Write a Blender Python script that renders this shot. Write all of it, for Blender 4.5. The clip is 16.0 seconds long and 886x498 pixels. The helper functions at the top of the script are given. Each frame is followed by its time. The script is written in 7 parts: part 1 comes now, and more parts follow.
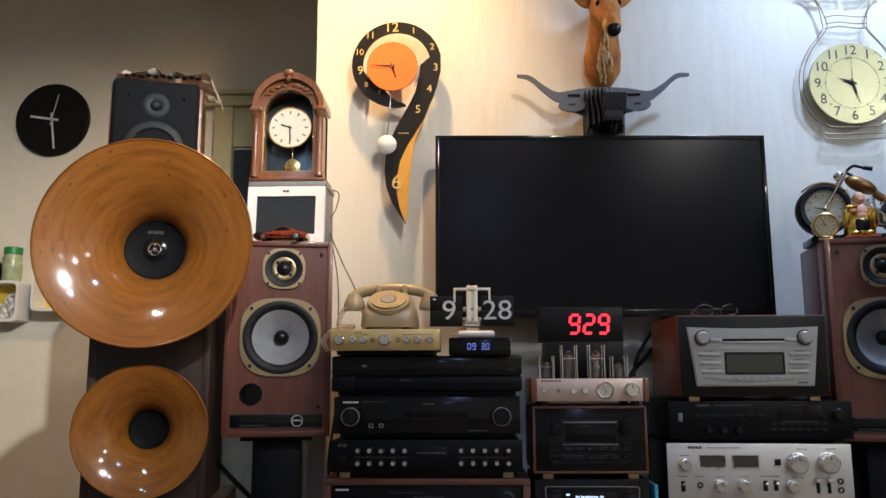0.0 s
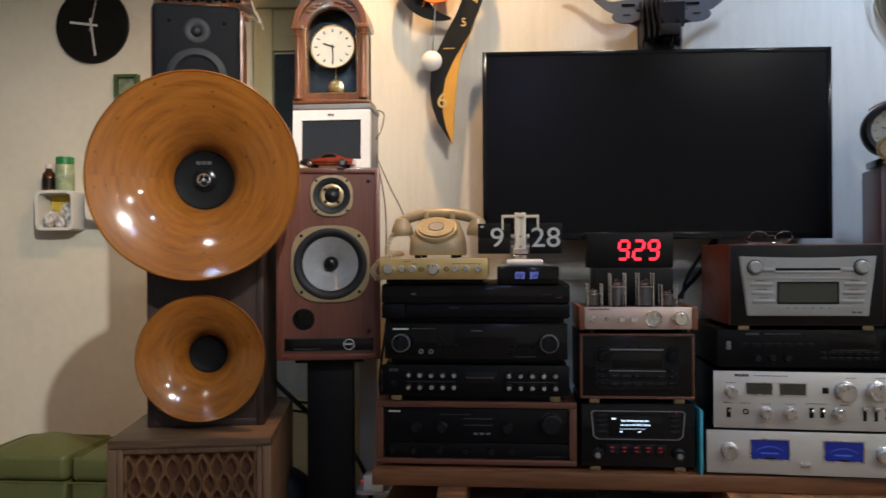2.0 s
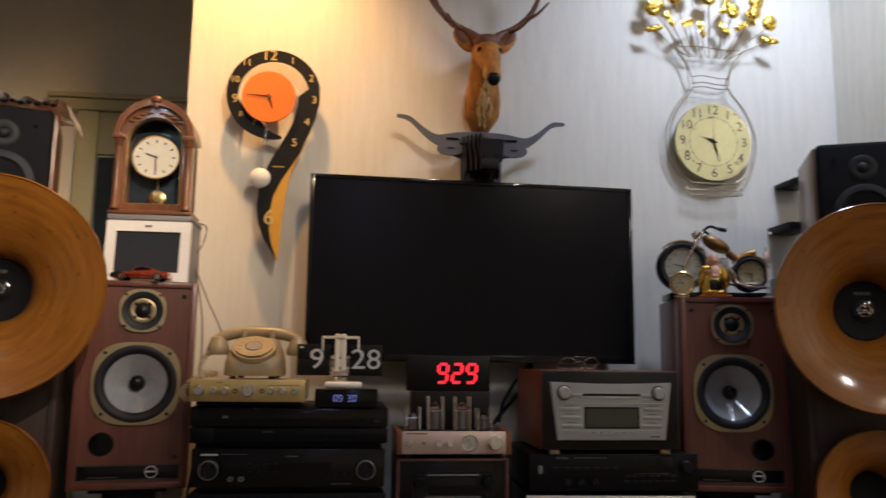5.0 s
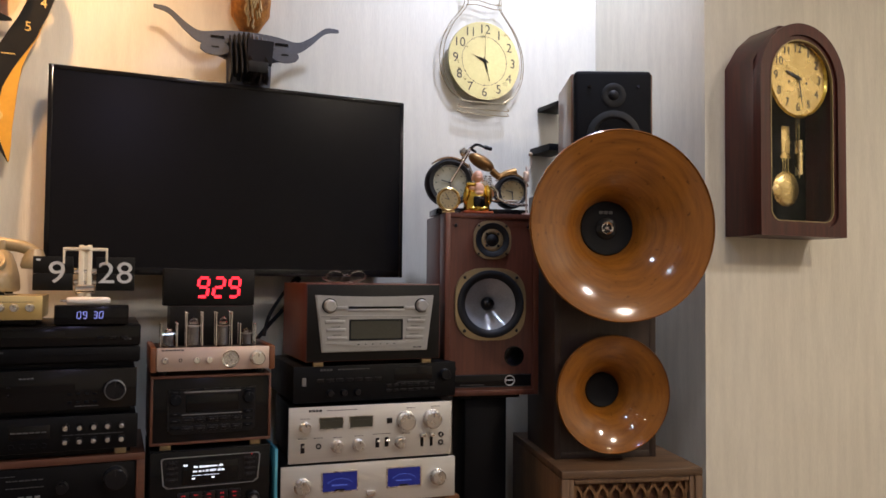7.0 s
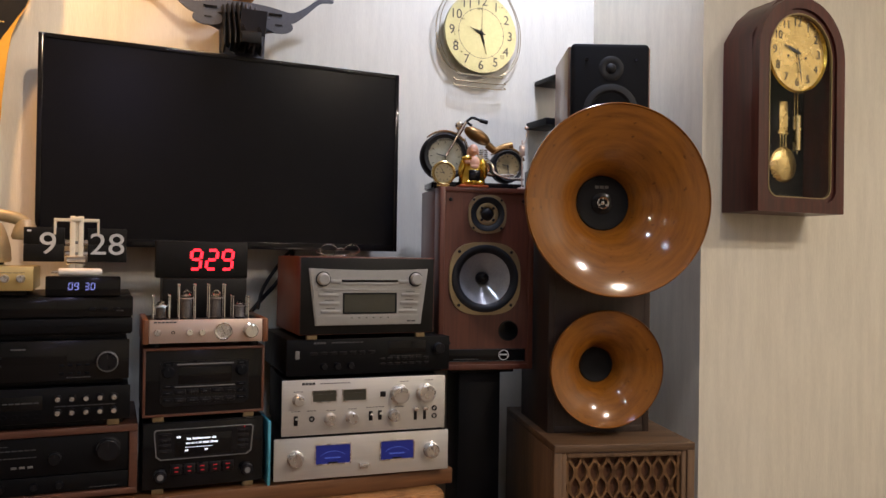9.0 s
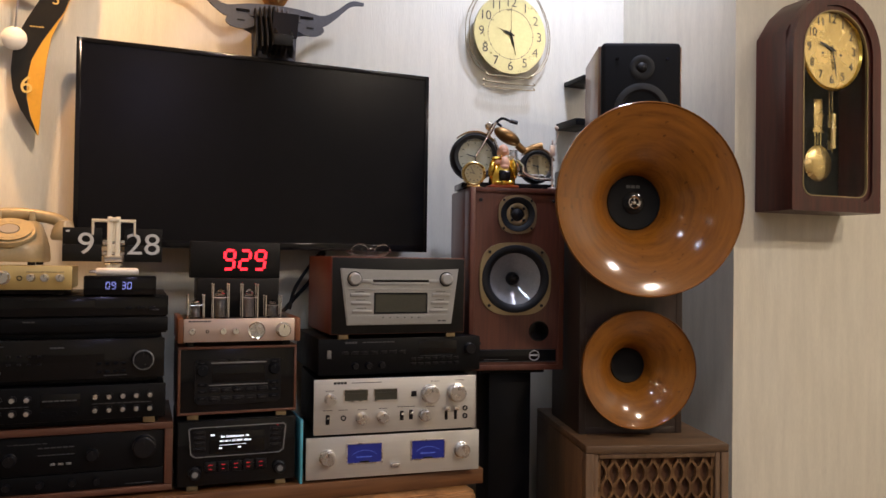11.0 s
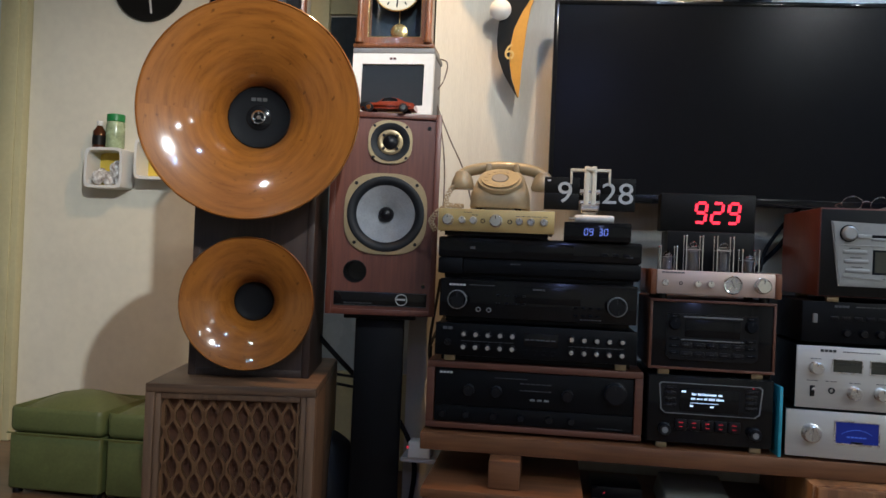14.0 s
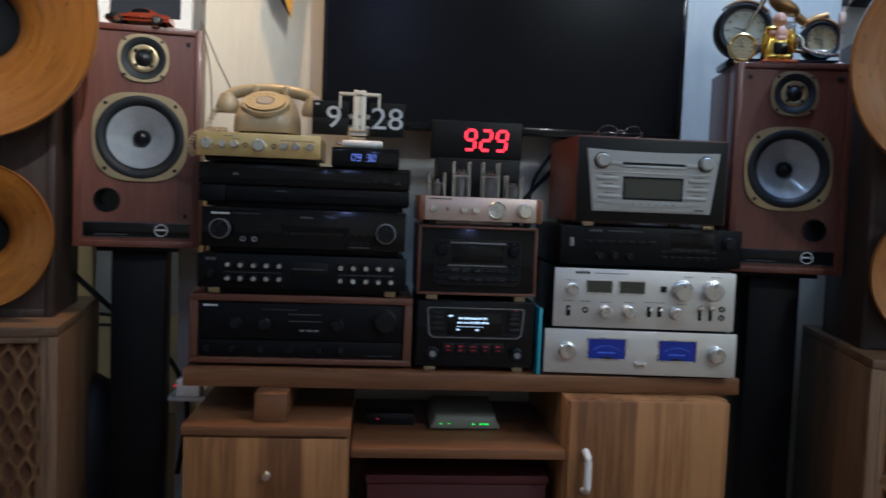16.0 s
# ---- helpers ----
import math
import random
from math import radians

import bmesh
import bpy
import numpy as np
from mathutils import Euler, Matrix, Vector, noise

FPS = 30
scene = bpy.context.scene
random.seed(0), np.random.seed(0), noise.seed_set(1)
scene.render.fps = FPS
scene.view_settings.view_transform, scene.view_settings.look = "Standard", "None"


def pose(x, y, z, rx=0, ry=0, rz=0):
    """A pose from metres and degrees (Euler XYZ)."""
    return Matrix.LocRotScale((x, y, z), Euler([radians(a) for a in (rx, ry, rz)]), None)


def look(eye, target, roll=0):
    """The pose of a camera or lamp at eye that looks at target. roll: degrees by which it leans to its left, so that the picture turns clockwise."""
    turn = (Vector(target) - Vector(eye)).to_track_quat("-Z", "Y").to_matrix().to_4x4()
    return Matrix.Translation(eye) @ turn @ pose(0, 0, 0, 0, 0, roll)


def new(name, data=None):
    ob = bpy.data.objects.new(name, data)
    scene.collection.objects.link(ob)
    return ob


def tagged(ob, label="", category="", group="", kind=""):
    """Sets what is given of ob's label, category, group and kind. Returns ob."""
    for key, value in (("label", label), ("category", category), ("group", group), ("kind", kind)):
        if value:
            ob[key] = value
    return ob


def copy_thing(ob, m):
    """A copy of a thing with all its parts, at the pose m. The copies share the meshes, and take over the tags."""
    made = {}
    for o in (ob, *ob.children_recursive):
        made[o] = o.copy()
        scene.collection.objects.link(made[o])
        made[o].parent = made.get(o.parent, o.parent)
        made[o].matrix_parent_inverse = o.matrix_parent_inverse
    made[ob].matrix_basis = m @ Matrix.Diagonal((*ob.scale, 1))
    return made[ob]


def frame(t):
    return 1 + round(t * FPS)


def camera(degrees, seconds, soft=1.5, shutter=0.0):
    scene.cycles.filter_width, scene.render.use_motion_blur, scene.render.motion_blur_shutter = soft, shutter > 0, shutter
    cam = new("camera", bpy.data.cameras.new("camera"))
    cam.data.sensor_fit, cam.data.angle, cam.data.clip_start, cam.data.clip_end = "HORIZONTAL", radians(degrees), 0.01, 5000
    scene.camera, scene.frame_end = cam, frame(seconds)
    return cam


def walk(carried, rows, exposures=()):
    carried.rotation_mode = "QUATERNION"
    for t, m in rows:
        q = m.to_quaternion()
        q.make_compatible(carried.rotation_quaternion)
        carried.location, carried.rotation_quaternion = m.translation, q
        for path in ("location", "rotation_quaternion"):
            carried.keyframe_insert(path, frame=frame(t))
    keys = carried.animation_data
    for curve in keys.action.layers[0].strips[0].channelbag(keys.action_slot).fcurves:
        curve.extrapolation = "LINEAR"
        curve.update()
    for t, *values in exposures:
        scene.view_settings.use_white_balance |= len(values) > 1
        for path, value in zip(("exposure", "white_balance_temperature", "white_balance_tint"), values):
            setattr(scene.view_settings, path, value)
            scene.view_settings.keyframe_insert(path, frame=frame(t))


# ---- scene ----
cam = camera(59.1, 16.0, shutter=0.35)
PATH = [
    (0, (0.225, 0.197, 0.968), (0.162, 2.171, 1.284), -0.2),
    (0.5, (0.228, 0.196, 1.009), (0.183, 2.176, 1.287), 0.6),
    (1, (0.227, 0.186, 1.099), (0.209, 2.182, 1.225), 0.5),
    (1.5, (0.222, 0.193, 1.085), (0.206, 2.192, 1.094), -0.3),
    (2, (0.210, 0.197, 1.094), (0.038, 2.190, 1.100), -0.3),
    (2.5, (0.215, 0.201, 1.100), (-0.073, 2.180, 1.100), -0.1),
    (3, (0.214, 0.199, 1.094), (-0.106, 2.172, 1.134), 0.3),
    (3.5, (0.218, 0.202, 1.097), (-0.062, 2.181, 1.135), 0.3),
    (4, (0.226, 0.194, 1.110), (0.050, 2.181, 1.255), 0.9),
    (4.5, (0.241, 0.188, 1.112), (0.199, 2.174, 1.350), 1.3),
    (5, (0.253, 0.192, 1.120), (0.487, 2.157, 1.410), 0.7),
    (7.5, (0.304, 0.222, 1.121), (1.103, 2.055, 1.156), 0.8),
    (8, (0.311, 0.222, 1.115), (1.116, 2.053, 1.139), 0.9),
    (8.5, (0.309, 0.226, 1.113), (1.102, 2.062, 1.132), 0.9),
    (11, (0.295, 0.227, 1.100), (1.015, 2.093, 1.130), 0.8),
    (11.5, (0.294, 0.223, 1.043), (0.879, 2.136, 1.063), 1.2),
    (12, (0.284, 0.234, 1.001), (0.524, 2.219, 0.980), 0.9),
    (12.5, (0.253, 0.248, 1.000), (0.263, 2.248, 0.994), 0.5),
    (13, (0.204, 0.282, 0.977), (0.078, 2.277, 1.023), 1.0),
    (13.5, (0.172, 0.306, 0.961), (-0.041, 2.294, 1.012), 1.9),
    (14, (0.145, 0.312, 0.970), (-0.124, 2.294, 0.983), 2.4),
    (14.5, (0.141, 0.313, 0.976), (-0.108, 2.297, 0.951), 1.8),
    (15, (0.154, 0.317, 0.973), (-0.037, 2.306, 0.911), 1.9),
    (15.5, (0.195, 0.347, 0.949), (0.180, 2.345, 0.846), 2.3),
    (16, (0.281, 0.364, 0.942), (0.454, 2.353, 0.823), 2.2),
]
EXPOSURES = [(0, -0.14, 5450, 9), (1.5, -0.19, 5600, 10), (3.0, -0.25, 5180, 6), (3.5, -0.23, 5180, 6), (4.5, -0.22, 5520, 10), (5.0, -0.72, 6400, 14), (6.2, -0.2, 6650, 15),
             (7.5, 0.05, 6650, 17), (11.0, 0.03, 6850, 17), (12.0, -0.13, 6450, 16), (12.5, -0.23, 5850, 12), (13.5, -0.22, 5180, 7), (16.0, -0.18, 4900, 3)]
walk(cam, [(t, look(eye, target, roll)) for t, eye, target, roll in PATH], EXPOSURES)

# ---- world, large lights ----
world = bpy.data.worlds.new("world")
scene.world = world
world.use_nodes = True
world.node_tree.nodes["Background"].inputs[0].default_value = (0.5, 0.55, 0.6, 1)
world.node_tree.nodes["Background"].inputs[1].default_value = 0.02


def kelvin_lamp(name, kind, m, watts, color, size=0.05, angle=None, blend=0.6):
    d = bpy.data.lights.new(name, kind)
    d.energy, d.color = watts, color
    if kind == "SPOT":
        d.spot_size, d.spot_blend, d.shadow_soft_size = radians(angle), blend, size
    else:
        d.shape, d.size = "DISK", size
    ob = new(name, d)
    ob.matrix_world = m
    return tagged(ob, kind="structure")


WARM, PEACH, COOL, NEUTRAL = (1.0, 0.52, 0.18), (1.0, 0.87, 0.68), (0.76, 0.87, 1.1), (0.74, 0.95, 1.2)
SOFT, BLUISH, KEY = (1.0, 0.93, 0.8), (0.5, 0.52, 1.0), (1.0, 0.74, 0.45)
CEIL, FLOOR = 2.72, 0.05
# the warm downlight near the wall's left end, and the white one over the vase clock
LAMP_A, LAMP_B = (-0.03, 2.17, CEIL - 0.03), (1.5, 1.86, CEIL - 0.03)
kelvin_lamp("warm_spot", "SPOT", look(LAMP_A, (-0.2, 2.5, 1.95)), 125, WARM, 0.03, 124, 1.0)
kelvin_lamp("white_spot", "SPOT", look(LAMP_B, (1.42, 2.5, 2.05)), 101, COOL, 0.1, 120, 1.0)
# a turned downlight behind the camera that reaches the passage wall past the horn tower
LAMP_C = (0.95, -0.6, CEIL - 0.03)
kelvin_lamp("passage_spot", "SPOT", look(LAMP_C, (-1.85, 3.58, 0.95)), 580, PEACH, 0.03, 35, 1.0)
# a warm turned downlight over the room that throws the shadows beside the television and the swirl clock
LAMP_D = (0.66, 0.72, CEIL - 0.03)
kelvin_lamp("wall_spot", "SPOT", look(LAMP_D, (-0.05, 2.5, 1.66)), 105, KEY, 0.03, 42, 1.0)
# room downlights behind the camera: x, y, watts, colour
# the peach one is made strong only to brighten the right horn
DOWNLIGHTS = [(-1.0, 0.9, 8, SOFT), (0.5, 0.9, 4, NEUTRAL), (2.8, -0.1, 30, SOFT), (-1.0, -0.6, 4, NEUTRAL), (0.5, -0.25, 4.5, NEUTRAL), (2.0, -0.6, 36, PEACH),
              # the bluish one is added to put a dim reflection in the television screen
              (-1.2, -2.0, 4, NEUTRAL), (0.8, -2.95, 9, BLUISH), (2.4, -2.0, 5, SOFT)]
for lx, ly, lw, lc in DOWNLIGHTS:
    kelvin_lamp("room_downlight_lamp", "AREA", pose(lx, ly, CEIL - 0.035, 0, 0, 0), lw, lc, 0.09)

# ---- materials ----


def mat(name, col, rough=0.5, metal=0.0, var=0.12, scale=12.0, bump=0.0, bscale=150.0, stretch=(1, 1, 1), coat=0.0,
        col2=None, rvar=0.1, spec=0.5):
    m = bpy.data.materials.new(name)
    m.use_nodes = True
    nt = m.node_tree
    b = nt.nodes["Principled BSDF"]
    tc = nt.nodes.new("ShaderNodeTexCoord")
    mp = nt.nodes.new("ShaderNodeMapping")
    mp.inputs["Scale"].default_value = stretch
    nt.links.new(tc.outputs["Object"], mp.inputs["Vector"])
    n1 = nt.nodes.new("ShaderNodeTexNoise")
    n1.inputs["Scale"].default_value, n1.inputs["Detail"].default_value = scale, 5
    n2 = nt.nodes.new("ShaderNodeTexNoise")
    n2.inputs["Scale"].default_value, n2.inputs["Detail"].default_value = scale * 9, 3
    for n in (n1, n2):
        nt.links.new(mp.outputs[0], n.inputs["Vector"])
    avg = nt.nodes.new("ShaderNodeMix")
    avg.inputs[0].default_value = 0.4
    nt.links.new(n1.outputs[0], avg.inputs[2])
    nt.links.new(n2.outputs[0], avg.inputs[3])
    ramp = nt.nodes.new("ShaderNodeValToRGB")
    lo = [max(0, c * (1 - var)) for c in col]
    hi = [min(1, c * (1 + var)) for c in (col2 or col)]
    ramp.color_ramp.elements[0].position, ramp.color_ramp.elements[1].position = 0.36, 0.64
    ramp.color_ramp.elements[0].color, ramp.color_ramp.elements[1].color = (*lo, 1), (*hi, 1)
    nt.links.new(avg.outputs[0], ramp.inputs[0])
    nt.links.new(ramp.outputs[0], b.inputs["Base Color"])
    rr = nt.nodes.new("ShaderNodeMapRange")
    rr.inputs[3].default_value, rr.inputs[4].default_value = max(0.02, rough - rvar), min(1, rough + rvar)
    nt.links.new(n1.outputs[0], rr.inputs[0])
    nt.links.new(rr.outputs[0], b.inputs["Roughness"])
    b.inputs["Metallic"].default_value = metal
    b.inputs["Coat Weight"].default_value = coat
    b.inputs["Coat Roughness"].default_value = 0.06
    b.inputs["Specular IOR Level"].default_value = spec
    if bump:
        bp = nt.nodes.new("ShaderNodeBump")
        bp.inputs["Strength"].default_value, bp.inputs["Distance"].default_value = bump, 0.002
        n3 = nt.nodes.new("ShaderNodeTexNoise")
        n3.inputs["Scale"].default_value, n3.inputs["Detail"].default_value = bscale, 4
        nt.links.new(mp.outputs[0], n3.inputs["Vector"])
        nt.links.new(n3.outputs[0], bp.inputs["Height"])
        nt.links.new(bp.outputs[0], b.inputs["Normal"])
    return m


def wood(name, dark, light, rough=0.4, along="z", scale=9.0, coat=0.0, seed=0.0, staves=0.0):
    """Grain streaks along one axis, with broad bands and fine pores; staves: the width in x of boards that differ in tone."""
    m = bpy.data.materials.new(name)
    m.use_nodes = True
    nt = m.node_tree
    b = nt.nodes["Principled BSDF"]
    tc = nt.nodes.new("ShaderNodeTexCoord")
    mp = nt.nodes.new("ShaderNodeMapping")
    st = {"x": (0.06, 1, 1), "y": (1, 0.06, 1), "z": (1, 1, 0.06)}[along]
    mp.inputs["Scale"].default_value, mp.inputs["Location"].default_value = st, (seed, seed * 2, seed * 3)
    nt.links.new(tc.outputs["Object"], mp.inputs["Vector"])
    broad = nt.nodes.new("ShaderNodeTexNoise")
    broad.inputs["Scale"].default_value, broad.inputs["Detail"].default_value, broad.inputs["Distortion"].default_value = scale, 3, 1.2
    fine = nt.nodes.new("ShaderNodeTexNoise")
    fine.inputs["Scale"].default_value, fine.inputs["Detail"].default_value = scale * 14, 6
    for n in (broad, fine):
        nt.links.new(mp.outputs[0], n.inputs["Vector"])
    mx = nt.nodes.new("ShaderNodeMix")
    mx.inputs[0].default_value = 0.45
    nt.links.new(broad.outputs[0], mx.inputs[2])
    nt.links.new(fine.outputs[0], mx.inputs[3])
    ramp = nt.nodes.new("ShaderNodeValToRGB")
    ramp.color_ramp.elements[0].position, ramp.color_ramp.elements[1].position = 0.36, 0.62
    ramp.color_ramp.elements[0].color, ramp.color_ramp.elements[1].color = (*dark, 1), (*light, 1)
    tone = mx.outputs[0]
    if staves:
        sep = nt.nodes.new("ShaderNodeSeparateXYZ")
        nt.links.new(tc.outputs["Object"], sep.inputs[0])
        steps = []
        for op, val in (("DIVIDE", staves), ("FLOOR", 0.0)):
            n = nt.nodes.new("ShaderNodeMath")
            n.operation, n.inputs[1].default_value = op, val
            nt.links.new(steps[-1] if steps else sep.outputs[0], n.inputs[0])
            steps.append(n.outputs[0])
        white = nt.nodes.new("ShaderNodeTexWhiteNoise")
        white.noise_dimensions = "1D"
        nt.links.new(steps[-1], white.inputs["W"])
        shift = nt.nodes.new("ShaderNodeMath")
        shift.operation, shift.inputs[1].default_value, shift.inputs[2].default_value = "MULTIPLY_ADD", 0.2, -0.1
        nt.links.new(white.outputs["Value"], shift.inputs[0])
        both = nt.nodes.new("ShaderNodeMath")
        nt.links.new(tone, both.inputs[0])
        nt.links.new(shift.outputs[0], both.inputs[1])
        tone = both.outputs[0]
    nt.links.new(tone, ramp.inputs[0])
    nt.links.new(ramp.outputs[0], b.inputs["Base Color"])
    b.inputs["Roughness"].default_value = rough
    b.inputs["Coat Weight"].default_value, b.inputs["Coat Roughness"].default_value = coat, 0.08
    bp = nt.nodes.new("ShaderNodeBump")
    bp.inputs["Strength"].default_value, bp.inputs["Distance"].default_value = 0.12, 0.001
    nt.links.new(fine.outputs[0], bp.inputs["Height"])
    nt.links.new(bp.outputs[0], b.inputs["Normal"])
    return m


def turned_wood(name, dark, mid, light):
    """Lacquered wood turned on a lathe round the local y axis: thin rings, dashes along them, a few dark flecks."""
    m = bpy.data.materials.new(name)
    m.use_nodes = True
    nt = m.node_tree
    b = nt.nodes["Principled BSDF"]
    tc = nt.nodes.new("ShaderNodeTexCoord")
    sep = nt.nodes.new("ShaderNodeSeparateXYZ")
    nt.links.new(tc.outputs["Object"], sep.inputs[0])

    def calc(op, a, c=None, val=None):
        n = nt.nodes.new("ShaderNodeMath")
        n.operation = op
        nt.links.new(a, n.inputs[0])
        if c is not None:
            nt.links.new(c, n.inputs[1])
        elif val is not None:
            n.inputs[1].default_value = val
        return n.outputs[0]
    rad = calc("SQRT", calc("ADD", calc("MULTIPLY", sep.outputs[0], sep.outputs[0]), calc("MULTIPLY", sep.outputs[2], sep.outputs[2])))
    ang = calc("ARCTAN2", sep.outputs[2], sep.outputs[0])
    comb = nt.nodes.new("ShaderNodeCombineXYZ")
    nt.links.new(calc("MULTIPLY", rad, val=38.0), comb.inputs[0])
    nt.links.new(calc("MULTIPLY", ang, val=0.9), comb.inputs[1])
    nt.links.new(calc("MULTIPLY", sep.outputs[1], val=60.0), comb.inputs[2])
    rings = nt.nodes.new("ShaderNodeTexNoise")
    rings.inputs["Scale"].default_value, rings.inputs["Detail"].default_value, rings.inputs["Roughness"].default_value = 1.5, 5, 0.65
    nt.links.new(comb.outputs[0], rings.inputs["Vector"])
    flecks = nt.nodes.new("ShaderNodeTexNoise")
    flecks.inputs["Scale"].default_value, flecks.inputs["Detail"].default_value = 2.6, 2
    comb2 = nt.nodes.new("ShaderNodeCombineXYZ")
    nt.links.new(calc("MULTIPLY", rad, val=26.0), comb2.inputs[0])
    nt.links.new(calc("MULTIPLY", ang, val=3.0), comb2.inputs[1])
    nt.links.new(comb2.outputs[0], flecks.inputs["Vector"])
    ramp = nt.nodes.new("ShaderNodeValToRGB")
    e = ramp.color_ramp.elements
    e[0].position, e[0].color = 0.3, (*dark, 1)
    e[1].position, e[1].color = 0.72, (*light, 1)
    x = e.new(0.5)
    x.color = (*mid, 1)
    nt.links.new(rings.outputs[0], ramp.inputs[0])
    fr = nt.nodes.new("ShaderNodeValToRGB")
    fr.color_ramp.elements[0].position, fr.color_ramp.elements[1].position = 0.66, 0.78
    nt.links.new(flecks.outputs[0], fr.inputs[0])
    mix = nt.nodes.new("ShaderNodeMix")
    mix.data_type = "RGBA"
    nt.links.new(fr.outputs[0], mix.inputs[0])
    nt.links.new(ramp.outputs[0], mix.inputs[6])
    mix.inputs[7].default_value = (*[c * 0.55 for c in dark], 1)
    nt.links.new(mix.outputs[2], b.inputs["Base Color"])
    b.inputs["Roughness"].default_value = 0.4
    b.inputs["Specular IOR Level"].default_value = 0.15
    b.inputs["Coat Weight"].default_value, b.inputs["Coat Roughness"].default_value = 1.0, 0.1
    return m


def glow(name, col, strength):
    m = bpy.data.materials.new(name)
    m.use_nodes = True
    b = m.node_tree.nodes["Principled BSDF"]
    b.inputs["Base Color"].default_value = (*[c * 0.3 for c in col], 1)
    b.inputs["Emission Color"].default_value = (*col, 1)
    b.inputs["Emission Strength"].default_value = strength
    return m


def clear(name, tint=(1, 1, 1), rough=0.02):
    m = bpy.data.materials.new(name)
    m.use_nodes = True
    b = m.node_tree.nodes["Principled BSDF"]
    b.inputs["Base Color"].default_value = (*tint, 1)
    b.inputs["Transmission Weight"].default_value, b.inputs["Roughness"].default_value, b.inputs["IOR"].default_value = 1.0, rough, 1.45
    return m


M_WALL = mat("striped_wallpaper", (0.66, 0.64, 0.57), 0.75, var=0.06, scale=26, stretch=(1.6, 1.6, 0.2), bump=0.35, bscale=160)
M_WALL_R = mat("beige_wallpaper", (0.64, 0.61, 0.52), 0.75, var=0.07, scale=26, stretch=(1.6, 1.6, 0.2), bump=0.35, bscale=160)
M_FAR = mat("cream_plaster", (0.7, 0.66, 0.55), 0.8, var=0.05, scale=3, bump=0.15, bscale=90)
M_CEIL = mat("ceiling_paint", (0.75, 0.74, 0.7), 0.85, var=0.04, scale=2)
M_FLOOR = wood("floor_planks", (0.1, 0.06, 0.035), (0.2, 0.13, 0.08), 0.35, "x", 6)
M_FRAME = mat("olive_cream_paint", (0.5, 0.46, 0.27), 0.5, var=0.06, scale=6)
M_LEAF = mat("grey_white_door_paint", (0.5, 0.49, 0.46), 0.55, var=0.06, scale=5)
M_FROST = mat("frosted_glass", (0.42, 0.47, 0.5), 0.25, var=0.08, scale=4)
M_DARKPANE = mat("dark_pane", (0.03, 0.04, 0.05), 0.08, var=0.2, scale=4)
M_HORN = turned_wood("lacquered_turned_wood", (0.155, 0.05, 0.005), (0.227, 0.08, 0.0088), (0.278, 0.105, 0.012))
M_COLUMN = wood("dark_column_veneer", (0.022, 0.014, 0.012), (0.045, 0.028, 0.022), 0.45, "z", 12)
M_WALNUT = wood("walnut_veneer", (0.07, 0.039, 0.021), (0.17, 0.1, 0.056), 0.45, "x", 8)
M_WALNUT_V = wood("walnut_upright_veneer", (0.075, 0.042, 0.022), (0.18, 0.105, 0.058), 0.45, "z", 8)
M_LATTICE = wood("lattice_wood", (0.12 * 0.8, 0.058 * 0.76, 0.022 * 0.76), (0.21, 0.108, 0.043), 0.5, "z", 10)
M_CLOTH = mat("brown_grille_cloth", (0.055 * 2.2, 0.027 * 2.0, 0.013 * 2.0), 0.9, var=0.25, scale=60, bump=0.3, bscale=900)
M_ROSE = wood("rosewood_veneer", (0.068, 0.018, 0.011), (0.125, 0.037, 0.021), 0.4, "z", 10, 0.15)
M_ROSE_SM = wood("cherry_veneer", (0.1, 0.034, 0.015), (0.19, 0.07, 0.03), 0.35, "z", 14, 0.3)
M_CABINET = wood("oak_laminate", (0.125, 0.05, 0.015), (0.34, 0.162, 0.058), 0.4, "z", 6, staves=0.068)
M_CABTOP = wood("oak_laminate_edge", (0.095, 0.038, 0.015), (0.19, 0.083, 0.034), 0.4, "x", 9)
M_AMPWOOD = wood("amp_case_veneer", (0.075, 0.026, 0.015), (0.135, 0.052, 0.03), 0.45, "x", 10)
M_CLKWOOD = wood("carved_clock_wood", (0.085, 0.03, 0.009), (0.19, 0.07, 0.02), 0.32, "z", 14, 0.5)
M_MAHOG = wood("mahogany", (0.03, 0.0042, 0.003), (0.078, 0.013, 0.008), 0.42, "z", 9, 0.1)
M_BLACK = mat("black_metal", (0.003, 0.0033, 0.0045), 0.42, var=0.2, scale=30, bump=0.05, bscale=500, spec=0.16)
M_BLACKPL = mat("black_plastic", (0.006, 0.006, 0.008), 0.3, var=0.15, scale=20, spec=0.28)
M_GLOSSBLK = mat("gloss_black", (0.006, 0.006, 0.007), 0.12, var=0.1, scale=10, rvar=0.03, spec=0.28)
M_SCREEN = mat("tv_screen", (0.0055, 0.0055, 0.0068), 0.22, var=0.1, scale=3, rvar=0.02, spec=0.12)
M_FRAMESCR = mat("photo_frame_screen", (0.02, 0.024, 0.03), 0.45, var=0.08, scale=5, spec=0.2)
M_RUBBER = mat("rubber_surround", (0.009, 0.01, 0.013), 0.55, var=0.2, scale=40, spec=0.28)
M_DKGREY = mat("dark_grey_baffle", (0.006, 0.0065, 0.0085), 0.7, var=0.12, scale=60, bump=0.1, bscale=700, spec=0.1)
M_GREY = mat("mid_grey_plastic", (0.18, 0.18, 0.185), 0.45, var=0.08, scale=20)
M_CONE = mat("translucent_white_cone", (0.25, 0.26, 0.285), 0.16, var=0.12, scale=24, coat=1.0)
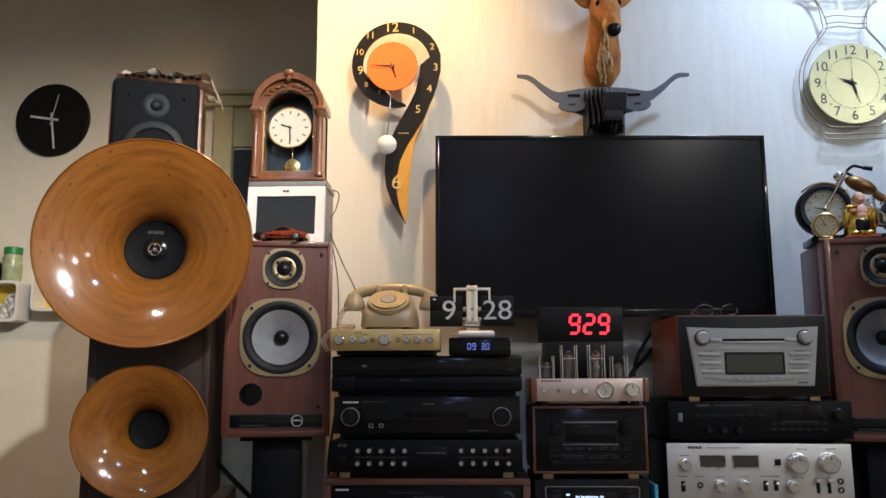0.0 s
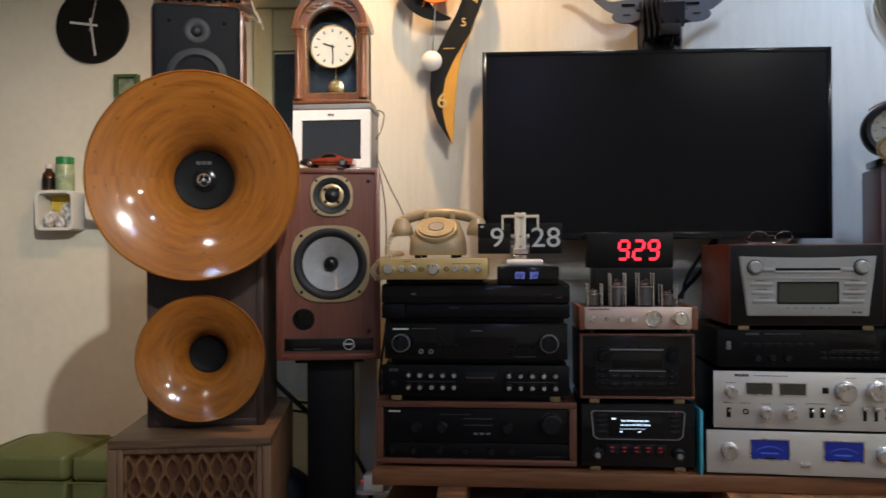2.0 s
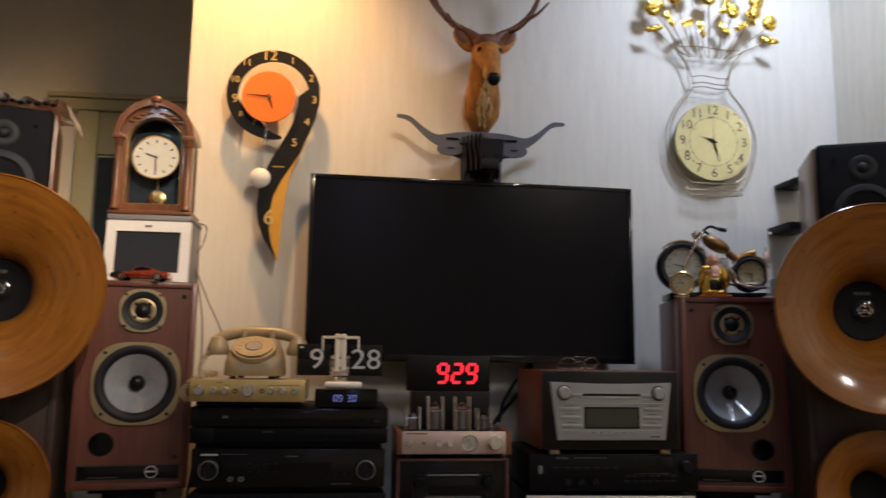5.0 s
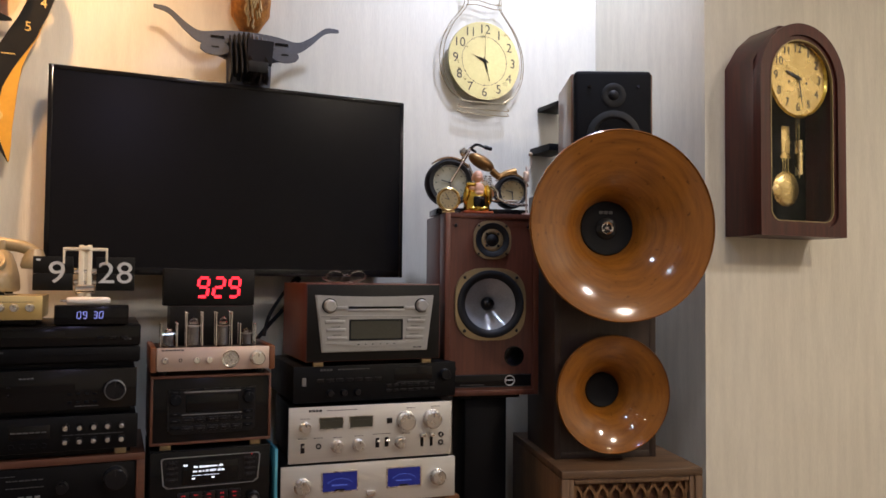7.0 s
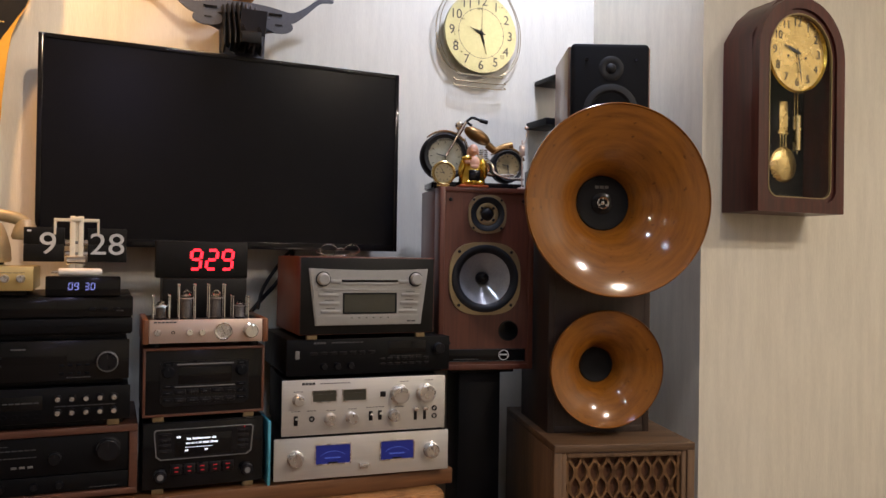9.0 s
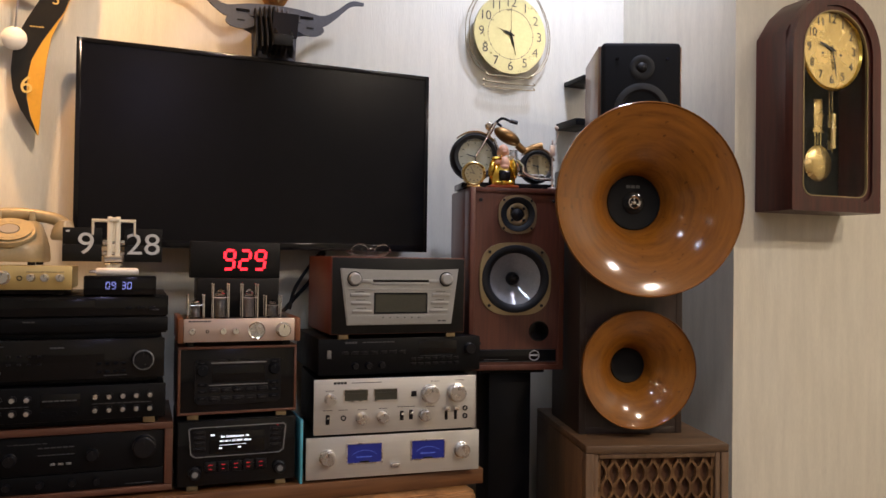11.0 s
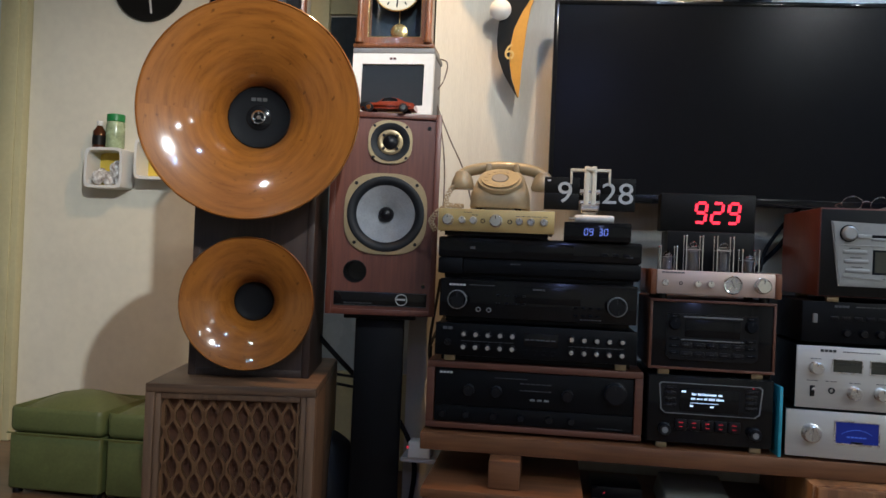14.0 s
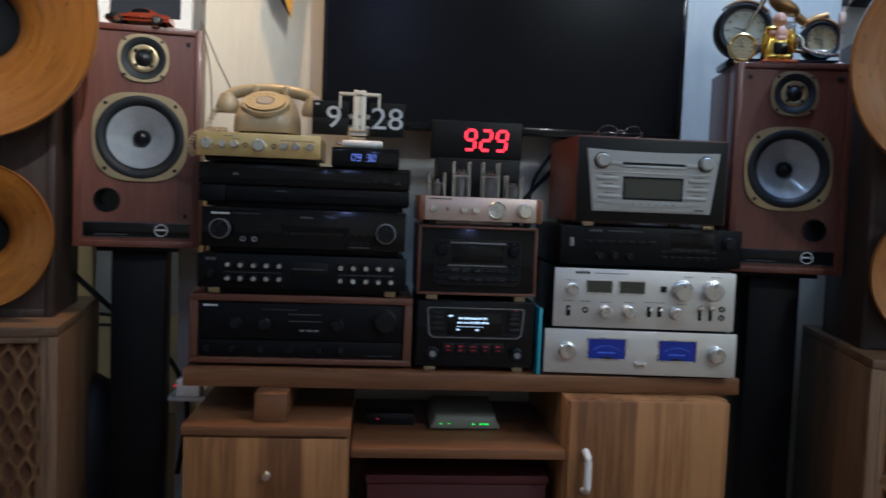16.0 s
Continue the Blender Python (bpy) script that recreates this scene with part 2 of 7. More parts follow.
M_CHAMP = mat("champagne_metal", (0.31, 0.245, 0.14), 0.38, 0.75, var=0.07, scale=14)
M_GOLDPLATE = mat("gold_anodised", (0.62, 0.47, 0.2), 0.36, 0.7, var=0.05, scale=10, stretch=(0.1, 1, 1))
M_BRASS = mat("brass", (0.66, 0.5, 0.22), 0.26, 0.95, var=0.1, scale=25)
M_TANFACE = mat("aged_clock_paper", (0.3, 0.24, 0.13), 0.5, var=0.12, scale=30)
M_GREYFACE = mat("grey_green_clock_face", (0.3, 0.3, 0.24), 0.45, var=0.12, scale=30)
M_BRONZE = mat("dark_bronze", (0.22, 0.12, 0.045), 0.35, 0.8, var=0.25, scale=30)
M_GOLD = mat("bright_gold", (0.85, 0.6, 0.12), 0.18, 1.0, var=0.1, scale=40)
M_SILVER = mat("brushed_aluminium", (0.62, 0.61, 0.58), 0.4, 0.55, var=0.05, scale=16, stretch=(0.05, 1, 1))
M_ROSEAL = mat("rose_aluminium", (0.6, 0.48, 0.42), 0.38, 0.6, var=0.05, scale=16, stretch=(0.05, 1, 1))
M_CHROME = mat("chrome", (0.8, 0.8, 0.8), 0.12, 1.0, var=0.04, scale=20, rvar=0.05)
M_SATIN = mat("satin_knob", (0.62, 0.61, 0.6), 0.28, 0.9, var=0.06, scale=40)
M_CARGREY = mat("silver_grey_plastic", (0.33, 0.33, 0.32), 0.4, 0.3, var=0.06, scale=14)
M_PHONE = mat("aged_beige_bakelite", (0.29, 0.235, 0.14), 0.34, var=0.1, scale=14, coat=0.2)
M_WHITE = mat("white_plastic", (0.72, 0.71, 0.69), 0.4, var=0.04, scale=14)
M_IVORY = mat("ivory_dial", (0.74, 0.68, 0.55), 0.5, var=0.06, scale=30)
M_PALEGOLD = mat("pale_gold_dial", (0.4, 0.38, 0.21), 0.3, 0.5, var=0.08, scale=16)
M_ORANGE = mat("orange_acrylic", (0.85, 0.2, 0.015), 0.35, var=0.06, scale=8)
M_AMBER = mat("amber_acrylic", (0.62, 0.33, 0.03), 0.35, var=0.08, scale=12)
M_MATBLK = mat("matt_black", (0.008, 0.0075, 0.007), 0.45, var=0.2, scale=20, spec=0.18)
M_NUMGOLD = mat("gold_numeral", (0.72, 0.52, 0.17), 0.4, 0.3, var=0.05)
M_FUR = mat("tan_fur", (0.3, 0.1, 0.012), 0.7, var=0.4, scale=34, bump=1.0, bscale=260, stretch=(1, 1, 0.3), col2=(0.46, 0.19, 0.03))
M_CREAMFUR = mat("cream_fur", (0.58, 0.42, 0.2), 0.8, var=0.2, scale=40, bump=0.6, bscale=250)
M_ANTLER = mat("antler", (0.15, 0.055, 0.03), 0.5, var=0.35, scale=30, bump=0.5, bscale=180)
M_SLATE = mat("slate_grey_board", (0.075, 0.08, 0.098), 0.6, var=0.15, scale=20)
M_GREEN = mat("green_leatherette", (0.098, 0.115, 0.038), 0.5, var=0.15, scale=9, bump=0.2, bscale=300)
M_RED = mat("red_car_paint", (0.3, 0.045, 0.015), 0.25, 0.3, var=0.1, coat=0.7)
M_SKIN = mat("painted_pink", (0.62, 0.34, 0.24), 0.45, var=0.06)
M_MAROON = mat("maroon_card", (0.055, 0.006, 0.009), 0.6, var=0.1)
# bright opaque aqua: the glow of edge-lit clear acrylic put into the colour
M_AQUA = mat("aqua_edge_glow_colour", (0.07, 0.34, 0.46), 0.2, var=0.1, scale=20, coat=0.5)
M_GLASS = clear("clear_glass")
M_PANE = clear("thin_clear_pane")
M_PANE.node_tree.nodes["Principled BSDF"].inputs["IOR"].default_value = 1.12
M_GRAPHITE = mat("amber_brown_glass", (0.06, 0.02, 0.008), 0.15, var=0.1)
M_CAPGRN = mat("green_cap", (0.03, 0.22, 0.05), 0.4, var=0.05)
M_YELLOW = mat("yellow_card", (0.65, 0.48, 0.05), 0.6, var=0.05)
M_LCD = mat("olive_lcd", (0.045, 0.045, 0.035), 0.25, var=0.06)
M_REDGLOW = glow("red_led", (1.0, 0.02, 0.035), 3.2)
M_BLUEGLOW = glow("blue_white_led", (0.3, 0.35, 1.0), 0.95)
M_WHITEGLOW = glow("white_lcd", (0.8, 0.88, 1.0), 1.4)
M_METERGLOW = glow("blue_meter_lamp", (0.02, 0.05, 0.6), 0.06)
M_METERINK = glow("pale_blue_print", (0.12, 0.2, 0.85), 0.35)
M_REDDIM = glow("red_legend", (1.0, 0.03, 0.05), 0.35)
M_GREENGLOW = glow("green_led", (0.1, 1.0, 0.05), 3.0)
M_PRINT = mat("white_print", (0.6, 0.6, 0.6), 0.6, var=0.02)
M_PRINTDK = mat("dark_print", (0.03, 0.03, 0.03), 0.6, var=0.02)
M_PRINTDIM = mat("grey_print", (0.065, 0.065, 0.072), 0.6, var=0.02)
M_CABLE = mat("brown_grey_cable", (0.1, 0.07, 0.055), 0.5, var=0.1)
M_ROUTER = mat("warm_grey_plastic", (0.17, 0.17, 0.145), 0.5, var=0.06, scale=14)
M_FIGBASE = mat("red_lacquer", (0.5, 0.1, 0.03), 0.3, var=0.1)
M_DRIVER = mat("black_driver_plate", (0.004, 0.004, 0.005), 0.6, var=0.15, scale=30, spec=0.12)
M_BADGE = mat("faint_grey_print", (0.035, 0.034, 0.033), 0.6, var=0.05)
M_FILM = mat("plastic_film", (0.75, 0.77, 0.8), 0.25, var=0.05)
M_FILM.node_tree.nodes["Principled BSDF"].inputs["Transmission Weight"].default_value = 0.6

# ---- mesh helpers ----


def bx(x0, x1, y0, y1, z0, z1, bev=0.002, seg=2):
    bm = bmesh.new()
    bmesh.ops.create_cube(bm, size=1.0)
    for v in bm.verts:
        v.co = Vector((x0 + (v.co.x + 0.5) * (x1 - x0), y0 + (v.co.y + 0.5) * (y1 - y0), z0 + (v.co.z + 0.5) * (z1 - z0)))
    if bev:
        b = min(bev, 0.45 * min(abs(x1 - x0), abs(y1 - y0), abs(z1 - z0)))
        bmesh.ops.bevel(bm, geom=bm.edges[:], offset=b, segments=seg, affect="EDGES", profile=0.5)
    return bm


def lathe(profile, seg=48, axis="y", at=(0, 0, 0)):
    """Turns (radius, height) pairs round an axis through at."""
    bm = bmesh.new()
    rows = []
    for r, h in profile:
        row = []
        for i in range(seg):
            a = 2 * math.pi * i / seg
            c, s = r * math.cos(a), r * math.sin(a)
            p = {"y": (c, h, s), "z": (c, s, h), "x": (h, c, s)}[axis]
            row.append(bm.verts.new(Vector(p) + Vector(at)))
        rows.append(row)
    for a, b in zip(rows, rows[1:]):
        for i in range(seg):
            bm.faces.new((a[i], a[(i + 1) % seg], b[(i + 1) % seg], b[i]))
    bmesh.ops.remove_doubles(bm, verts=bm.verts[:], dist=1e-6)
    bmesh.ops.recalc_face_normals(bm, faces=bm.faces[:])
    return bm


def cyl(r, h0, h1, at=(0, 0, 0), axis="y", seg=32, bev=0.001, r1=None):
    """A closed cylinder or cone from h0 to h1 along an axis, with softened rims."""
    r1 = r if r1 is None else r1
    b = min(bev, abs(h1 - h0) * 0.4, min(r, r1) * 0.4)
    d = b if h1 > h0 else -b
    return lathe([(0, h0), (r - b, h0), (r, h0 + d), (r1, h1 - d), (r1 - b, h1), (0, h1)], seg, axis, at)


def sph(r, at, sc=(1, 1, 1), seg=20, rings=12):
    bm = bmesh.new()
    bmesh.ops.create_uvsphere(bm, u_segments=seg, v_segments=rings, radius=r)
    for v in bm.verts:
        v.co = Vector((v.co.x * sc[0] + at[0], v.co.y * sc[1] + at[1], v.co.z * sc[2] + at[2]))
    return bm


def prism(pts, y0, y1, bev=0.0):
    """A flat outline in x and z, given depth from y0 to y1."""
    bm = bmesh.new()
    a = [bm.verts.new((x, y0, z)) for x, z in pts]
    b = [bm.verts.new((x, y1, z)) for x, z in pts]
    n = len(pts)
    bm.faces.new(a)
    bm.faces.new(b[::-1])
    for i in range(n):
        bm.faces.new((a[i], b[i], b[(i + 1) % n], a[(i + 1) % n]))
    bmesh.ops.recalc_face_normals(bm, faces=bm.faces[:])
    if bev:
        es = [e for e in bm.edges if abs(e.verts[0].co.y - e.verts[1].co.y) < 1e-7 and abs(e.verts[0].co.y - y0) < 1e-7]
        bmesh.ops.bevel(bm, geom=es, offset=bev, segments=2, affect="EDGES")
    bmesh.ops.triangulate(bm, faces=[f for f in bm.faces if len(f.verts) > 4])
    return bm


def band(outer, inner, y0, y1, closed=True):
    """A flat band between two outlines of equal length in x and z, with depth."""
    bm = bmesh.new()
    q = [[bm.verts.new((x, y, z)) for x, z in pts] for pts in (outer, inner) for y in (y0, y1)]
    of, ob, nf, nb = q
    n = len(outer)
    for i in range(n if closed else n - 1):
        j = (i + 1) % n
        for a, b in ((of, nf), (nf, nb), (nb, ob), (ob, of)):
            bm.faces.new((a[i], a[j], b[j], b[i]))
    if not closed:
        for i in (0, n - 1):
            bm.faces.new((of[i], nf[i], nb[i], ob[i]))
    bmesh.ops.recalc_face_normals(bm, faces=bm.faces[:])
    return bm


def holed(x0, x1, z0, z1, cx, cz, r, y0, y1, n=56):
    """A board with one round hole through it."""
    hx, hz, mx, mz = (x1 - x0) / 2, (z1 - z0) / 2, (x0 + x1) / 2, (z0 + z1) / 2
    out = []
    for i in range(n):
        a = 2 * math.pi * i / n
        c, s = math.cos(a), math.sin(a)
        k = 1 / max(abs(c), abs(s))
        out.append((mx + hx * k * c, mz + hz * k * s))
    return band(out, ring_pts(r, n, cx, cz), y0, y1)


def tube(pts, r, seg=8, taper=None):
    """A round rod along points; taper gives a radius for each."""
    pts = [Vector(p) for p in pts]
    bm = bmesh.new()
    rows = []
    up = Vector((0, 0, 1))
    for i, p in enumerate(pts):
        d = (pts[min(i + 1, len(pts) - 1)] - pts[max(i - 1, 0)]).normalized()
        s = d.cross(up if abs(d.z) < 0.95 else Vector((1, 0, 0))).normalized()
        t = d.cross(s).normalized()
        rr = taper[i] if taper else r
        rows.append([bm.verts.new(p + rr * (math.cos(2 * math.pi * k / seg) * s + math.sin(2 * math.pi * k / seg) * t)) for k in range(seg)])
    for a, b in zip(rows, rows[1:]):
        for k in range(seg):
            bm.faces.new((a[k], a[(k + 1) % seg], b[(k + 1) % seg], b[k]))
    bm.faces.new(rows[0][::-1])
    bm.faces.new(rows[-1])
    bmesh.ops.recalc_face_normals(bm, faces=bm.faces[:])
    return bm


def curve_pts(ctrl, n=8):
    """Catmull-Rom points through the controls."""
    c = [Vector(p) for p in ctrl]
    c = [2 * c[0] - c[1]] + c + [2 * c[-1] - c[-2]]
    out = []
    for i in range(1, len(c) - 2):
        for k in range(n):
            t = k / n
            out.append(0.5 * (2 * c[i] + (c[i + 1] - c[i - 1]) * t + (2 * c[i - 1] - 5 * c[i] + 4 * c[i + 1] - c[i + 2]) * t * t
                              + (3 * c[i] - 3 * c[i + 1] + c[i + 2] - c[i - 1]) * t ** 3))
    out.append(c[-2])
    return out


def merged(*items):
    """One bmesh of several; an item may be (bmesh, material slot)."""
    out = bmesh.new()
    for it in items:
        b, idx = it if isinstance(it, tuple) else (it, 0)
        tmp = bpy.data.meshes.new("tmp")
        for f in b.faces:
            f.material_index = idx
        b.to_mesh(tmp)
        out.from_mesh(tmp)
        bpy.data.meshes.remove(tmp)
        b.free()
    return out


def moved(bm, m):
    bm.transform(m)
    return bm


def part(name, bm, material, parent=None, label="", smooth=40):
    me = bpy.data.meshes.new(name)
    bm.to_mesh(me)
    bm.free()
    for mm in (material if isinstance(material, (list, tuple)) else [material]):
        me.materials.append(mm)
    if smooth:
        me.shade_smooth()
        me.set_sharp_from_angle(angle=radians(smooth))
    ob = new(name, me)
    if parent:
        ob.parent = parent
    if label:
        ob["label"] = label
    return ob


def thing(name, m, label, category, group="", kind=""):
    ob = new(name)
    ob.matrix_world = m
    ob.empty_display_size = 0.05
    return tagged(ob, label, category, group, kind)


def writing(name, text, size, x, y, z, material, parent, depth=0.0008, align="CENTER", m=None):
    """Raised characters on a front that looks towards -y."""
    cu = bpy.data.curves.new(name, "FONT")
    cu.body, cu.size, cu.extrude, cu.align_x, cu.align_y = text, size, depth, align, "CENTER"
    tmp = bpy.data.objects.new(name, cu)
    scene.collection.objects.link(tmp)
    me = bpy.data.meshes.new_from_object(tmp.evaluated_get(bpy.context.evaluated_depsgraph_get()))
    bpy.data.objects.remove(tmp)
    me.transform((m or Matrix()) @ pose(x, y, z, 90, 0, 0))
    me.materials.clear()
    me.materials.append(material)
    ob = new(name, me)
    ob.parent = parent
    return ob


def ring_pts(r, n=40, cx=0.0, cz=0.0, p=2.0, sx=1.0, sz=1.0):
    """A superellipse outline; p 2 is a circle, more is squarer."""
    out = []
    for i in range(n):
        a = 2 * math.pi * i / n
        c, s = math.cos(a), math.sin(a)
        k = (abs(c) ** p + abs(s) ** p) ** (-1 / p)
        out.append((cx + sx * r * k * c, cz + sz * r * k * s))
    return out


def seven(ch, h, x, y, z, w=0.5, slant=0.1, t=0.11):
    """The lit bars of one seven-segment digit, from its left foot."""
    on = {"0": "abcdef", "1": "bc", "2": "abged", "3": "abgcd", "4": "fgbc", "5": "afgcd", "6": "afgedc", "7": "abc", "8": "abcdefg", "9": "abcdfg"}[ch]
    tt, ww, g = t * h, w * h, 0.02 * h
    seg = {"a": (0, ww, h, 0), "g": (0, ww, h / 2, 0), "d": (0, ww, 0, 0), "f": (0, h / 2, h, 1), "e": (0, 0, h / 2, 1), "b": (ww, h / 2, h, 1), "c": (ww, 0, h / 2, 1)}
    out = []
    for s in on:
        a, b, c, up = seg[s]
        if up:
            q = [(a - tt / 2, b + g + tt * .3), (a + tt / 2, b + g + tt * .3), (a + tt / 2, c - g - tt * .3), (a - tt / 2, c - g - tt * .3)]
        else:
            q = [(a + g + tt * .3, c - tt / 2), (b - g - tt * .3, c - tt / 2), (b - g - tt * .3, c + tt / 2), (a + g + tt * .3, c + tt / 2)]
        out.append(prism([(x + px + slant * pz, z + pz) for px, pz in q], y - 0.001, y))
    return out


def bars(name, x0, x1, z, y, h, material, parent, words=1):
    """Unreadable or trade writing as a row of plain bars."""
    w = (x1 - x0) / words
    return part(name, merged(*[bx(x0 + i * w, x0 + (i + 0.8) * w, y - 0.0008, y, z - h / 2, z + h / 2, 0) for i in range(words)]), material, parent, smooth=0)


def fine_text(name, x0, x1, z, y, h, material, parent, seed):
    """A line of small unreadable writing: narrow bars in words, with gaps."""
    rng, x, rows_ = random.Random(seed), x0, []
    while x < x1:
        cw = h * rng.uniform(0.3, 0.55)
        ch = h * rng.choice((0.7, 0.75, 1.0))
        rows_.append(bx(x, x + cw, y - 0.0006, y, z - h / 2, z - h / 2 + ch, 0))
        x += cw + h * (0.22 if rng.random() < 0.75 else 0.7)
    return part(name, merged(*rows_), material, parent, smooth=0)

# ---- the room ----


def slab(name, x0, x1, y0, y1, z0, z1, material, label, category):
    ob = part(name, bx(x0, x1, y0, y1, z0, z1, 0), material, smooth=0)
    return tagged(ob, label, category, kind="structure")


WALL_Y, FAR_Y, WALL_L, PIL_X, PIL_Y = 2.5, 3.58, -0.241, 1.825, 1.955
slab("floor", -3.2, 3.6, -3.2, 3.75, FLOOR - 0.08, FLOOR, M_FLOOR, "dark brown wood plank floor", "floor")
slab("ceiling", -3.2, 3.6, -3.2, 3.75, CEIL, CEIL + 0.1, M_CEIL, "off-white painted ceiling", "ceiling")
slab("wall_tv", WALL_L, PIL_X, WALL_Y, WALL_Y + 0.14, 0, CEIL, M_WALL, "pale vertical-streaked wallpaper wall behind the television", "wall")
slab("wall_pillar", PIL_X, 3.6, PIL_Y, WALL_Y + 0.14, 0, CEIL, M_WALL_R, "pale streaked wallpaper wall that stands forward", "wall")
slab("wall_far", -3.2, 0.9, FAR_Y, FAR_Y + 0.15, 0, CEIL, M_FAR, "cream plaster wall of the passage", "wall")
slab("wall_passage_end", 0.9, 1.0, WALL_Y + 0.14, FAR_Y + 0.15, 0, CEIL, M_FAR, "cream plaster wall", "wall")
slab("wall_left", -3.3, -3.2, -3.2, FAR_Y + 0.15, 0, CEIL, M_FAR, "cream plaster wall", "wall")
slab("wall_right", 3.6, 3.7, -3.2, 2.64, 0, CEIL, M_WALL_R, "pale wallpaper wall", "wall")
slab("wall_back", -3.3, 3.7, -3.3, -3.2, 0, CEIL, M_FAR, "cream plaster wall", "wall")

# glazed door and its frame in the far wall
d1 = thing("door_1", pose(-0.912, FAR_Y, 0), "olive-cream door frame with a tall frosted glass door", "door", kind="structure")
part("door_frame", merged(bx(0, 0.085, -0.035, 0, FLOOR, 2.165, 0.006), bx(1.1, 1.185, -0.035, 0, FLOOR, 2.165, 0.006), bx(-0.12, 1.3, -0.045, 0, 2.165, 2.215, 0.006),
                          bx(-0.12, 1.3, -0.06, 0, 2.215, 2.237, 0.004)), M_FRAME, d1)
part("lower_panel", bx(0.085, 1.1, -0.02, 0, FLOOR, 0.452, 0.003), M_FRAME, d1)
part("pane", bx(0.09, 1.095, -0.016, -0.002, 0.457, 1.38, 0.002), M_FROST, d1, "pale blue-grey frosted pane")
part("upper_pane", bx(0.09, 1.095, -0.016, -0.002, 1.4, 1.968, 0.002), M_DARKPANE, d1, "dark reflecting pane")
part("upper_panel", bx(0.085, 1.1, -0.02, 0, 1.98, 2.165, 0.003), M_FRAME, d1)
# door frame at the passage's left end
d2 = thing("door_2", pose(-2.222, FAR_Y, 0), "cream painted door frame with a plain grey-white door", "door", kind="structure")
part("door_frame", merged(bx(-0.132, 0, -0.05, 0, FLOOR, 2.41, 0.008), bx(-0.1, -0.03, -0.062, -0.05, FLOOR, 2.41, 0.005), bx(-1.0, -0.132, -0.05, 0, 2.28, 2.41, 0.008)), M_FRAME, d2)
part("door_leaf", bx(-0.977, -0.134, -0.02, 0, FLOOR, 2.278, 0.004), M_LEAF, d2, "plain grey-white door leaf")
part("latch_plate", merged(bx(-0.17, -0.145, -0.026, -0.02, 0.86, 0.98, 0.002), cyl(0.011, -0.06, -0.02, (-0.158, 0, 0.94), seg=16)), M_GREY, d2, "dull metal latch")

# ceiling lamps
for (lx, ly, lz), lab in ((LAMP_A, "round warm downlight set in the ceiling"), (LAMP_B, "round white downlight set in the ceiling"),
                           (LAMP_C, "round turned downlight set in the ceiling"), (LAMP_D, "round warm turned downlight set in the ceiling")):
    dl = thing("downlight", pose(lx, ly, CEIL), lab, "ceiling lamp", "spotlights over the wall")
    part("rim", lathe([(0.032, -0.001), (0.05, -0.001), (0.052, -0.006), (0.036, -0.012), (0.032, -0.001)], 32, "z"), M_WHITE, dl)
for lx, ly, lw, lc in DOWNLIGHTS:
    dl = thing("downlight", pose(lx, ly, CEIL), "round downlight set in the ceiling, place assumed", "ceiling lamp", "room downlights")
    part("rim", lathe([(0.05, -0.001), (0.07, -0.001), (0.072, -0.006), (0.054, -0.012), (0.05, -0.001)], 32, "z"), M_WHITE, dl)

# ---- horn towers ----
T_LEFT, T_RIGHT = pose(-0.535, 1.956, 0, 0, 0, 10), pose(1.507, 1.856, 0, 0, 0, -14)
BOX_L, BOX_R = 0.661, 0.648


def lattice_speaker(m, h):
    th = thing("lattice_speaker", m, "walnut floor speaker cabinet with a carved lattice grille", "speaker", "lattice speaker cabinets")
    w, d, t = 0.186, 0.5, 0.02
    part("body", bx(-w, w, 0.03, d, FLOOR, h - t, 0.003), M_WALNUT_V, th)
    for sx in (-1, 1):
        part("stile", bx(sx * (w - t / 2) - t / 2, sx * (w - t / 2) + t / 2, 0, 0.03, FLOOR, h - t, 0.002), M_WALNUT_V, th)
    part("bottom_rail", bx(-w + t, w - t, 0, 0.03, FLOOR, 0.1, 0.002), M_WALNUT, th)
    part("top_board", bx(-w, w, -0.001, d, h - t, h, 0.003), M_WALNUT, th)
    gx, z0, z1 = w - t, 0.1, h - t
    part("frame", merged(bx(-gx, -gx + 0.014, 0.004, 0.03, z0, z1, 0.003), bx(gx - 0.014, gx, 0.004, 0.03, z0, z1, 0.003),
                         bx(-gx + 0.014, gx - 0.014, 0.004, 0.03, z1 - 0.014, z1, 0.003), bx(-gx + 0.014, gx - 0.014, 0.004, 0.03, z0, z0 + 0.014, 0.003)), M_WALNUT_V, th)
    ax, a0, a1 = gx - 0.014, z0 + 0.014, z1 - 0.014
    part("grille_cloth", bx(-ax, ax, 0.026, 0.0295, a0, a1, 0), M_CLOTH, th, "dark brown grille cloth", 0)
    n = 18
    p = 2 * ax / n
    amp, half, per = p / 2 - 0.0008, 0.0038, 0.076
    strips = []
    for k in range(n + 1):
        cx = -ax + k * p
        outer, inner = [], []
        steps = 96
        for i in range(steps + 1):
            z = a0 + (a1 - a0) * i / steps
            ph = math.cos(2 * math.pi * (z - a1) / per)
            x = cx + (-1) ** k * amp * (abs(ph) ** 0.8) * (1 if ph > 0 else -1)
            x = max(-ax + half, min(ax - half, x))
            outer.append((x - half, z))
            inner.append((x + half, z))
        strips.append(band(outer, inner, 0.012, 0.024, False))
    part("lattice", merged(*strips), M_LATTICE, th, "carved ogee lattice")
    return th


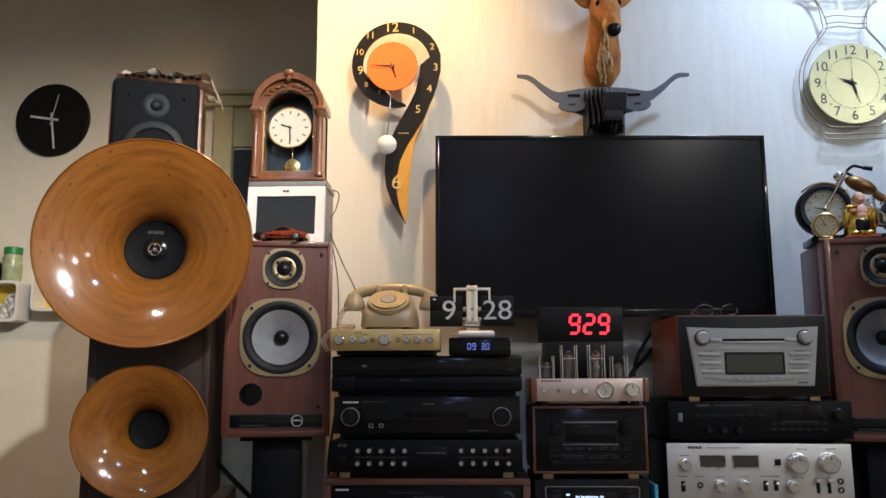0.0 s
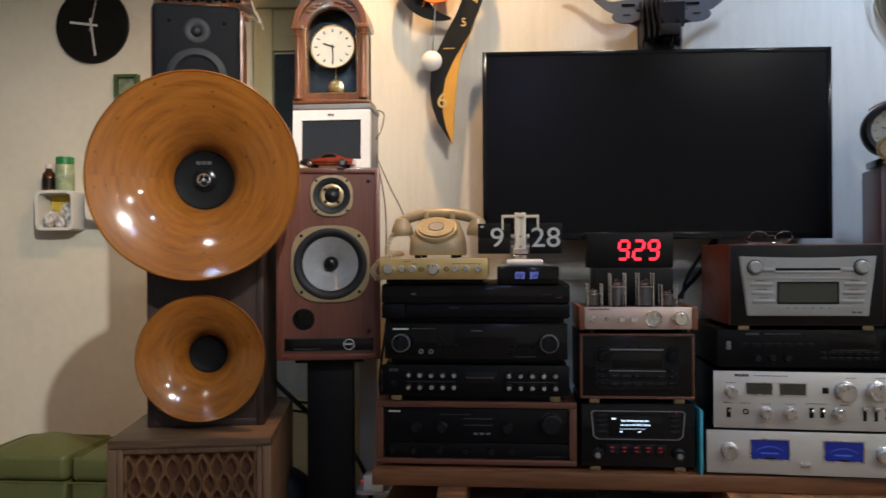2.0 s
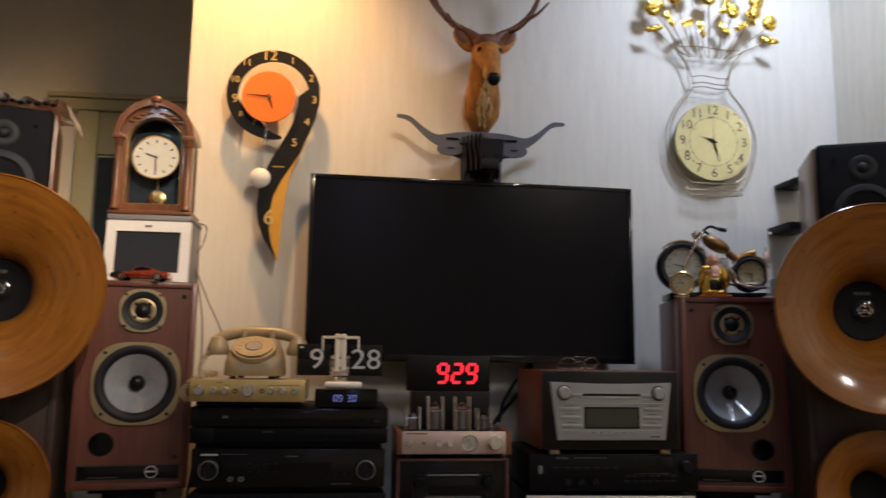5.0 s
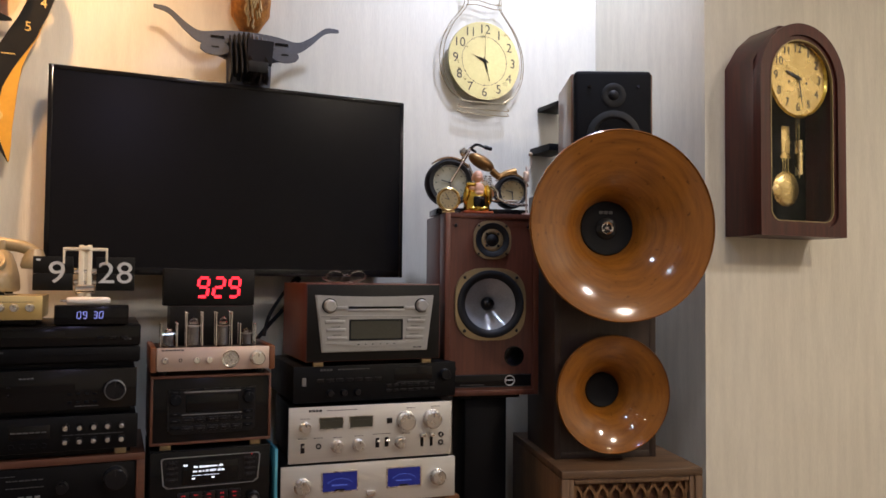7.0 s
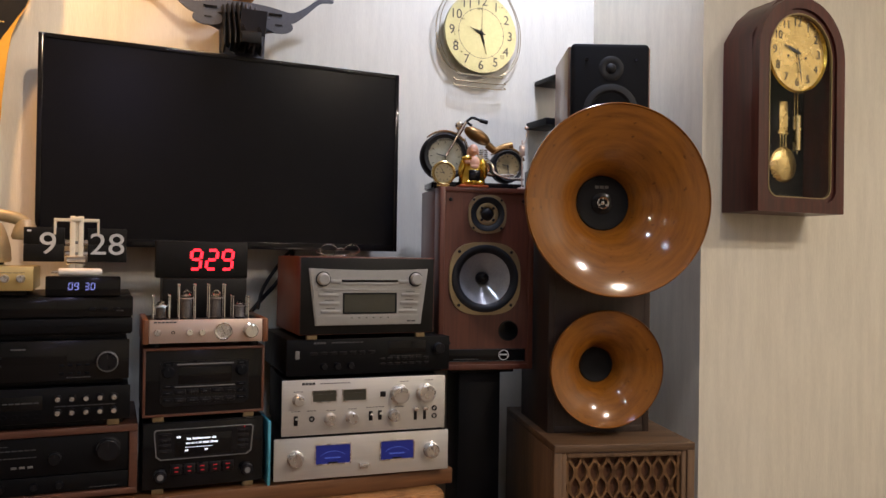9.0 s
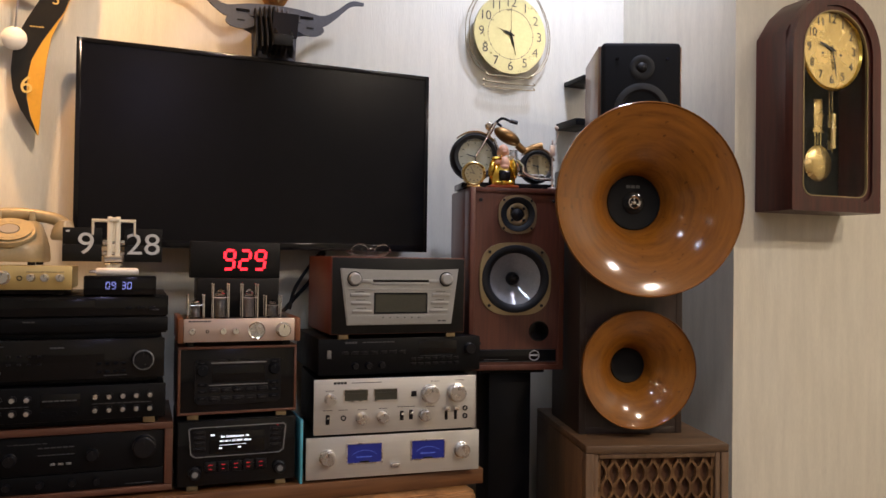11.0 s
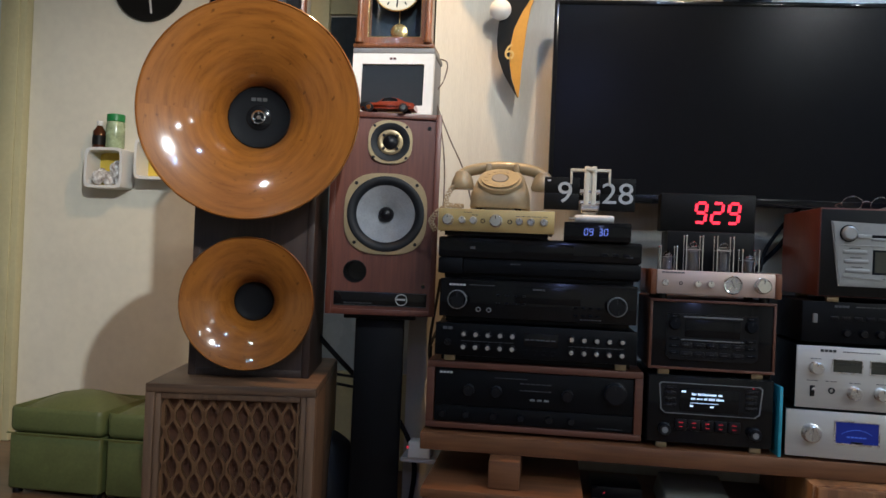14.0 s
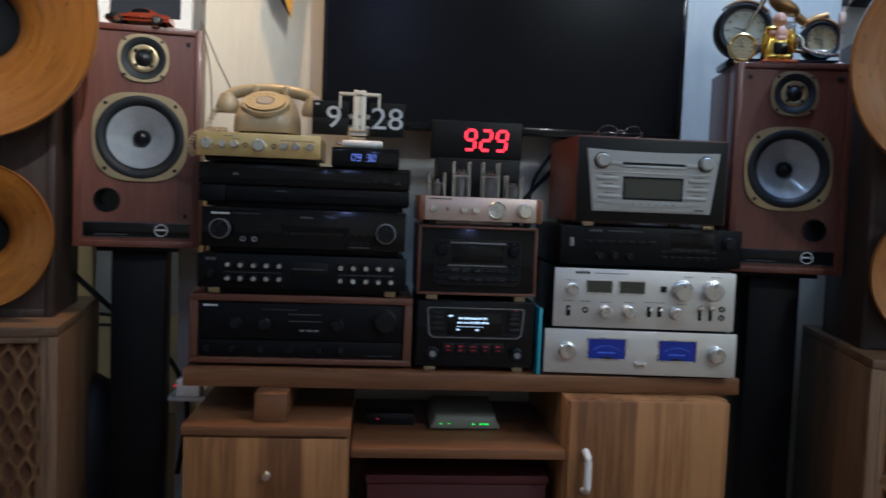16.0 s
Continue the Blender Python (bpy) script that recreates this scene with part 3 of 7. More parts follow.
def horn(name, R, r0, depth, cz, parent, y0=0.0):
    prof = []
    for i in range(19):
        u = i / 18
        r = r0 + (R * 0.985 - r0) * (0.2 * u + 0.8 * u ** 2.3)
        prof.append((r, y0 + depth * (1 - u) ** 1.08))
    prof += [(R * 0.995, y0 - 0.004), (R * 1.004, y0 - 0.002), (R * 1.006, y0 + 0.006), (R * 0.99, y0 + 0.016)]
    for i in range(1, 9):
        u = 1 - i / 8
        r = r0 * 1.25 + (R * 0.97 - r0 * 1.25) * (0.35 * u + 0.65 * u ** 2.2)
        prof.append((r, y0 + 0.02 + (depth + 0.01) * (1 - u)))
    ob = part(name, lathe(prof, 96), M_HORN, parent)
    ob.location = (0, 0, cz)
    return ob


def horn_tower(m):
    th = thing("horn_speaker", m, "tall dark horn speaker with two lacquered wooden horns", "speaker", "horn speakers")
    z, c = 0.0, 0.142
    part("column", merged(bx(-c, -c + 0.018, 0.13, 0.4, z, 0.72, 0.002), bx(c - 0.018, c, 0.13, 0.4, z, 0.72, 0.002), bx(-c + 0.018, c - 0.018, 0.38, 0.4, z, 0.72, 0),
                          bx(-c + 0.018, c - 0.018, 0.13, 0.38, 0.702, 0.72, 0.001), bx(-c + 0.018, c - 0.018, 0.13, 0.38, z, 0.018, 0.001)), M_COLUMN, th)
    part("front_panel", merged(holed(-c + 0.018, c - 0.018, 0.018, 0.36, 0, 0.177, 0.118, 0.131, 0.15), holed(-c + 0.018, c - 0.018, 0.36, 0.702, 0, 0.613, 0.1, 0.131, 0.15)), M_COLUMN, th)
    big, small = horn("large_horn", 0.245, 0.072, 0.128, 0.613, th), horn("small_horn", 0.153, 0.046, 0.092, 0.177, th, 0.07)
    for hn, r, y in ((big, 0.0735, 0.128), (small, 0.047, 0.162)):
        part("driver", lathe([(r * 1.02, y - 0.003), (r * 0.96, y - 0.006), (r * 0.9, y - 0.003), (r * 0.62, y - 0.001), (r * 0.3, y + 0.001), (0, y + 0.001)], 48), M_DRIVER, hn)
    y = 0.128
    part("phase_plug", merged(lathe([(0.013, y - 0.008), (0.0165, y - 0.011), (0.0165, y - 0.001), (0.013, y - 0.001), (0.013, y - 0.008)], 32), lathe([(0, y - 0.015), (0.004, y - 0.012), (0.008, y - 0.003), (0.009, y + 0.006), (0, y + 0.01)], 24),
                              *[moved(bx(-0.0012, 0.0012, y - 0.009, y - 0.005, 0.008, 0.015, 0), pose(0, 0, 0, 0, a, 0)) for a in (0, 120, 240)]), M_CHROME, big, "chrome phase plug")
    part("plug_magnet", lathe([(0, y - 0.004), (0.028, y - 0.0035), (0.03, y - 0.002), (0.03, y + 0.003)], 32), M_GLOSSBLK, big)
    bars("badge_mark", -0.02, 0.02, 0.043, 0.1265, 0.008, M_BADGE, big, 3)
    return th


def small_speaker(m, z1):
    th = thing("bookshelf_speaker", m, "small bookshelf speaker with a grey baffle and wood sides", "speaker", "small speakers on the columns")
    z0, w = 0.72, 0.112
    part("cabinet", merged(bx(-w, w, 0.125, 0.36, z0, z1 - 0.004, 0.004)), M_ROSE_SM, th)
    part("baffle", bx(-w + 0.006, w - 0.008, 0.1, 0.13, z0 + 0.002, z1, 0.012, 3), M_DKGREY, th, "dark grey baffle")
    tz, wz = z1 - 0.068, z1 - 0.183
    part("tweeter", lathe([(0, 0.092), (0.008, 0.093), (0.0135, 0.0985), (0.014, 0.1), (0.02, 0.0985), (0.031, 0.098), (0.033, 0.0995), (0.033, 0.104)], 40, at=(0, 0, tz)), M_RUBBER, th)
    part("woofer", lathe([(0, 0.108), (0.018, 0.106), (0.022, 0.115), (0.05, 0.1), (0.056, 0.094), (0.066, 0.094), (0.073, 0.097), (0.073, 0.104)], 48, at=(0, 0, wz)), M_RUBBER, th)
    for sx in (-1, 1):
        part("grille_socket", cyl(0.0045, 0.096, 0.103, (sx * 0.066, 0, z1 - 0.045), seg=16), M_GLOSSBLK, th)
    return th


lattice_speaker(T_LEFT, BOX_L)
lattice_speaker(T_RIGHT, BOX_R)["label"] = "walnut speaker cabinet with a lattice grille beside the forward wall"
UP_L, UP_R = T_LEFT @ pose(0.01, 0, BOX_L), T_RIGHT @ pose(-0.024, 0, BOX_R)
copy_thing(horn_tower(UP_L), UP_R)["label"] = "dark horn speaker with two glossy orange wooden horns"
small_speaker(UP_L @ pose(-0.004, 0.02, 0, 0, 0, 7), 1.05)
small_speaker(UP_R @ pose(0.002, 0.02, 0, 0, 0, -9), 1.042)

# bubble film left on the left small speaker
film_th = thing("plastic_film", UP_L, "crumpled clear plastic film on top of a small speaker", "packaging")
rng = random.Random(4)
fb = bmesh.new()
bmesh.ops.create_grid(fb, x_segments=26, y_segments=14, size=0.5)
for v in fb.verts:
    n = noise.noise(Vector((v.co.x * 9, v.co.y * 9, 3)))
    v.co = Vector((v.co.x * 0.25, 0.22 + v.co.y * 0.22, 1.064 + 0.016 * n + 0.004 * rng.random() - (0.03 if abs(v.co.x) > 0.47 else 0)))
part("sheet", fb, M_FILM, film_th)
part("bubble_strip", merged(*[sph(0.008, (-0.09 + 0.0175 * i, 0.115, 1.057 + 0.003 * (i % 2)), (1, 1, 0.6), 10, 6) for i in range(11)]), M_DKGREY, film_th)

# ---- rosewood monitor speakers on stands ----


def monitor(m, side):
    """side 1: the port stands on the right of the front."""
    lab = "rosewood bookshelf speaker with a white cone woofer and gold surrounds"
    th = thing("monitor_speaker", m, lab, "speaker", "rosewood monitor speakers")
    w, h, d = 0.1345, 0.51, 0.255
    t = 0.014
    part("cabinet", bx(-w, w, 0.07, d, 0, h, 0.002), M_ROSE, th)
    for sx in (-1, 1):
        part("side_lip", bx(sx * (w - t / 2) - t / 2, sx * (w - t / 2) + t / 2, 0, 0.07, 0, h, 0.001), M_ROSE, th)
    part("top_lip", bx(-w + t, w - t, 0, 0.07, h - t, h, 0.001), M_ROSE, th)
    part("bottom_lip", bx(-w + t, w - t, 0, 0.07, 0, t, 0.001), M_ROSE, th)
    ix, ox, px, wz, tz = w - t, -0.005 * side, 0.065 * side, 0.255, 0.436
    part("woofer_baffle", holed(-ix, ix, 0.145, 0.37, ox, wz, 0.0945, 0.006, 0.016), M_ROSE, th)
    part("tweeter_baffle", holed(-ix, ix, 0.37, h - t, ox + 0.004, tz, 0.046, 0.006, 0.016), M_ROSE, th)
    part("port_baffle", holed(-ix, ix, t, 0.145, px, 0.108, 0.0255, 0.006, 0.016), M_ROSE, th)

    def ringplate(r, cx, cz, p, depth, rin):
        o, i = ring_pts(r, 56, cx, cz, p), ring_pts(rin, 56, cx, cz)
        o2 = ring_pts(r * 0.985, 56, cx, cz, p)
        return merged(band(o, o2, 0.0, 0.007), band(o2, i, -0.001, 0.007))
    wf = part("woofer_frame", ringplate(0.102, ox, wz, 2.95, 0.006, 0.0945), M_CHAMP, th, "champagne metal surround")
    part("woofer_surround", lathe([(0.096, 0.002), (0.0945, -0.004), (0.087, -0.0065), (0.078, -0.003), (0.072, 0.004), (0.0705, 0.006)], 64, at=(ox, 0, wz)), M_RUBBER, wf)
    part("woofer_cone", lathe([(0.072, 0.003), (0.052, 0.016), (0.03, 0.028), (0.018, 0.036)], 64, at=(ox, 0, wz)), M_CONE, wf, "translucent white cone")
    part("dust_cap", lathe([(0, 0.014), (0.01, 0.016), (0.017, 0.022), (0.0195, 0.034)], 40, at=(ox, 0, wz)), M_BLACKPL, wf)
    for sx in (-1, 1):
        for sz in (-1, 1):
            part("screw", cyl(0.0045, -0.003, 0.002, (ox + sx * 0.0745, 0, wz + sz * 0.0745), seg=12), M_BLACKPL, wf)
    tx = ox + 0.004
    tf = part("tweeter_frame", ringplate(0.0545, tx, tz, 2.7, 0.006, 0.048), M_CHAMP, th, "champagne metal surround")
    part("tweeter_ring", lathe([(0.0495, 0.001), (0.048, -0.003), (0.037, -0.002), (0.031, 0.003)], 48, at=(tx, 0, tz)), M_RUBBER, tf)
    part("tweeter_plate", lathe([(0.0315, 0.0015), (0.027, -0.0005), (0.02, 0.0015), (0.018, 0.005)], 48, at=(tx, 0, tz)), M_CHAMP, tf)
    part("tweeter_dome", merged(lathe([(0, -0.004), (0.008, -0.0025), (0.014, 0.001), (0.0185, 0.004)], 32, at=(tx, 0, tz)),
                                *[cyl(0.0042, -0.0015, 0.002, (tx + a * 0.0165, 0, tz + b * 0.0165), seg=12) for a in (-1, 1) for b in (-1, 1)]), M_BLACKPL, tf)
    for sx in (-1, 1):
        for sz in (-1, 1):
            part("screw", cyl(0.0035, -0.003, 0.002, (tx + sx * 0.0395, 0, tz + sz * 0.0395), seg=12), M_BLACKPL, tf)
    part("port", lathe([(0.029, 0.0065), (0.028, 0.003), (0.0255, 0.003), (0.0245, 0.008), (0.0245, 0.06), (0, 0.06)], 40, at=(px, 0, 0.108)), M_GLOSSBLK, th)
    part("nameplate", bx(-w + 0.02, w - 0.02, 0.004, 0.007, 0.022, 0.058, 0.0005), M_GLOSSBLK, th, "black name strip")
    for nm, z in (("strip_line", 0.0235), ("strip_line", 0.0565)):
        part(nm, bx(-w + 0.022, w - 0.022, 0.003, 0.0042, z - 0.0005, z + 0.0005, 0), M_PRINTDIM, th, smooth=0)
    part("emblem", band(ring_pts(0.0145, 32, 0.052, 0.04), ring_pts(0.0128, 32, 0.052, 0.04), 0.0025, 0.0042), M_PRINT, th)
    bars("emblem_mark", 0.041, 0.063, 0.041, 0.0042, 0.004, M_PRINT, th, 4)
    bars("strip_mark", -w + 0.045, -0.02, 0.029, 0.0042, 0.002, M_PRINTDIM, th, 9)
    for cx, cz in ((-w + 0.03, h - 0.035), (w - 0.03, h - 0.035), (-w + 0.03, 0.075), (w - 0.03, 0.075)):
        if abs(cx - px) > 0.05 or cz > 0.2:
            part("grille_peg", cyl(0.005, 0.002, 0.008, (cx, 0, cz), seg=14), M_BLACKPL, th)
    return th


MON_L, MON_R = pose(-0.262, 2.198, 0.813, 0, 0, 10), pose(1.26, 2.157, 0.803, 0, 0, -10)
MON_H = 0.5
monitor(MON_L @ Matrix.Diagonal((1, 1, MON_H / 0.51, 1)), -1)
monitor(MON_R @ Matrix.Diagonal((1, 1, MON_H / 0.51, 1)), 1)


def stand(m, top):
    th = thing("speaker_stand", m, "black metal speaker stand with a square top plate", "speaker stand", "speaker stands")
    part("top_plate", bx(-0.09, 0.09, 0.03, 0.23, top - 0.012, top, 0.002), M_BLACK, th)
    part("pillar", bx(-0.062, 0.062, 0.06, 0.2, FLOOR + 0.02, top - 0.012, 0.006), M_BLACK, th)
    part("base_plate", bx(-0.13, 0.13, 0.0, 0.26, FLOOR, FLOOR + 0.02, 0.003), M_BLACK, th)
    return th


stand(pose(-0.262, 2.198, 0, 0, 0, 10), 0.813)
stand(pose(1.26, 2.157, 0, 0, 0, -10), 0.803)

# ---- television cabinet ----
cab = thing("tv_cabinet", pose(0, 0, 0), "oak laminate television cabinet with a drawer, open shelf and cupboard", "cabinet")
CX0, CX1, CY, CT = -0.137, 1.151, 2.125, 0.552
part("tabletop", bx(CX0, CX1, CY, 2.496, CT - 0.04, CT, 0.003), M_CABTOP, cab)
part("drawer_case", merged(bx(-0.115, 0.238, 2.05, 2.49, FLOOR, 0.427, 0.002)), M_CABINET, cab)
part("drawer_top", bx(-0.118, 0.241, 2.035, 2.49, 0.428, 0.448, 0.002), M_CABTOP, cab)
for z0, z1 in ((0.215, 0.423), (0.06, 0.205)):
    df = part("drawer_front", bx(-0.112, 0.235, 2.036, 2.05, z0, z1, 0.002), M_CABINET, cab)
    part("knob", lathe([(0, -0.024), (0.008, -0.023), (0.011, -0.018), (0.008, -0.011), (0.005, -0.006), (0.008, 0)], 24, at=(0.066, 2.036, z0 + 0.13)), M_CHROME, df, "chrome knob")
part("post", bx(0.03, 0.1, 2.07, 2.47, 0.449, CT - 0.0405, 0.002), M_CABTOP, cab)
part("shelf", bx(0.242, 0.722, 2.06, 2.49, 0.374, 0.396, 0.002), M_CABTOP, cab)
part("cupboard_case", bx(0.723, 1.104, 2.078, 2.49, FLOOR, CT - 0.041, 0.002), M_CABINET, cab)
cd_ = part("cupboard_door", bx(0.729, 1.1, 2.06, 2.078, 0.06, CT - 0.044, 0.002), M_CABINET, cab)
part("handle", merged(tube(curve_pts([(0.768, 2.06, 0.395), (0.768, 2.035, 0.385), (0.768, 2.032, 0.35), (0.768, 2.035, 0.315), (0.768, 2.06, 0.305)], 5), 0.008, 10)), M_WHITE, cd_, "white bow handle")
part("back_panel", bx(0.242, 0.722, 2.484, 2.49, FLOOR, 0.373, 0), M_CABINET, cab, smooth=0)
part("plinth_board", bx(0.242, 0.722, 2.1, 2.48, FLOOR, 0.09, 0.002), M_CABINET, cab)

# ---- television ----
tv = thing("television", pose(0.135, 2.36, 0, 0, 0, 2.4) @ pose(-0.135, -2.36, 0), "large black flat television hung on the wall", "television")
TX0, TX1, TZ0, TZ1, TY = 0.135, 1.083, 1.124, 1.645, 2.36
part("case", merged(bx(TX0, TX1, TY + 0.006, TY + 0.04, TZ0, TZ1, 0.004), bx(TX0 + 0.12, TX1 - 0.12, TY + 0.04, TY + 0.075, TZ0 + 0.06, TZ1 - 0.14, 0.01)), M_BLACKPL, tv)
bz = 0.012
part("bezel", merged(bx(TX0, TX0 + bz, TY, TY + 0.006, TZ0, TZ1, 0.0015), bx(TX1 - bz, TX1, TY, TY + 0.006, TZ0, TZ1, 0.0015), bx(TX0 + bz, TX1 - bz, TY, TY + 0.006, TZ1 - bz, TZ1, 0.0015),
                     bx(TX0 + bz, TX1 - bz, TY, TY + 0.006, TZ0, TZ0 + 0.02, 0.0015)), M_GLOSSBLK, tv, "gloss black bezel")
part("screen", bx(TX0 + bz, TX1 - bz, TY + 0.003, TY + 0.0058, TZ0 + 0.02, TZ1 - bz, 0), M_SCREEN, tv, "dark switched-off screen", 0)
part("wall_bracket", merged(bx(0.4, 0.82, 2.435, 2.46, 1.3, 1.5, 0.003), bx(0.45, 0.77, 2.46, WALL_Y - 0.026, 1.25, 1.55, 0.003)), M_BLACK, tv)
bars("badge_mark", 0.59, 0.635, TZ0 + 0.01, TY - 0.0005, 0.006, M_PRINTDIM, tv, 5)

# ---- hi-fi on the cabinet ----


def unit(name, x0, x1, y, z, label, category, turn=0.0, group="hi-fi units on the cabinet"):
    """A thing whose origin is the middle of its front foot; returns it and its half width."""
    return thing(name, pose((x0 + x1) / 2, y, z, 0, 0, turn), label, category, group), (x1 - x0) / 2


def feet(th, w, d, h, material, r=0.012, inset=0.04):
    for fx in (-w + inset, w - inset):
        for fy in (inset, d - inset):
            part("foot", cyl(r, 0, h, (fx, fy, 0), "z", 20), material, th)


def block_feet(th, w, h, d=0.2):
    for fx in (-w + 0.035, w - 0.035):
        for fy in (0.012, d):
            part("foot", bx(fx - 0.013, fx + 0.013, fy - 0.004, fy + 0.012, 0, h, 0.002), M_CHAMP, th, "brass block foot")


def dial_knob(th, r, x, z, y=0.0, depth=0.018, material=None, name="knob", lab=""):
    k = part(name, lathe([(0, y - depth), (r * 0.82, y - depth), (r * 0.86, y - depth + 0.0012), (r * 0.93, y - depth + 0.002), (r * 0.96, y - 0.003), (r * 1.06, y - 0.002), (r * 1.06, y)], 36,
                         at=(x, 0, z)), material or M_SATIN, th, lab)
    part("pointer_line", bx(x - 0.0007, x + 0.0007, y - depth - 0.0006, y - depth + 0.001, z + r * 0.3, z + r * 0.8, 0), M_PRINTDK, k, smooth=0)
    return k


def buttons(th, xs, zs, w, h, y, material, name="button", depth=0.003):
    for x in xs:
        for z in zs:
            part(name, bx(x - w / 2, x + w / 2, y - depth, y, z - h / 2, z + h / 2, 0.0008), material, th)


# integrated amplifier in a wooden case
th, w = unit("integrated_amplifier", -0.13, 0.371, 2.15, 0.552, "black amplifier in a reddish wooden case on the cabinet", "amplifier")
h = 0.166
part("case_bottom", bx(-w, w, 0, 0.3, 0.008, 0.022, 0.002), M_AMPWOOD, th)
part("case_top", bx(-w, w, 0, 0.3, h - 0.016, h, 0.002), M_AMPWOOD, th)
for sx in (-1, 1):
    part("case_side", bx(sx * (w - 0.009) - 0.009, sx * (w - 0.009) + 0.009, 0, 0.3, 0.022, h - 0.016, 0.001), M_AMPWOOD, th)
part("chassis", bx(-w + 0.019, w - 0.019, 0.012, 0.29, 0.023, h - 0.017, 0), M_BLACK, th, smooth=0)
part("faceplate", merged(bx(-w + 0.02, w - 0.02, 0.006, 0.012, 0.063, h - 0.018, 0.001), bx(-w + 0.02, w - 0.02, 0.004, 0.012, 0.024, 0.0615, 0.001)), M_BLACK, th)
feet(th, w, 0.3, 0.008, M_BLACKPL)
bars("maker_mark", -w + 0.03, -w + 0.062, h - 0.027, 0.006, 0.0045, M_PRINT, th, 4)
dial_knob(th, 0.026, w - 0.062, 0.112, 0.006, 0.02, M_BLACKPL, "volume_knob")
for kx in (-0.15, -0.085, 0.08):
    dial_knob(th, 0.0135, kx, 0.1, 0.006, 0.016, M_BLACKPL)
for kx in (-0.21, -0.155, -0.09, -0.025, 0.04, 0.09):
    dial_knob(th, 0.008, kx, 0.042, 0.004, 0.012, M_BLACKPL)
bars("legend", -0.03, 0.045, 0.122, 0.006, 0.0025, M_PRINTDIM, th, 6)
bars("legend", -0.03, 0.045, 0.106, 0.006, 0.002, M_PRINTDIM, th, 8)
bars("legend", -0.09, -0.01, 0.132, 0.006, 0.0015, M_PRINTDIM, th, 7)
bars("legend", 0.15, 0.21, 0.03, 0.004, 0.0015, M_PRINTDIM, th, 6)
buttons(th, (0.0, 0.016, 0.032), (0.085,), 0.011, 0.005, 0.006, M_GREY)

# mixing amplifier with two banks of small knobs
th, w = unit("mixing_amplifier", -0.113, 0.353, 2.14, 0.7195, "black karaoke amplifier with two rows of small silver knobs", "amplifier")
h = 0.0905
block_feet(th, w, 0.0155, 0.26)
part("base_pan", bx(-w + 0.014, w - 0.014, 0.018, 0.28, 0.0025, 0.0135, 0.001), M_BLACK, th)
part("chassis", bx(-w + 0.004, w - 0.004, 0.006, 0.3, 0.0155, h, 0.002), M_BLACK, th)
part("faceplate", bx(-w, w, 0, 0.006, 0.0145, h, 0.0015), M_BLACK, th)
for i in range(5):
    for row in (0.036, 0.066):
        for bank in (-0.165, 0.085):
            k = part("knob", merged(cyl(0.0085, -0.004, 0, (bank + 0.0285 * i, 0, row), seg=20), cyl(0.0055, -0.013, -0.004, (bank + 0.0285 * i, 0, row), seg=16)), [M_BLACKPL], th)
            part("cap", cyl(0.0052, -0.0145, -0.013, (bank + 0.0285 * i, 0, row), seg=16, bev=0.0004), M_SATIN, k, "pale knob cap")
part("display_window", bx(-0.025, 0.055, -0.001, 0.0005, 0.045, 0.075, 0.0004), M_GLOSSBLK, th)
for i in range(4):
    part("microphone_socket", lathe([(0.0065, 0), (0.0065, -0.003), (0.004, -0.003), (0.004, 0.004), (0, 0.004)], 20, at=(-0.02 + 0.021 * i, 0, 0.03)), M_DKGREY, th)
bars("maker_mark", -w + 0.018, -w + 0.043, 0.078, 0, 0.007, M_PRINTDIM, th, 2)
bars("legend", -0.022, 0.05, 0.06, -0.001, 0.003, M_PRINTDIM, th, 6)
for bank in (-0.165, 0.085):
    bars("legend", bank - 0.006, bank + 0.12, 0.0495, 0, 0.0018, M_PRINTDIM, th, 10)
dial_knob(th, 0.008, -w + 0.03, 0.045, 0, 0.012, M_BLACKPL)

# receiver with two large ring knobs
th, w = unit("receiver", -0.106, 0.349, 2.14, 0.811, "black receiver with two large knobs and a dark display", "receiver")
h = 0.103
feet(th, w, 0.3, 0.014, M_BLACKPL, 0.018)
part("base_pan", bx(-w + 0.014, w - 0.014, 0.018, 0.28, 0.0025, 0.0135, 0.001), M_BLACK, th)
part("chassis", bx(-w + 0.004, w - 0.004, 0.006, 0.31, 0.014, h, 0.002), M_BLACK, th)
part("faceplate", merged(bx(-w, w, 0, 0.006, 0.014, h, 0.002)), M_GLOSSBLK, th)
for kx in (-w + 0.043, w - 0.045):
    k = dial_knob(th, 0.0215, kx, 0.055, 0, 0.018, M_BLACKPL, "ring_knob")
    part("bright_ring", lathe([(0.0205, -0.0185), (0.0225, -0.0175), (0.0225, -0.0145), (0.0205, -0.0145), (0.0205, -0.0185)], 40, at=(kx, 0, 0.055)), M_GREY, k, "grey metal ring")
part("display_window", bx(-0.05, 0.1, -0.0008, 0.0005, 0.052, 0.09, 0.0004), M_GLOSSBLK, th)
bars("maker_mark", -w + 0.022, -w + 0.062, h - 0.014, 0, 0.0045, M_PRINT, th, 5)
bars("legend", -w + 0.07, -w + 0.13, h - 0.013, 0, 0.002, M_PRINTDIM, th, 7)
bars("legend", -0.01, 0.02, h - 0.018, -0.001, 0.004, M_PRINTDIM, th, 4)
for jx in (-w + 0.092, -w + 0.117):
    part("headphone_socket", lathe([(0.006, 0), (0.006, -0.003), (0.0035, -0.003), (0.0035, 0.004), (0, 0.004)], 20, at=(jx, 0, 0.033)), M_GREY, th)
buttons(th, [0.09 + 0.017 * i for i in range(4)], (0.03, 0.048), 0.009, 0.005, 0, M_DKGREY)
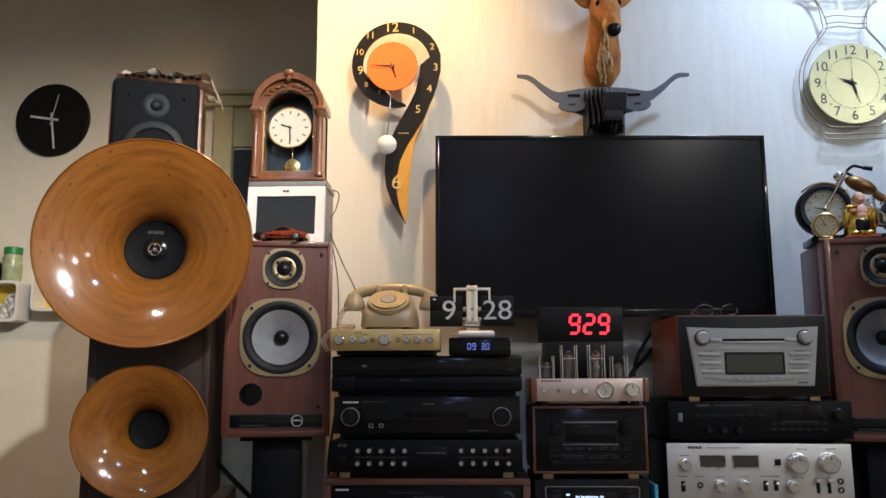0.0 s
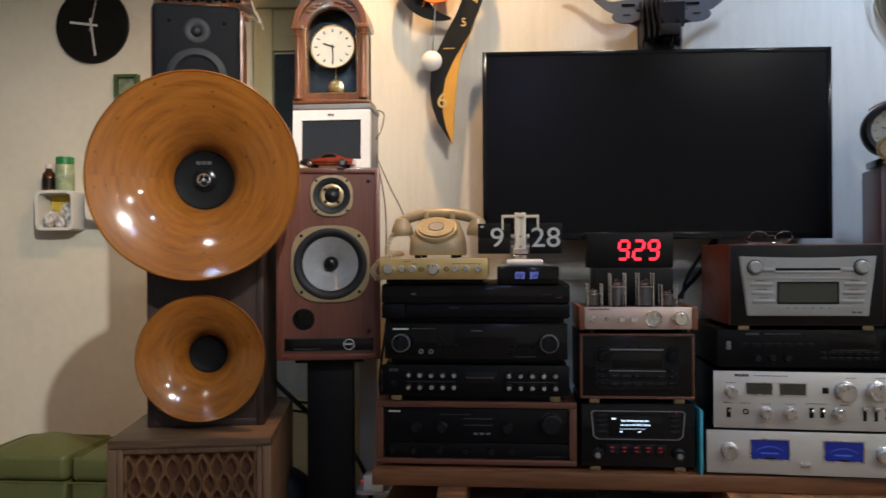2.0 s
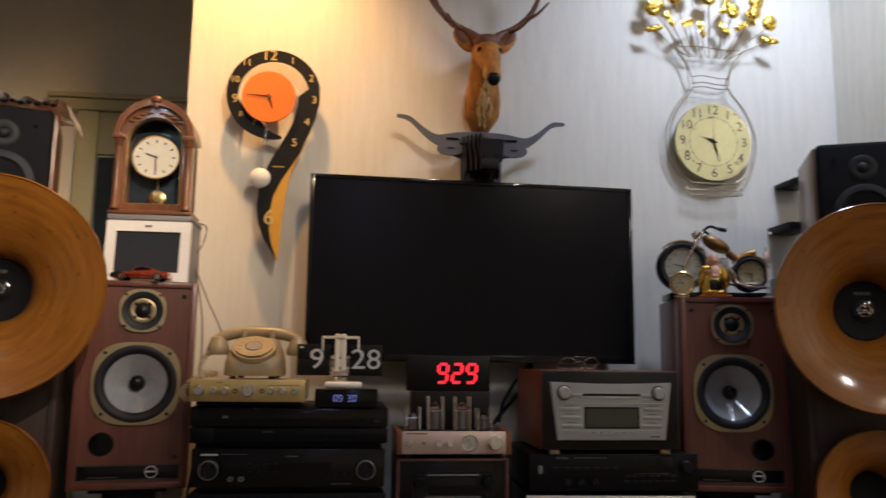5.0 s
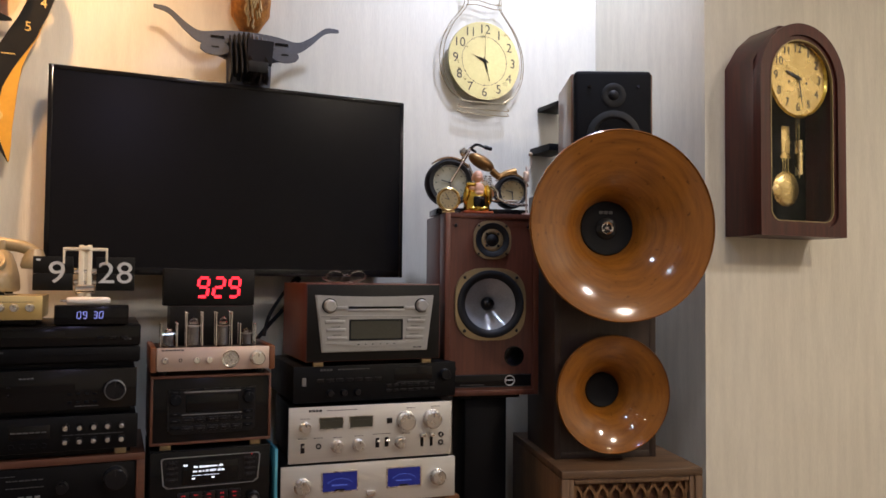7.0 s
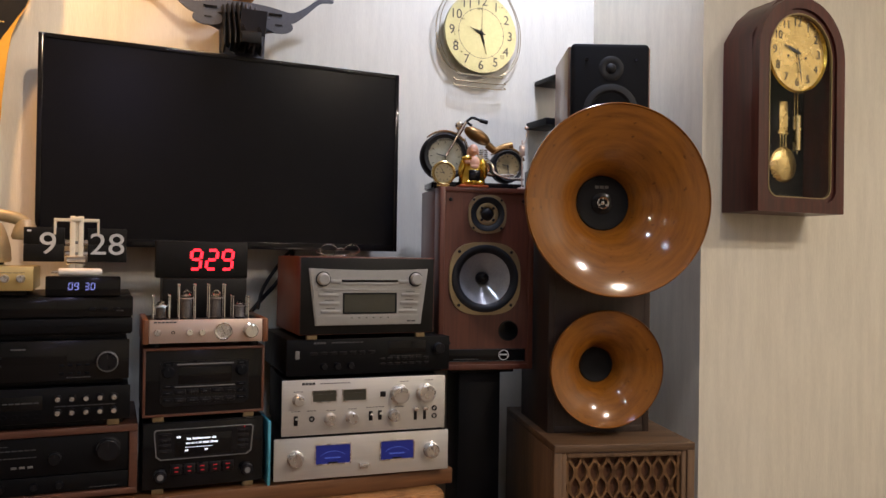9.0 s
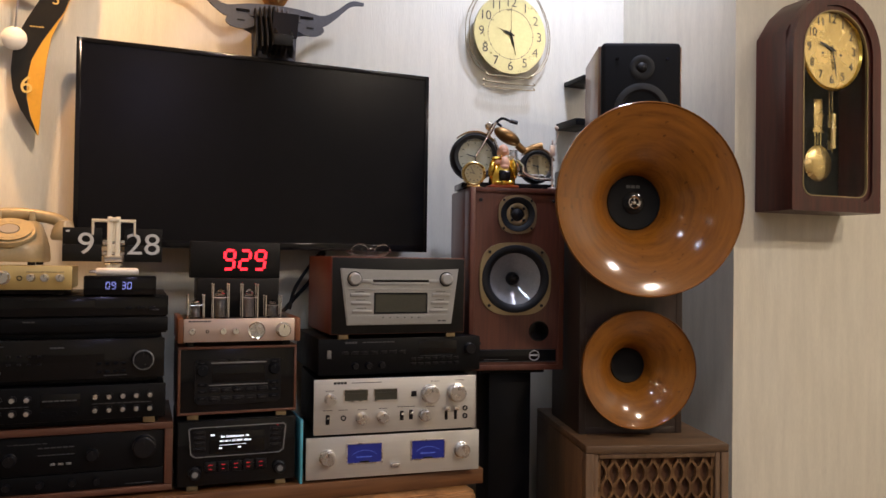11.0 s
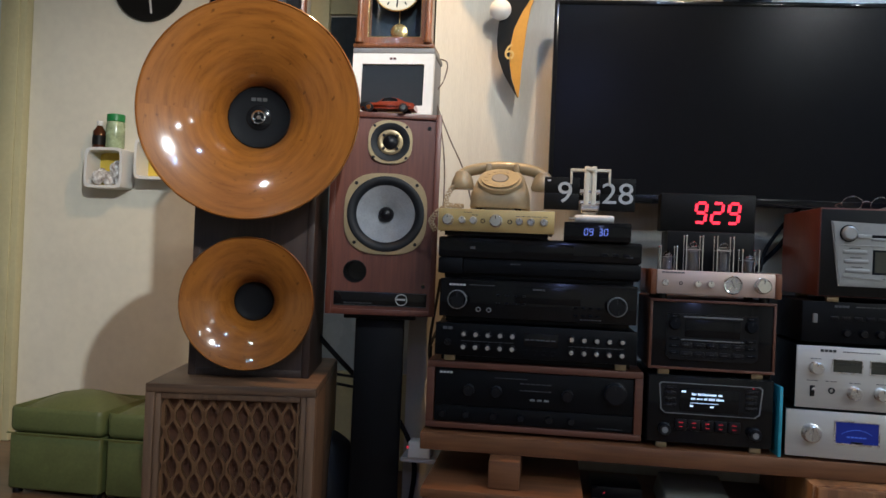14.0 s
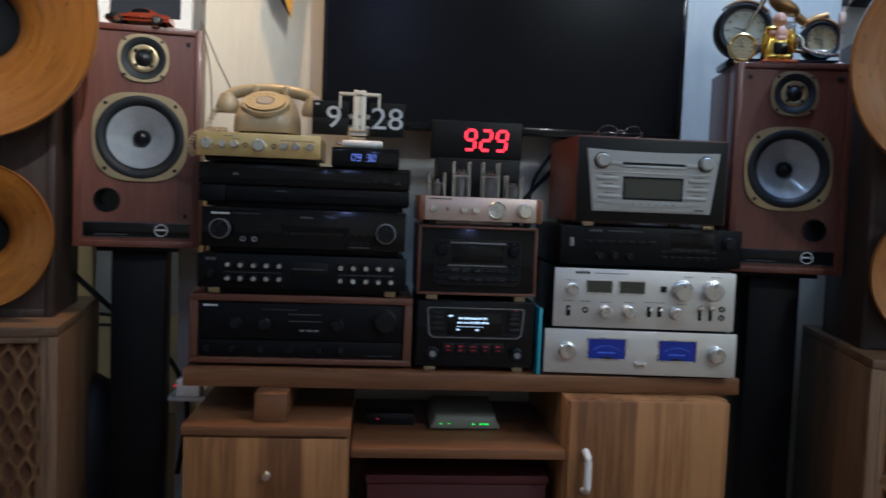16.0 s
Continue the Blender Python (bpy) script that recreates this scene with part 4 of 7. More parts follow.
bars("legend", 0.1, 0.15, 0.021, 0, 0.002, M_PRINTDIM, th, 6)
buttons(th, [-0.09 + 0.02 * i for i in range(4)], (0.05, 0.068), 0.008, 0.004, 0, M_BLACKPL)

# disc changer with a stepped front
th, w = unit("disc_player", -0.113, 0.355, 2.14, 0.913, "black disc player with a stepped front", "disc player")
h = 0.1
feet(th, w, 0.3, 0.012, M_BLACKPL, 0.016)
part("base_pan", bx(-w + 0.014, w - 0.014, 0.018, 0.28, 0.0025, 0.0135, 0.001), M_BLACK, th)
part("chassis", bx(-w + 0.003, w - 0.003, 0.012, 0.31, 0.012, h, 0.002), M_BLACK, th)
part("upper_front", bx(-w, w, -0.004, 0.012, 0.052, h - 0.001, 0.004), M_GLOSSBLK, th)
part("lower_front", merged(bx(-w + 0.06, w, 0.002, 0.012, 0.016, 0.049, 0.002), bx(-w, -w + 0.058, 0.0, 0.012, 0.014, 0.05, 0.002)), M_BLACK, th)
part("disc_tray", bx(-0.06, 0.08, -0.005, -0.003, 0.062, 0.09, 0.001), M_GLOSSBLK, th)
bars("maker_mark", -w + 0.075, -w + 0.09, 0.075, -0.004, 0.006, M_PRINTDIM, th, 1)
bars("legend", -w + 0.17, -w + 0.195, 0.04, 0.002, 0.003, M_PRINTDIM, th, 3)
buttons(th, [0.04 + 0.022 * i for i in range(6)], (0.033,), 0.012, 0.004, 0.002, M_DKGREY)
buttons(th, [0.15, 0.175, 0.2], (0.07,), 0.014, 0.006, -0.004, M_BLACKPL)
bars("legend", w - 0.035, w - 0.018, 0.066, -0.004, 0.003, M_PRINTDIM, th, 2)

# small gold headphone amplifier
th, w = unit("gold_preamplifier", -0.113, 0.155, 2.11, 1.013, "small gold-fronted preamplifier with silver knobs under the telephone", "amplifier")
feet(th, w, 0.2, 0.013, M_BLACKPL, 0.011, 0.03)
part("base_pan", bx(-w + 0.014, w - 0.014, 0.018, 0.2, 0.0025, 0.0135, 0.001), M_BLACK, th)
part("chassis", bx(-w + 0.003, w - 0.003, 0.008, 0.22, 0.013, 0.063, 0.002), M_GOLDPLATE, th)
part("faceplate", bx(-w, w, 0, 0.008, 0.012, 0.064, 0.0015), M_GOLDPLATE, th)
for kx, r in ((-0.111, 0.0125), (-0.078, 0.0085), (-0.052, 0.0085), (0.0, 0.0145), (0.054, 0.0085), (0.08, 0.0085), (0.11, 0.0085)):
    dial_knob(th, r, kx, 0.038, 0, 0.014 if r < 0.01 else 0.018, M_CHROME if r > 0.012 else M_SATIN)
for jx in (-0.03, 0.032):
    part("socket", lathe([(0.0055, 0), (0.0055, -0.002), (0.0035, -0.002), (0.0035, 0.004), (0, 0.004)], 20, at=(jx, 0, 0.037)), M_BLACKPL, th)
bars("legend", -0.075, -0.055, 0.056, 0, 0.0015, M_PRINTDK, th, 3)
bars("legend", -0.055, -0.04, 0.0505, 0, 0.0012, M_PRINTDK, th, 2)
bars("legend", 0.045, 0.12, 0.0505, 0, 0.0012, M_PRINTDK, th, 6)

# rotary telephone
th = thing("rotary_telephone", pose(0.022, 2.15, 1.077) @ Matrix.Diagonal((1.03, 1, 0.93, 1)), "aged beige rotary dial telephone with its receiver on", "telephone")
pb = bmesh.new()
prof = [(0.0, 0.068, 0.0, 0.2), (0.005, 0.07, -0.002, 0.202), (0.036, 0.068, 0.001, 0.2), (0.046, 0.066, 0.008, 0.197), (0.07, 0.06, 0.04, 0.19), (0.092, 0.052, 0.07, 0.178), (0.101, 0.044, 0.08, 0.168)]
rows = []
for z, hw, y0, y1 in prof:
    row = []
    for px, pz in ring_pts(1.0, 40, 0, 0, 5.0):
        row.append(pb.verts.new((px * hw, (y0 + y1) / 2 + pz * (y1 - y0) / 2, z + 0.008)))
    rows.append(row)
for a, b in zip(rows, rows[1:]):
    for i in range(40):
        pb.faces.new((a[i], a[(i + 1) % 40], b[(i + 1) % 40], b[i]))
pb.faces.new(rows[0][::-1])
pb.faces.new(rows[-1])
part("body", pb, M_PHONE, th)
feet(th, 0.065, 0.19, 0.009, M_BLACKPL, 0.008, 0.02)
DIALM = pose(0, 0.034, 0.079, 38, 0, 0) @ Matrix.Scale(1.14, 4)
dl = part("dial", moved(lathe([(0, 0.004), (0.044, 0.004), (0.046, 0.0), (0.046, -0.006)], 48, "z"), DIALM), M_PHONE, th, "dial ring with finger holes")
part("finger_wheel", moved(band(ring_pts(0.0385, 60), ring_pts(0.018, 60), -0.0085, -0.0055), DIALM @ pose(0, 0, 0, -90, 0, 0)), M_TANFACE, dl)
for i in range(10):
    a = radians(60 + 28 * i)
    part("finger_hole", moved(cyl(0.0046, 0.0086, 0.0094, (0.0285 * math.cos(a), 0.0285 * math.sin(a), 0), "z", 18, 0.0002), DIALM), M_PHONE, dl)
part("dial_centre", moved(cyl(0.0165, 0.004, 0.0095, (0, 0, 0), "z", 32), DIALM), M_GREY, dl)
hs = curve_pts([(-0.108, 0.13, 0.095), (-0.075, 0.135, 0.118), (0, 0.138, 0.128), (0.075, 0.135, 0.118), (0.108, 0.13, 0.095)], 6)
rec = part("receiver", merged(tube(hs, 0.0155, 16), lathe([(0, 0.062), (0.026, 0.064), (0.029, 0.072), (0.025, 0.09), (0.016, 0.112), (0, 0.118)], 28, "z", (-0.098, 0.13, 0)),
                              lathe([(0, 0.062), (0.026, 0.064), (0.029, 0.072), (0.025, 0.09), (0.016, 0.112), (0, 0.118)], 28, "z", (0.098, 0.13, 0))), M_PHONE, th, "receiver lying on the cradle")
for cx in (-0.034, 0.034):
    part("cradle", merged(bx(cx - 0.007, cx + 0.007, 0.112, 0.12, 0.098, 0.135, 0.003), bx(cx - 0.007, cx + 0.007, 0.155, 0.163, 0.098, 0.135, 0.003), bx(cx - 0.007, cx + 0.007, 0.112, 0.163, 0.095, 0.108, 0.003)), M_PHONE, th)
coil = []
path = curve_pts([(-0.108, 0.12, 0.07), (-0.122, 0.1, 0.06), (-0.13, 0.08, 0.02), (-0.09, 0.05, 0.012), (-0.125, -0.015, 0.0), (-0.146, -0.045, -0.03), (-0.14, -0.02, -0.055)], 24)
for i, p in enumerate(path):
    a = i * 1.25
    coil.append(p + Vector((0.006 * math.cos(a), 0.003 * math.cos(a), 0.006 * math.sin(a))))
part("coiled_cord", tube(coil, 0.0018, 6), M_PHONE, th, "coiled beige cord")

# flip clock
th = thing("flip_clock", pose(0.235, 2.185, 1.013), "flip clock with two black number leaves on a cream post", "clock")
part("post", merged(bx(-0.014, -0.003, -0.008, 0.012, 0.006, 0.178, 0.002), bx(0.003, 0.014, -0.008, 0.012, 0.006, 0.178, 0.002), bx(-0.004, 0.004, -0.004, 0.008, 0.006, 0.172, 0.001)), M_IVORY, th, "cream enamelled post")
part("crossbar", merged(bx(-0.047, 0.047, -0.006, 0.01, 0.165, 0.172, 0.001), bx(-0.047, -0.042, -0.006, 0.01, 0.135, 0.165, 0.001), bx(0.042, 0.047, -0.006, 0.01, 0.135, 0.165, 0.001), bx(-0.011, 0.011, -0.012, 0.0, 0.166, 0.176, 0.002)), M_IVORY, th)
part("foot", bx(-0.05, 0.05, -0.03, 0.05, 0.0, 0.006, 0.002), M_SATIN, th)
part("axle", merged(*[cyl(0.007, -0.024, 0.024, (0, 0.002, z), "x", 20) for z in (0.092, 0.118)], cyl(0.012, -0.02, 0.02, (0, -0.002, 0.078), "x", 24)), M_CHROME, th)
for nm, cx, txt in (("number_leaf", -0.066, "9"), ("number_leaf", 0.064, "28")):
    lf = part(nm, merged(bx(cx - 0.041, cx + 0.041, -0.002, 0.003, 0.113, 0.151, 0.0008), bx(cx - 0.041, cx + 0.041, -0.002, 0.003, 0.074, 0.1127, 0.0008), bx(cx - 0.036, cx + 0.036, 0.003, 0.026, 0.082, 0.143, 0.003)), M_MATBLK, th)
    writing("numeral", txt, 0.07, cx + (0.007 if len(txt) == 1 else 0.0), -0.0023, 0.1125, M_PRINT, lf, 0.0004, m=pose(cx, 0, 0) @ Matrix.Diagonal((1.1, 1, 1, 1)) @ pose(-cx, 0, 0))
bars("legend", -0.1, -0.09, 0.143, -0.002, 0.004, M_PRINT, th, 1)

# small bar clock with blue figures
th = thing("digital_bar_clock", pose(0.2525, 2.12, 1.013), "small black bar clock with blue-white lit figures", "clock")
part("case", bx(-0.0755, 0.0755, 0, 0.045, 0.0, 0.043, 0.003), M_GLOSSBLK, th)
for ch, dx in (("0", -0.03), ("9", -0.018), ("3", 0.003), ("0", 0.015)):
    part("lit_figure", merged(*seven(ch, 0.0145, dx, -0.0002, 0.014, 0.5, 0.06, 0.1)), M_BLUEGLOW, th, "blue-white lit figure", 0)
th = thing("usb_stick", pose(0.237, 2.135, 1.0562, 0, 0, -2), "white cylindrical stick lying on a small clock", "gadget")
part("barrel", lathe([(0, -0.036), (0.006, -0.036), (0.0085, -0.033), (0.0085, 0.047), (0.006, 0.052), (0, 0.053)], 24, "x", (0, 0, 0.0088)), M_WHITE, th)
part("metal_tip", merged(bx(-0.05, -0.036, -0.004, 0.004, 0.006, 0.0115, 0.0008)), M_CHROME, th)

# car radio in a black box, lit
def car_radio_lit():
    th, w = unit("car_radio_box", 0.38, 0.655, 2.14, 0.552, "black boxed car radio with a lit white display", "radio")
    block_feet(th, w, 0.012)
    z0, z1 = 0.012, 0.166
    part("box", bx(-w, w, 0.004, 0.24, z0, z1, 0.003), M_BLACK, th)
    part("front_board", bx(-w + 0.002, w - 0.002, 0, 0.005, z0 + 0.002, z1 - 0.002, 0.0015), M_GLOSSBLK, th)
    pts = [(-0.108, 0.15), (0.108, 0.15), (0.113, 0.145), (0.108, 0.088), (0.098, 0.08), (-0.098, 0.08), (-0.108, 0.088), (-0.113, 0.145)]
    inn = [(x * 0.978, 0.115 + (z - 0.115) * 0.955) for x, z in pts]
    part("trim_ring", band(pts, inn, -0.004, 0.0), M_GREY, th, "grey trim ring")
    part("fascia", prism([(x * 0.975, 0.115 + (z - 0.115) * 0.95) for x, z in pts], -0.002, 0.001), M_BLACKPL, th)
    part("display", bx(-0.066, 0.062, -0.0035, -0.002, 0.087, 0.138, 0.0005), M_GLOSSBLK, th)
    fine_text("display_text", -0.04, 0.026, 0.1265, -0.0036, 0.0055, M_WHITEGLOW, th, 3)
    fine_text("display_text", -0.042, 0.03, 0.1165, -0.0036, 0.0055, M_WHITEGLOW, th, 4)
    bars("display_line", -0.044, 0.033, 0.1065, -0.0036, 0.0007, M_WHITEGLOW, th, 1)
    bars("display_text", -0.044, -0.036, 0.0995, -0.0036, 0.0035, M_WHITEGLOW, th, 2)
    bars("display_text", 0.0, 0.008, 0.0995, -0.0036, 0.0035, M_WHITEGLOW, th, 2)
    bars("display_text", -0.063, -0.053, 0.131, -0.0036, 0.004, M_WHITEGLOW, th, 2)
    for sx in (-1, 1):
        for z in (0.1, 0.113, 0.126, 0.138):
            part("side_button", bx(sx * 0.088 - 0.013, sx * 0.088 + 0.013, -0.0055, -0.002, z - 0.004, z + 0.004, 0.001), M_BLACKPL, th)
            bars("legend", sx * 0.088 - 0.006, sx * 0.088 + 0.006, z, -0.0056, 0.0012, M_PRINTDIM, th, 2)
        k = dial_knob(th, 0.0145, sx * 0.098, 0.044, 0, 0.016, M_BLACKPL)
        part("lit_cap", cyl(0.007, -0.0168, -0.016, (sx * 0.098, 0, 0.044), seg=20, bev=0.0002), M_GREY, k)
    for i in range(5):
        x = -0.062 + 0.029 * i
        part("preset_key", bx(x - 0.013, x + 0.013, -0.004, 0, 0.044, 0.068, 0.0015), M_BLACKPL, th)
        bars("red_legend", x - 0.005, x + 0.005, 0.061, -0.004, 0.0018, M_REDDIM, th, 3)
        bars("red_legend", x - 0.004, x + 0.004, 0.0515, -0.004, 0.0014, M_REDDIM, th, 3)
    part("red_lamp", sph(0.0018, (0.092, -0.003, 0.1465), seg=8, rings=6), M_REDDIM, th)


car_radio_lit()


def car_radio_dark():
    th, w = unit("car_radio_box", 0.379, 0.654, 2.14, 0.718, "car radio in a wooden box, switched off", "radio")
    block_feet(th, w, 0.013)
    z0, z1 = 0.013, 0.172
    part("box", merged(bx(-w, w, 0.0, 0.24, z0, z0 + 0.006, 0.001), bx(-w, w, 0.0, 0.24, z1 - 0.006, z1, 0.001), bx(-w, -w + 0.006, 0, 0.24, z0 + 0.006, z1 - 0.006, 0.001), bx(w - 0.006, w, 0, 0.24, z0 + 0.006, z1 - 0.006, 0.001)), M_AMPWOOD, th)
    part("front_board", bx(-w + 0.006, w - 0.006, 0.003, 0.2, z0 + 0.006, z1 - 0.006, 0.001), M_GLOSSBLK, th)
    part("fascia", prism([(-0.1, 0.14), (0.1, 0.14), (0.1, 0.045), (0.09, 0.036), (-0.09, 0.036), (-0.1, 0.045)], -0.003, 0.003, 0.002), M_BLACKPL, th)
    part("display", bx(-0.06, 0.06, -0.0042, -0.003, 0.088, 0.128, 0.0005), M_GLOSSBLK, th)
    part("disc_slot", bx(-0.064, 0.064, -0.0045, -0.003, 0.132, 0.1355, 0.0004), M_GREY, th)
    for sx in (-1, 1):
        dial_knob(th, 0.0135, sx * 0.083, 0.117, -0.003, 0.014, M_DKGREY)
        for z in (0.052, 0.068, 0.084, 0.1345):
            part("side_button", bx(sx * 0.083 - 0.011, sx * 0.083 + 0.011, -0.006, -0.003, z - 0.004, z + 0.004, 0.001), M_DKGREY, th)
            bars("legend", sx * 0.083 - 0.005, sx * 0.083 + 0.005, z, -0.0061, 0.0014, M_PRINTDIM, th, 2)
    for i in range(5):
        x = -0.056 + 0.028 * i
        for z in (0.05, 0.07):
            part("key", bx(x - 0.012, x + 0.012, -0.006, -0.003, z - 0.006, z + 0.006, 0.0012), M_BLACKPL, th)
            bars("legend", x - 0.005, x + 0.005, z, -0.0061, 0.0018, M_PRINTDIM, th, 2)
    part("key_bar", bx(-0.068, 0.068, -0.0048, -0.003, 0.0805, 0.083, 0.0004), M_GREY, th)


car_radio_dark()

# valve amplifier
th, w = unit("valve_amplifier", 0.376, 0.66, 2.13, 0.89, "silver-rose valve amplifier with wooden cheeks and four glass valves", "amplifier")
feet(th, w, 0.2, 0.012, M_BLACKPL, 0.011, 0.03)
part("chassis", bx(-w + 0.014, w - 0.014, 0.006, 0.21, 0.012, 0.062, 0.002), M_BLACK, th)
part("faceplate", bx(-w + 0.014, w - 0.014, 0, 0.006, 0.012, 0.066, 0.0015), M_ROSEAL, th, "rose-silver front plate")
for sx in (-1, 1):
    part("wood_cheek", bx(sx * (w - 0.007) - 0.0068, sx * (w - 0.007) + 0.0068, -0.002, 0.21, 0.01, 0.067, 0.003), M_ROSE_SM, th, "cherry wood cheek")
dial_knob(th, 0.017, 0.1, 0.038, 0, 0.02, M_CHROME, "volume_knob")
for kx in (-0.04, -0.012):
    dial_knob(th, 0.008, kx, 0.037, 0, 0.015, M_CHROME)
dial_knob(th, 0.0075, -0.11, 0.037, 0, 0.008, M_SATIN)
part("socket", lathe([(0.004, 0), (0.004, -0.002), (0.0025, -0.002), (0.0025, 0.003), (0, 0.003)], 16, at=(-0.076, 0, 0.037)), M_BLACKPL, th)
mt = part("meter", lathe([(0.0195, 0.001), (0.021, -0.003), (0.0195, -0.005), (0.017, -0.004), (0.017, -0.001), (0, -0.001)], 40, at=(0.037, 0, 0.038)), M_CHROME, th, "round chrome meter")
part("meter_face", cyl(0.0168, -0.0018, -0.001, (0.037, 0, 0.038), seg=36, bev=0.0002), M_SATIN, mt)
part("meter_needle", moved(bx(-0.0004, 0.0004, -0.0024, -0.0019, -0.008, 0.012, 0), pose(0.037, 0, 0.038, 0, -25, 0)), M_PRINTDK, mt, smooth=0)
bars("maker_mark", -w + 0.024, -w + 0.075, 0.0605, 0, 0.0035, M_PRINTDIM, th, 6)
for vx, vh in ((-0.1, 0.044), (-0.043, 0.07), (0.025, 0.07), (0.081, 0.042)):
    r = 0.012 if vh < 0.05 else 0.0135
    v = part("valve", merged(lathe([(r, 0.064), (r, 0.064 + vh * 0.78), (r * 0.7, 0.064 + vh * 0.92), (r * 0.25, 0.064 + vh), (0, 0.064 + vh + 0.003)], 24, "z", (vx, 0.05, 0))), M_GLASS, th, "clear glass valve")
    part("electrodes", merged(cyl(r * 0.62, 0.068, 0.064 + vh * 0.66, (vx, 0.05, 0), "z", 12), cyl(r * 0.75, 0.064 + vh * 0.68, 0.064 + vh * 0.7, (vx, 0.05, 0), "z", 16)), M_GREY, v)
    part("getter", cyl(r * 0.6, 0.064 + vh * 0.78, 0.064 + vh * 0.85, (vx, 0.05, 0), "z", 16), M_CHROME, v)
    part("valve_base", cyl(r * 1.1, 0.06, 0.068, (vx, 0.05, 0), "z", 24), M_BLACKPL, v)
    for sx in (-1, 1):
        for sy in (0.031, 0.069):
            part("guard_rod", merged(cyl(0.0017, 0.06, 0.064 + vh + 0.01, (vx + sx * 0.018, sy, 0), "z", 10), sph(0.003, (vx + sx * 0.018, sy, 0.064 + vh + 0.011), seg=10, rings=8)), M_CHROME, v)
    for sy in (0.031, 0.069):
        part("guard_rail", tube([(vx - 0.018, sy, 0.064 + vh * 0.72), (vx + 0.018, sy, 0.064 + vh * 0.72)], 0.0009, 6), M_CHROME, v)
part("transformer_cover", bx(-0.095, 0.105, 0.1, 0.2, 0.062, 0.159, 0.003), M_MATBLK, th, "black transformer cover")

# red figure clock
th = thing("led_clock", pose(0.5175, 2.25, 1.049), "black box clock with large red figures", "clock")
part("case", bx(-0.11, 0.11, 0, 0.05, 0, 0.091, 0.003), M_MATBLK, th)
for ch, dx in (("9", -0.03), ("2", 0.008), ("9", 0.046)):
    part("lit_figure", merged(*seven(ch, 0.047, dx, -0.0003, 0.0225, 0.5, 0.1, 0.14)), M_REDGLOW, th, "red lit figure", 0)

# aqua glass plate on edge beside the lit radio
th = thing("acrylic_plate", pose(0.664, 2.13, 0.552), "aqua-edged clear acrylic plate standing on edge", "plate")
part("plate", bx(0, 0.007, 0, 0.2, 0, 0.155, 0.001), M_AQUA, th)

# power amplifier with blue meters
TURN_S = -3.7
th, w = unit("power_amplifier", 0.678, 1.126, 2.114, 0.552, "silver power amplifier with two blue meters", "amplifier", TURN_S)
h = 0.109
feet(th, w, 0.3, 0.007, M_BLACKPL, 0.016)
part("chassis", bx(-w + 0.006, w - 0.006, 0.008, 0.3, 0.008, h - 0.003, 0.002), M_BLACK, th)
part("faceplate", bx(-w, w, 0, 0.008, 0.007, h, 0.0015), M_SILVER, th, "brushed silver front plate")
for kx in (-w + 0.052, w - 0.048):
    dial_knob(th, 0.0195, kx, 0.06, 0, 0.02, M_SATIN)
for mx in (-0.079, 0.086):
    mf = part("meter_frame", band([(mx - 0.046, 0.04), (mx + 0.046, 0.04), (mx + 0.046, 0.092), (mx - 0.046, 0.092)], [(mx - 0.043, 0.043), (mx + 0.043, 0.043), (mx + 0.043, 0.089), (mx - 0.043, 0.089)], -0.002, 0.0005), M_SATIN, th)
    part("blue_meter", bx(mx - 0.043, mx + 0.043, -0.0008, 0.0004, 0.043, 0.089, 0), M_METERGLOW, mf, "blue lit meter face", 0)
    arc = [(mx + 0.05 * math.sin(radians(a)), 0.024 + 0.05 * math.cos(radians(a))) for a in range(-38, 39, 4)]
    part("scale_arc", band(arc, [(x, z - 0.0012) for x, z in arc], -0.0014, -0.0009, False), M_METERINK, mf, smooth=0)
    bars("legend", mx - 0.02, mx + 0.02, 0.057, -0.0009, 0.003, M_METERINK, mf, 5)
    part("meter_hub", bx(mx - 0.012, mx + 0.012, -0.0022, -0.0009, 0.043, 0.0475, 0.0008), M_BLACKPL, mf)
part("power_button", bx(-0.012, 0.012, -0.008, 0, 0.026, 0.038, 0.0015), M_SATIN, th)

# silver preamplifier
th, w = unit("control_amplifier", 0.695, 1.116, 2.115, 0.661, "silver control amplifier with large knobs and two meters", "amplifier", TURN_S)
h = 0.142
feet(th, w, 0.28, 0.006, M_BLACKPL, 0.014)
part("chassis", bx(-w + 0.006, w - 0.006, 0.006, 0.29, 0.007, h - 0.003, 0.002), M_BLACK, th)
part("faceplate", bx(-w, w, 0, 0.006, 0.006, h, 0.0012), M_SILVER, th, "brushed silver front plate")
for kx, kz, r in ((0.086, 0.098, 0.0235), (0.156, 0.099, 0.0235), (-0.171, 0.094, 0.0135), (-0.091, 0.044, 0.0145), (-0.037, 0.045, 0.0145), (0.072, 0.045, 0.0145)):
    dial_knob(th, r, kx, kz, 0, 0.022, M_SATIN)
for mx in (-0.106, -0.03):
    mf = part("meter_frame", band([(mx - 0.0315, 0.085), (mx + 0.0315, 0.085), (mx + 0.0315, 0.117), (mx - 0.0315, 0.117)], [(mx - 0.029, 0.0875), (mx + 0.029, 0.0875), (mx + 0.029, 0.1145), (mx - 0.029, 0.1145)], -0.002, 0.0005), M_SATIN, th)
    part("meter_face", bx(mx - 0.029, mx + 0.029, -0.0006, 0.0004, 0.0875, 0.1145, 0), M_LCD, mf, "dull olive meter face", 0)
    bars("legend", mx - 0.022, mx + 0.022, 0.106, -0.0007, 0.0012, M_PRINTDK, mf, 9)
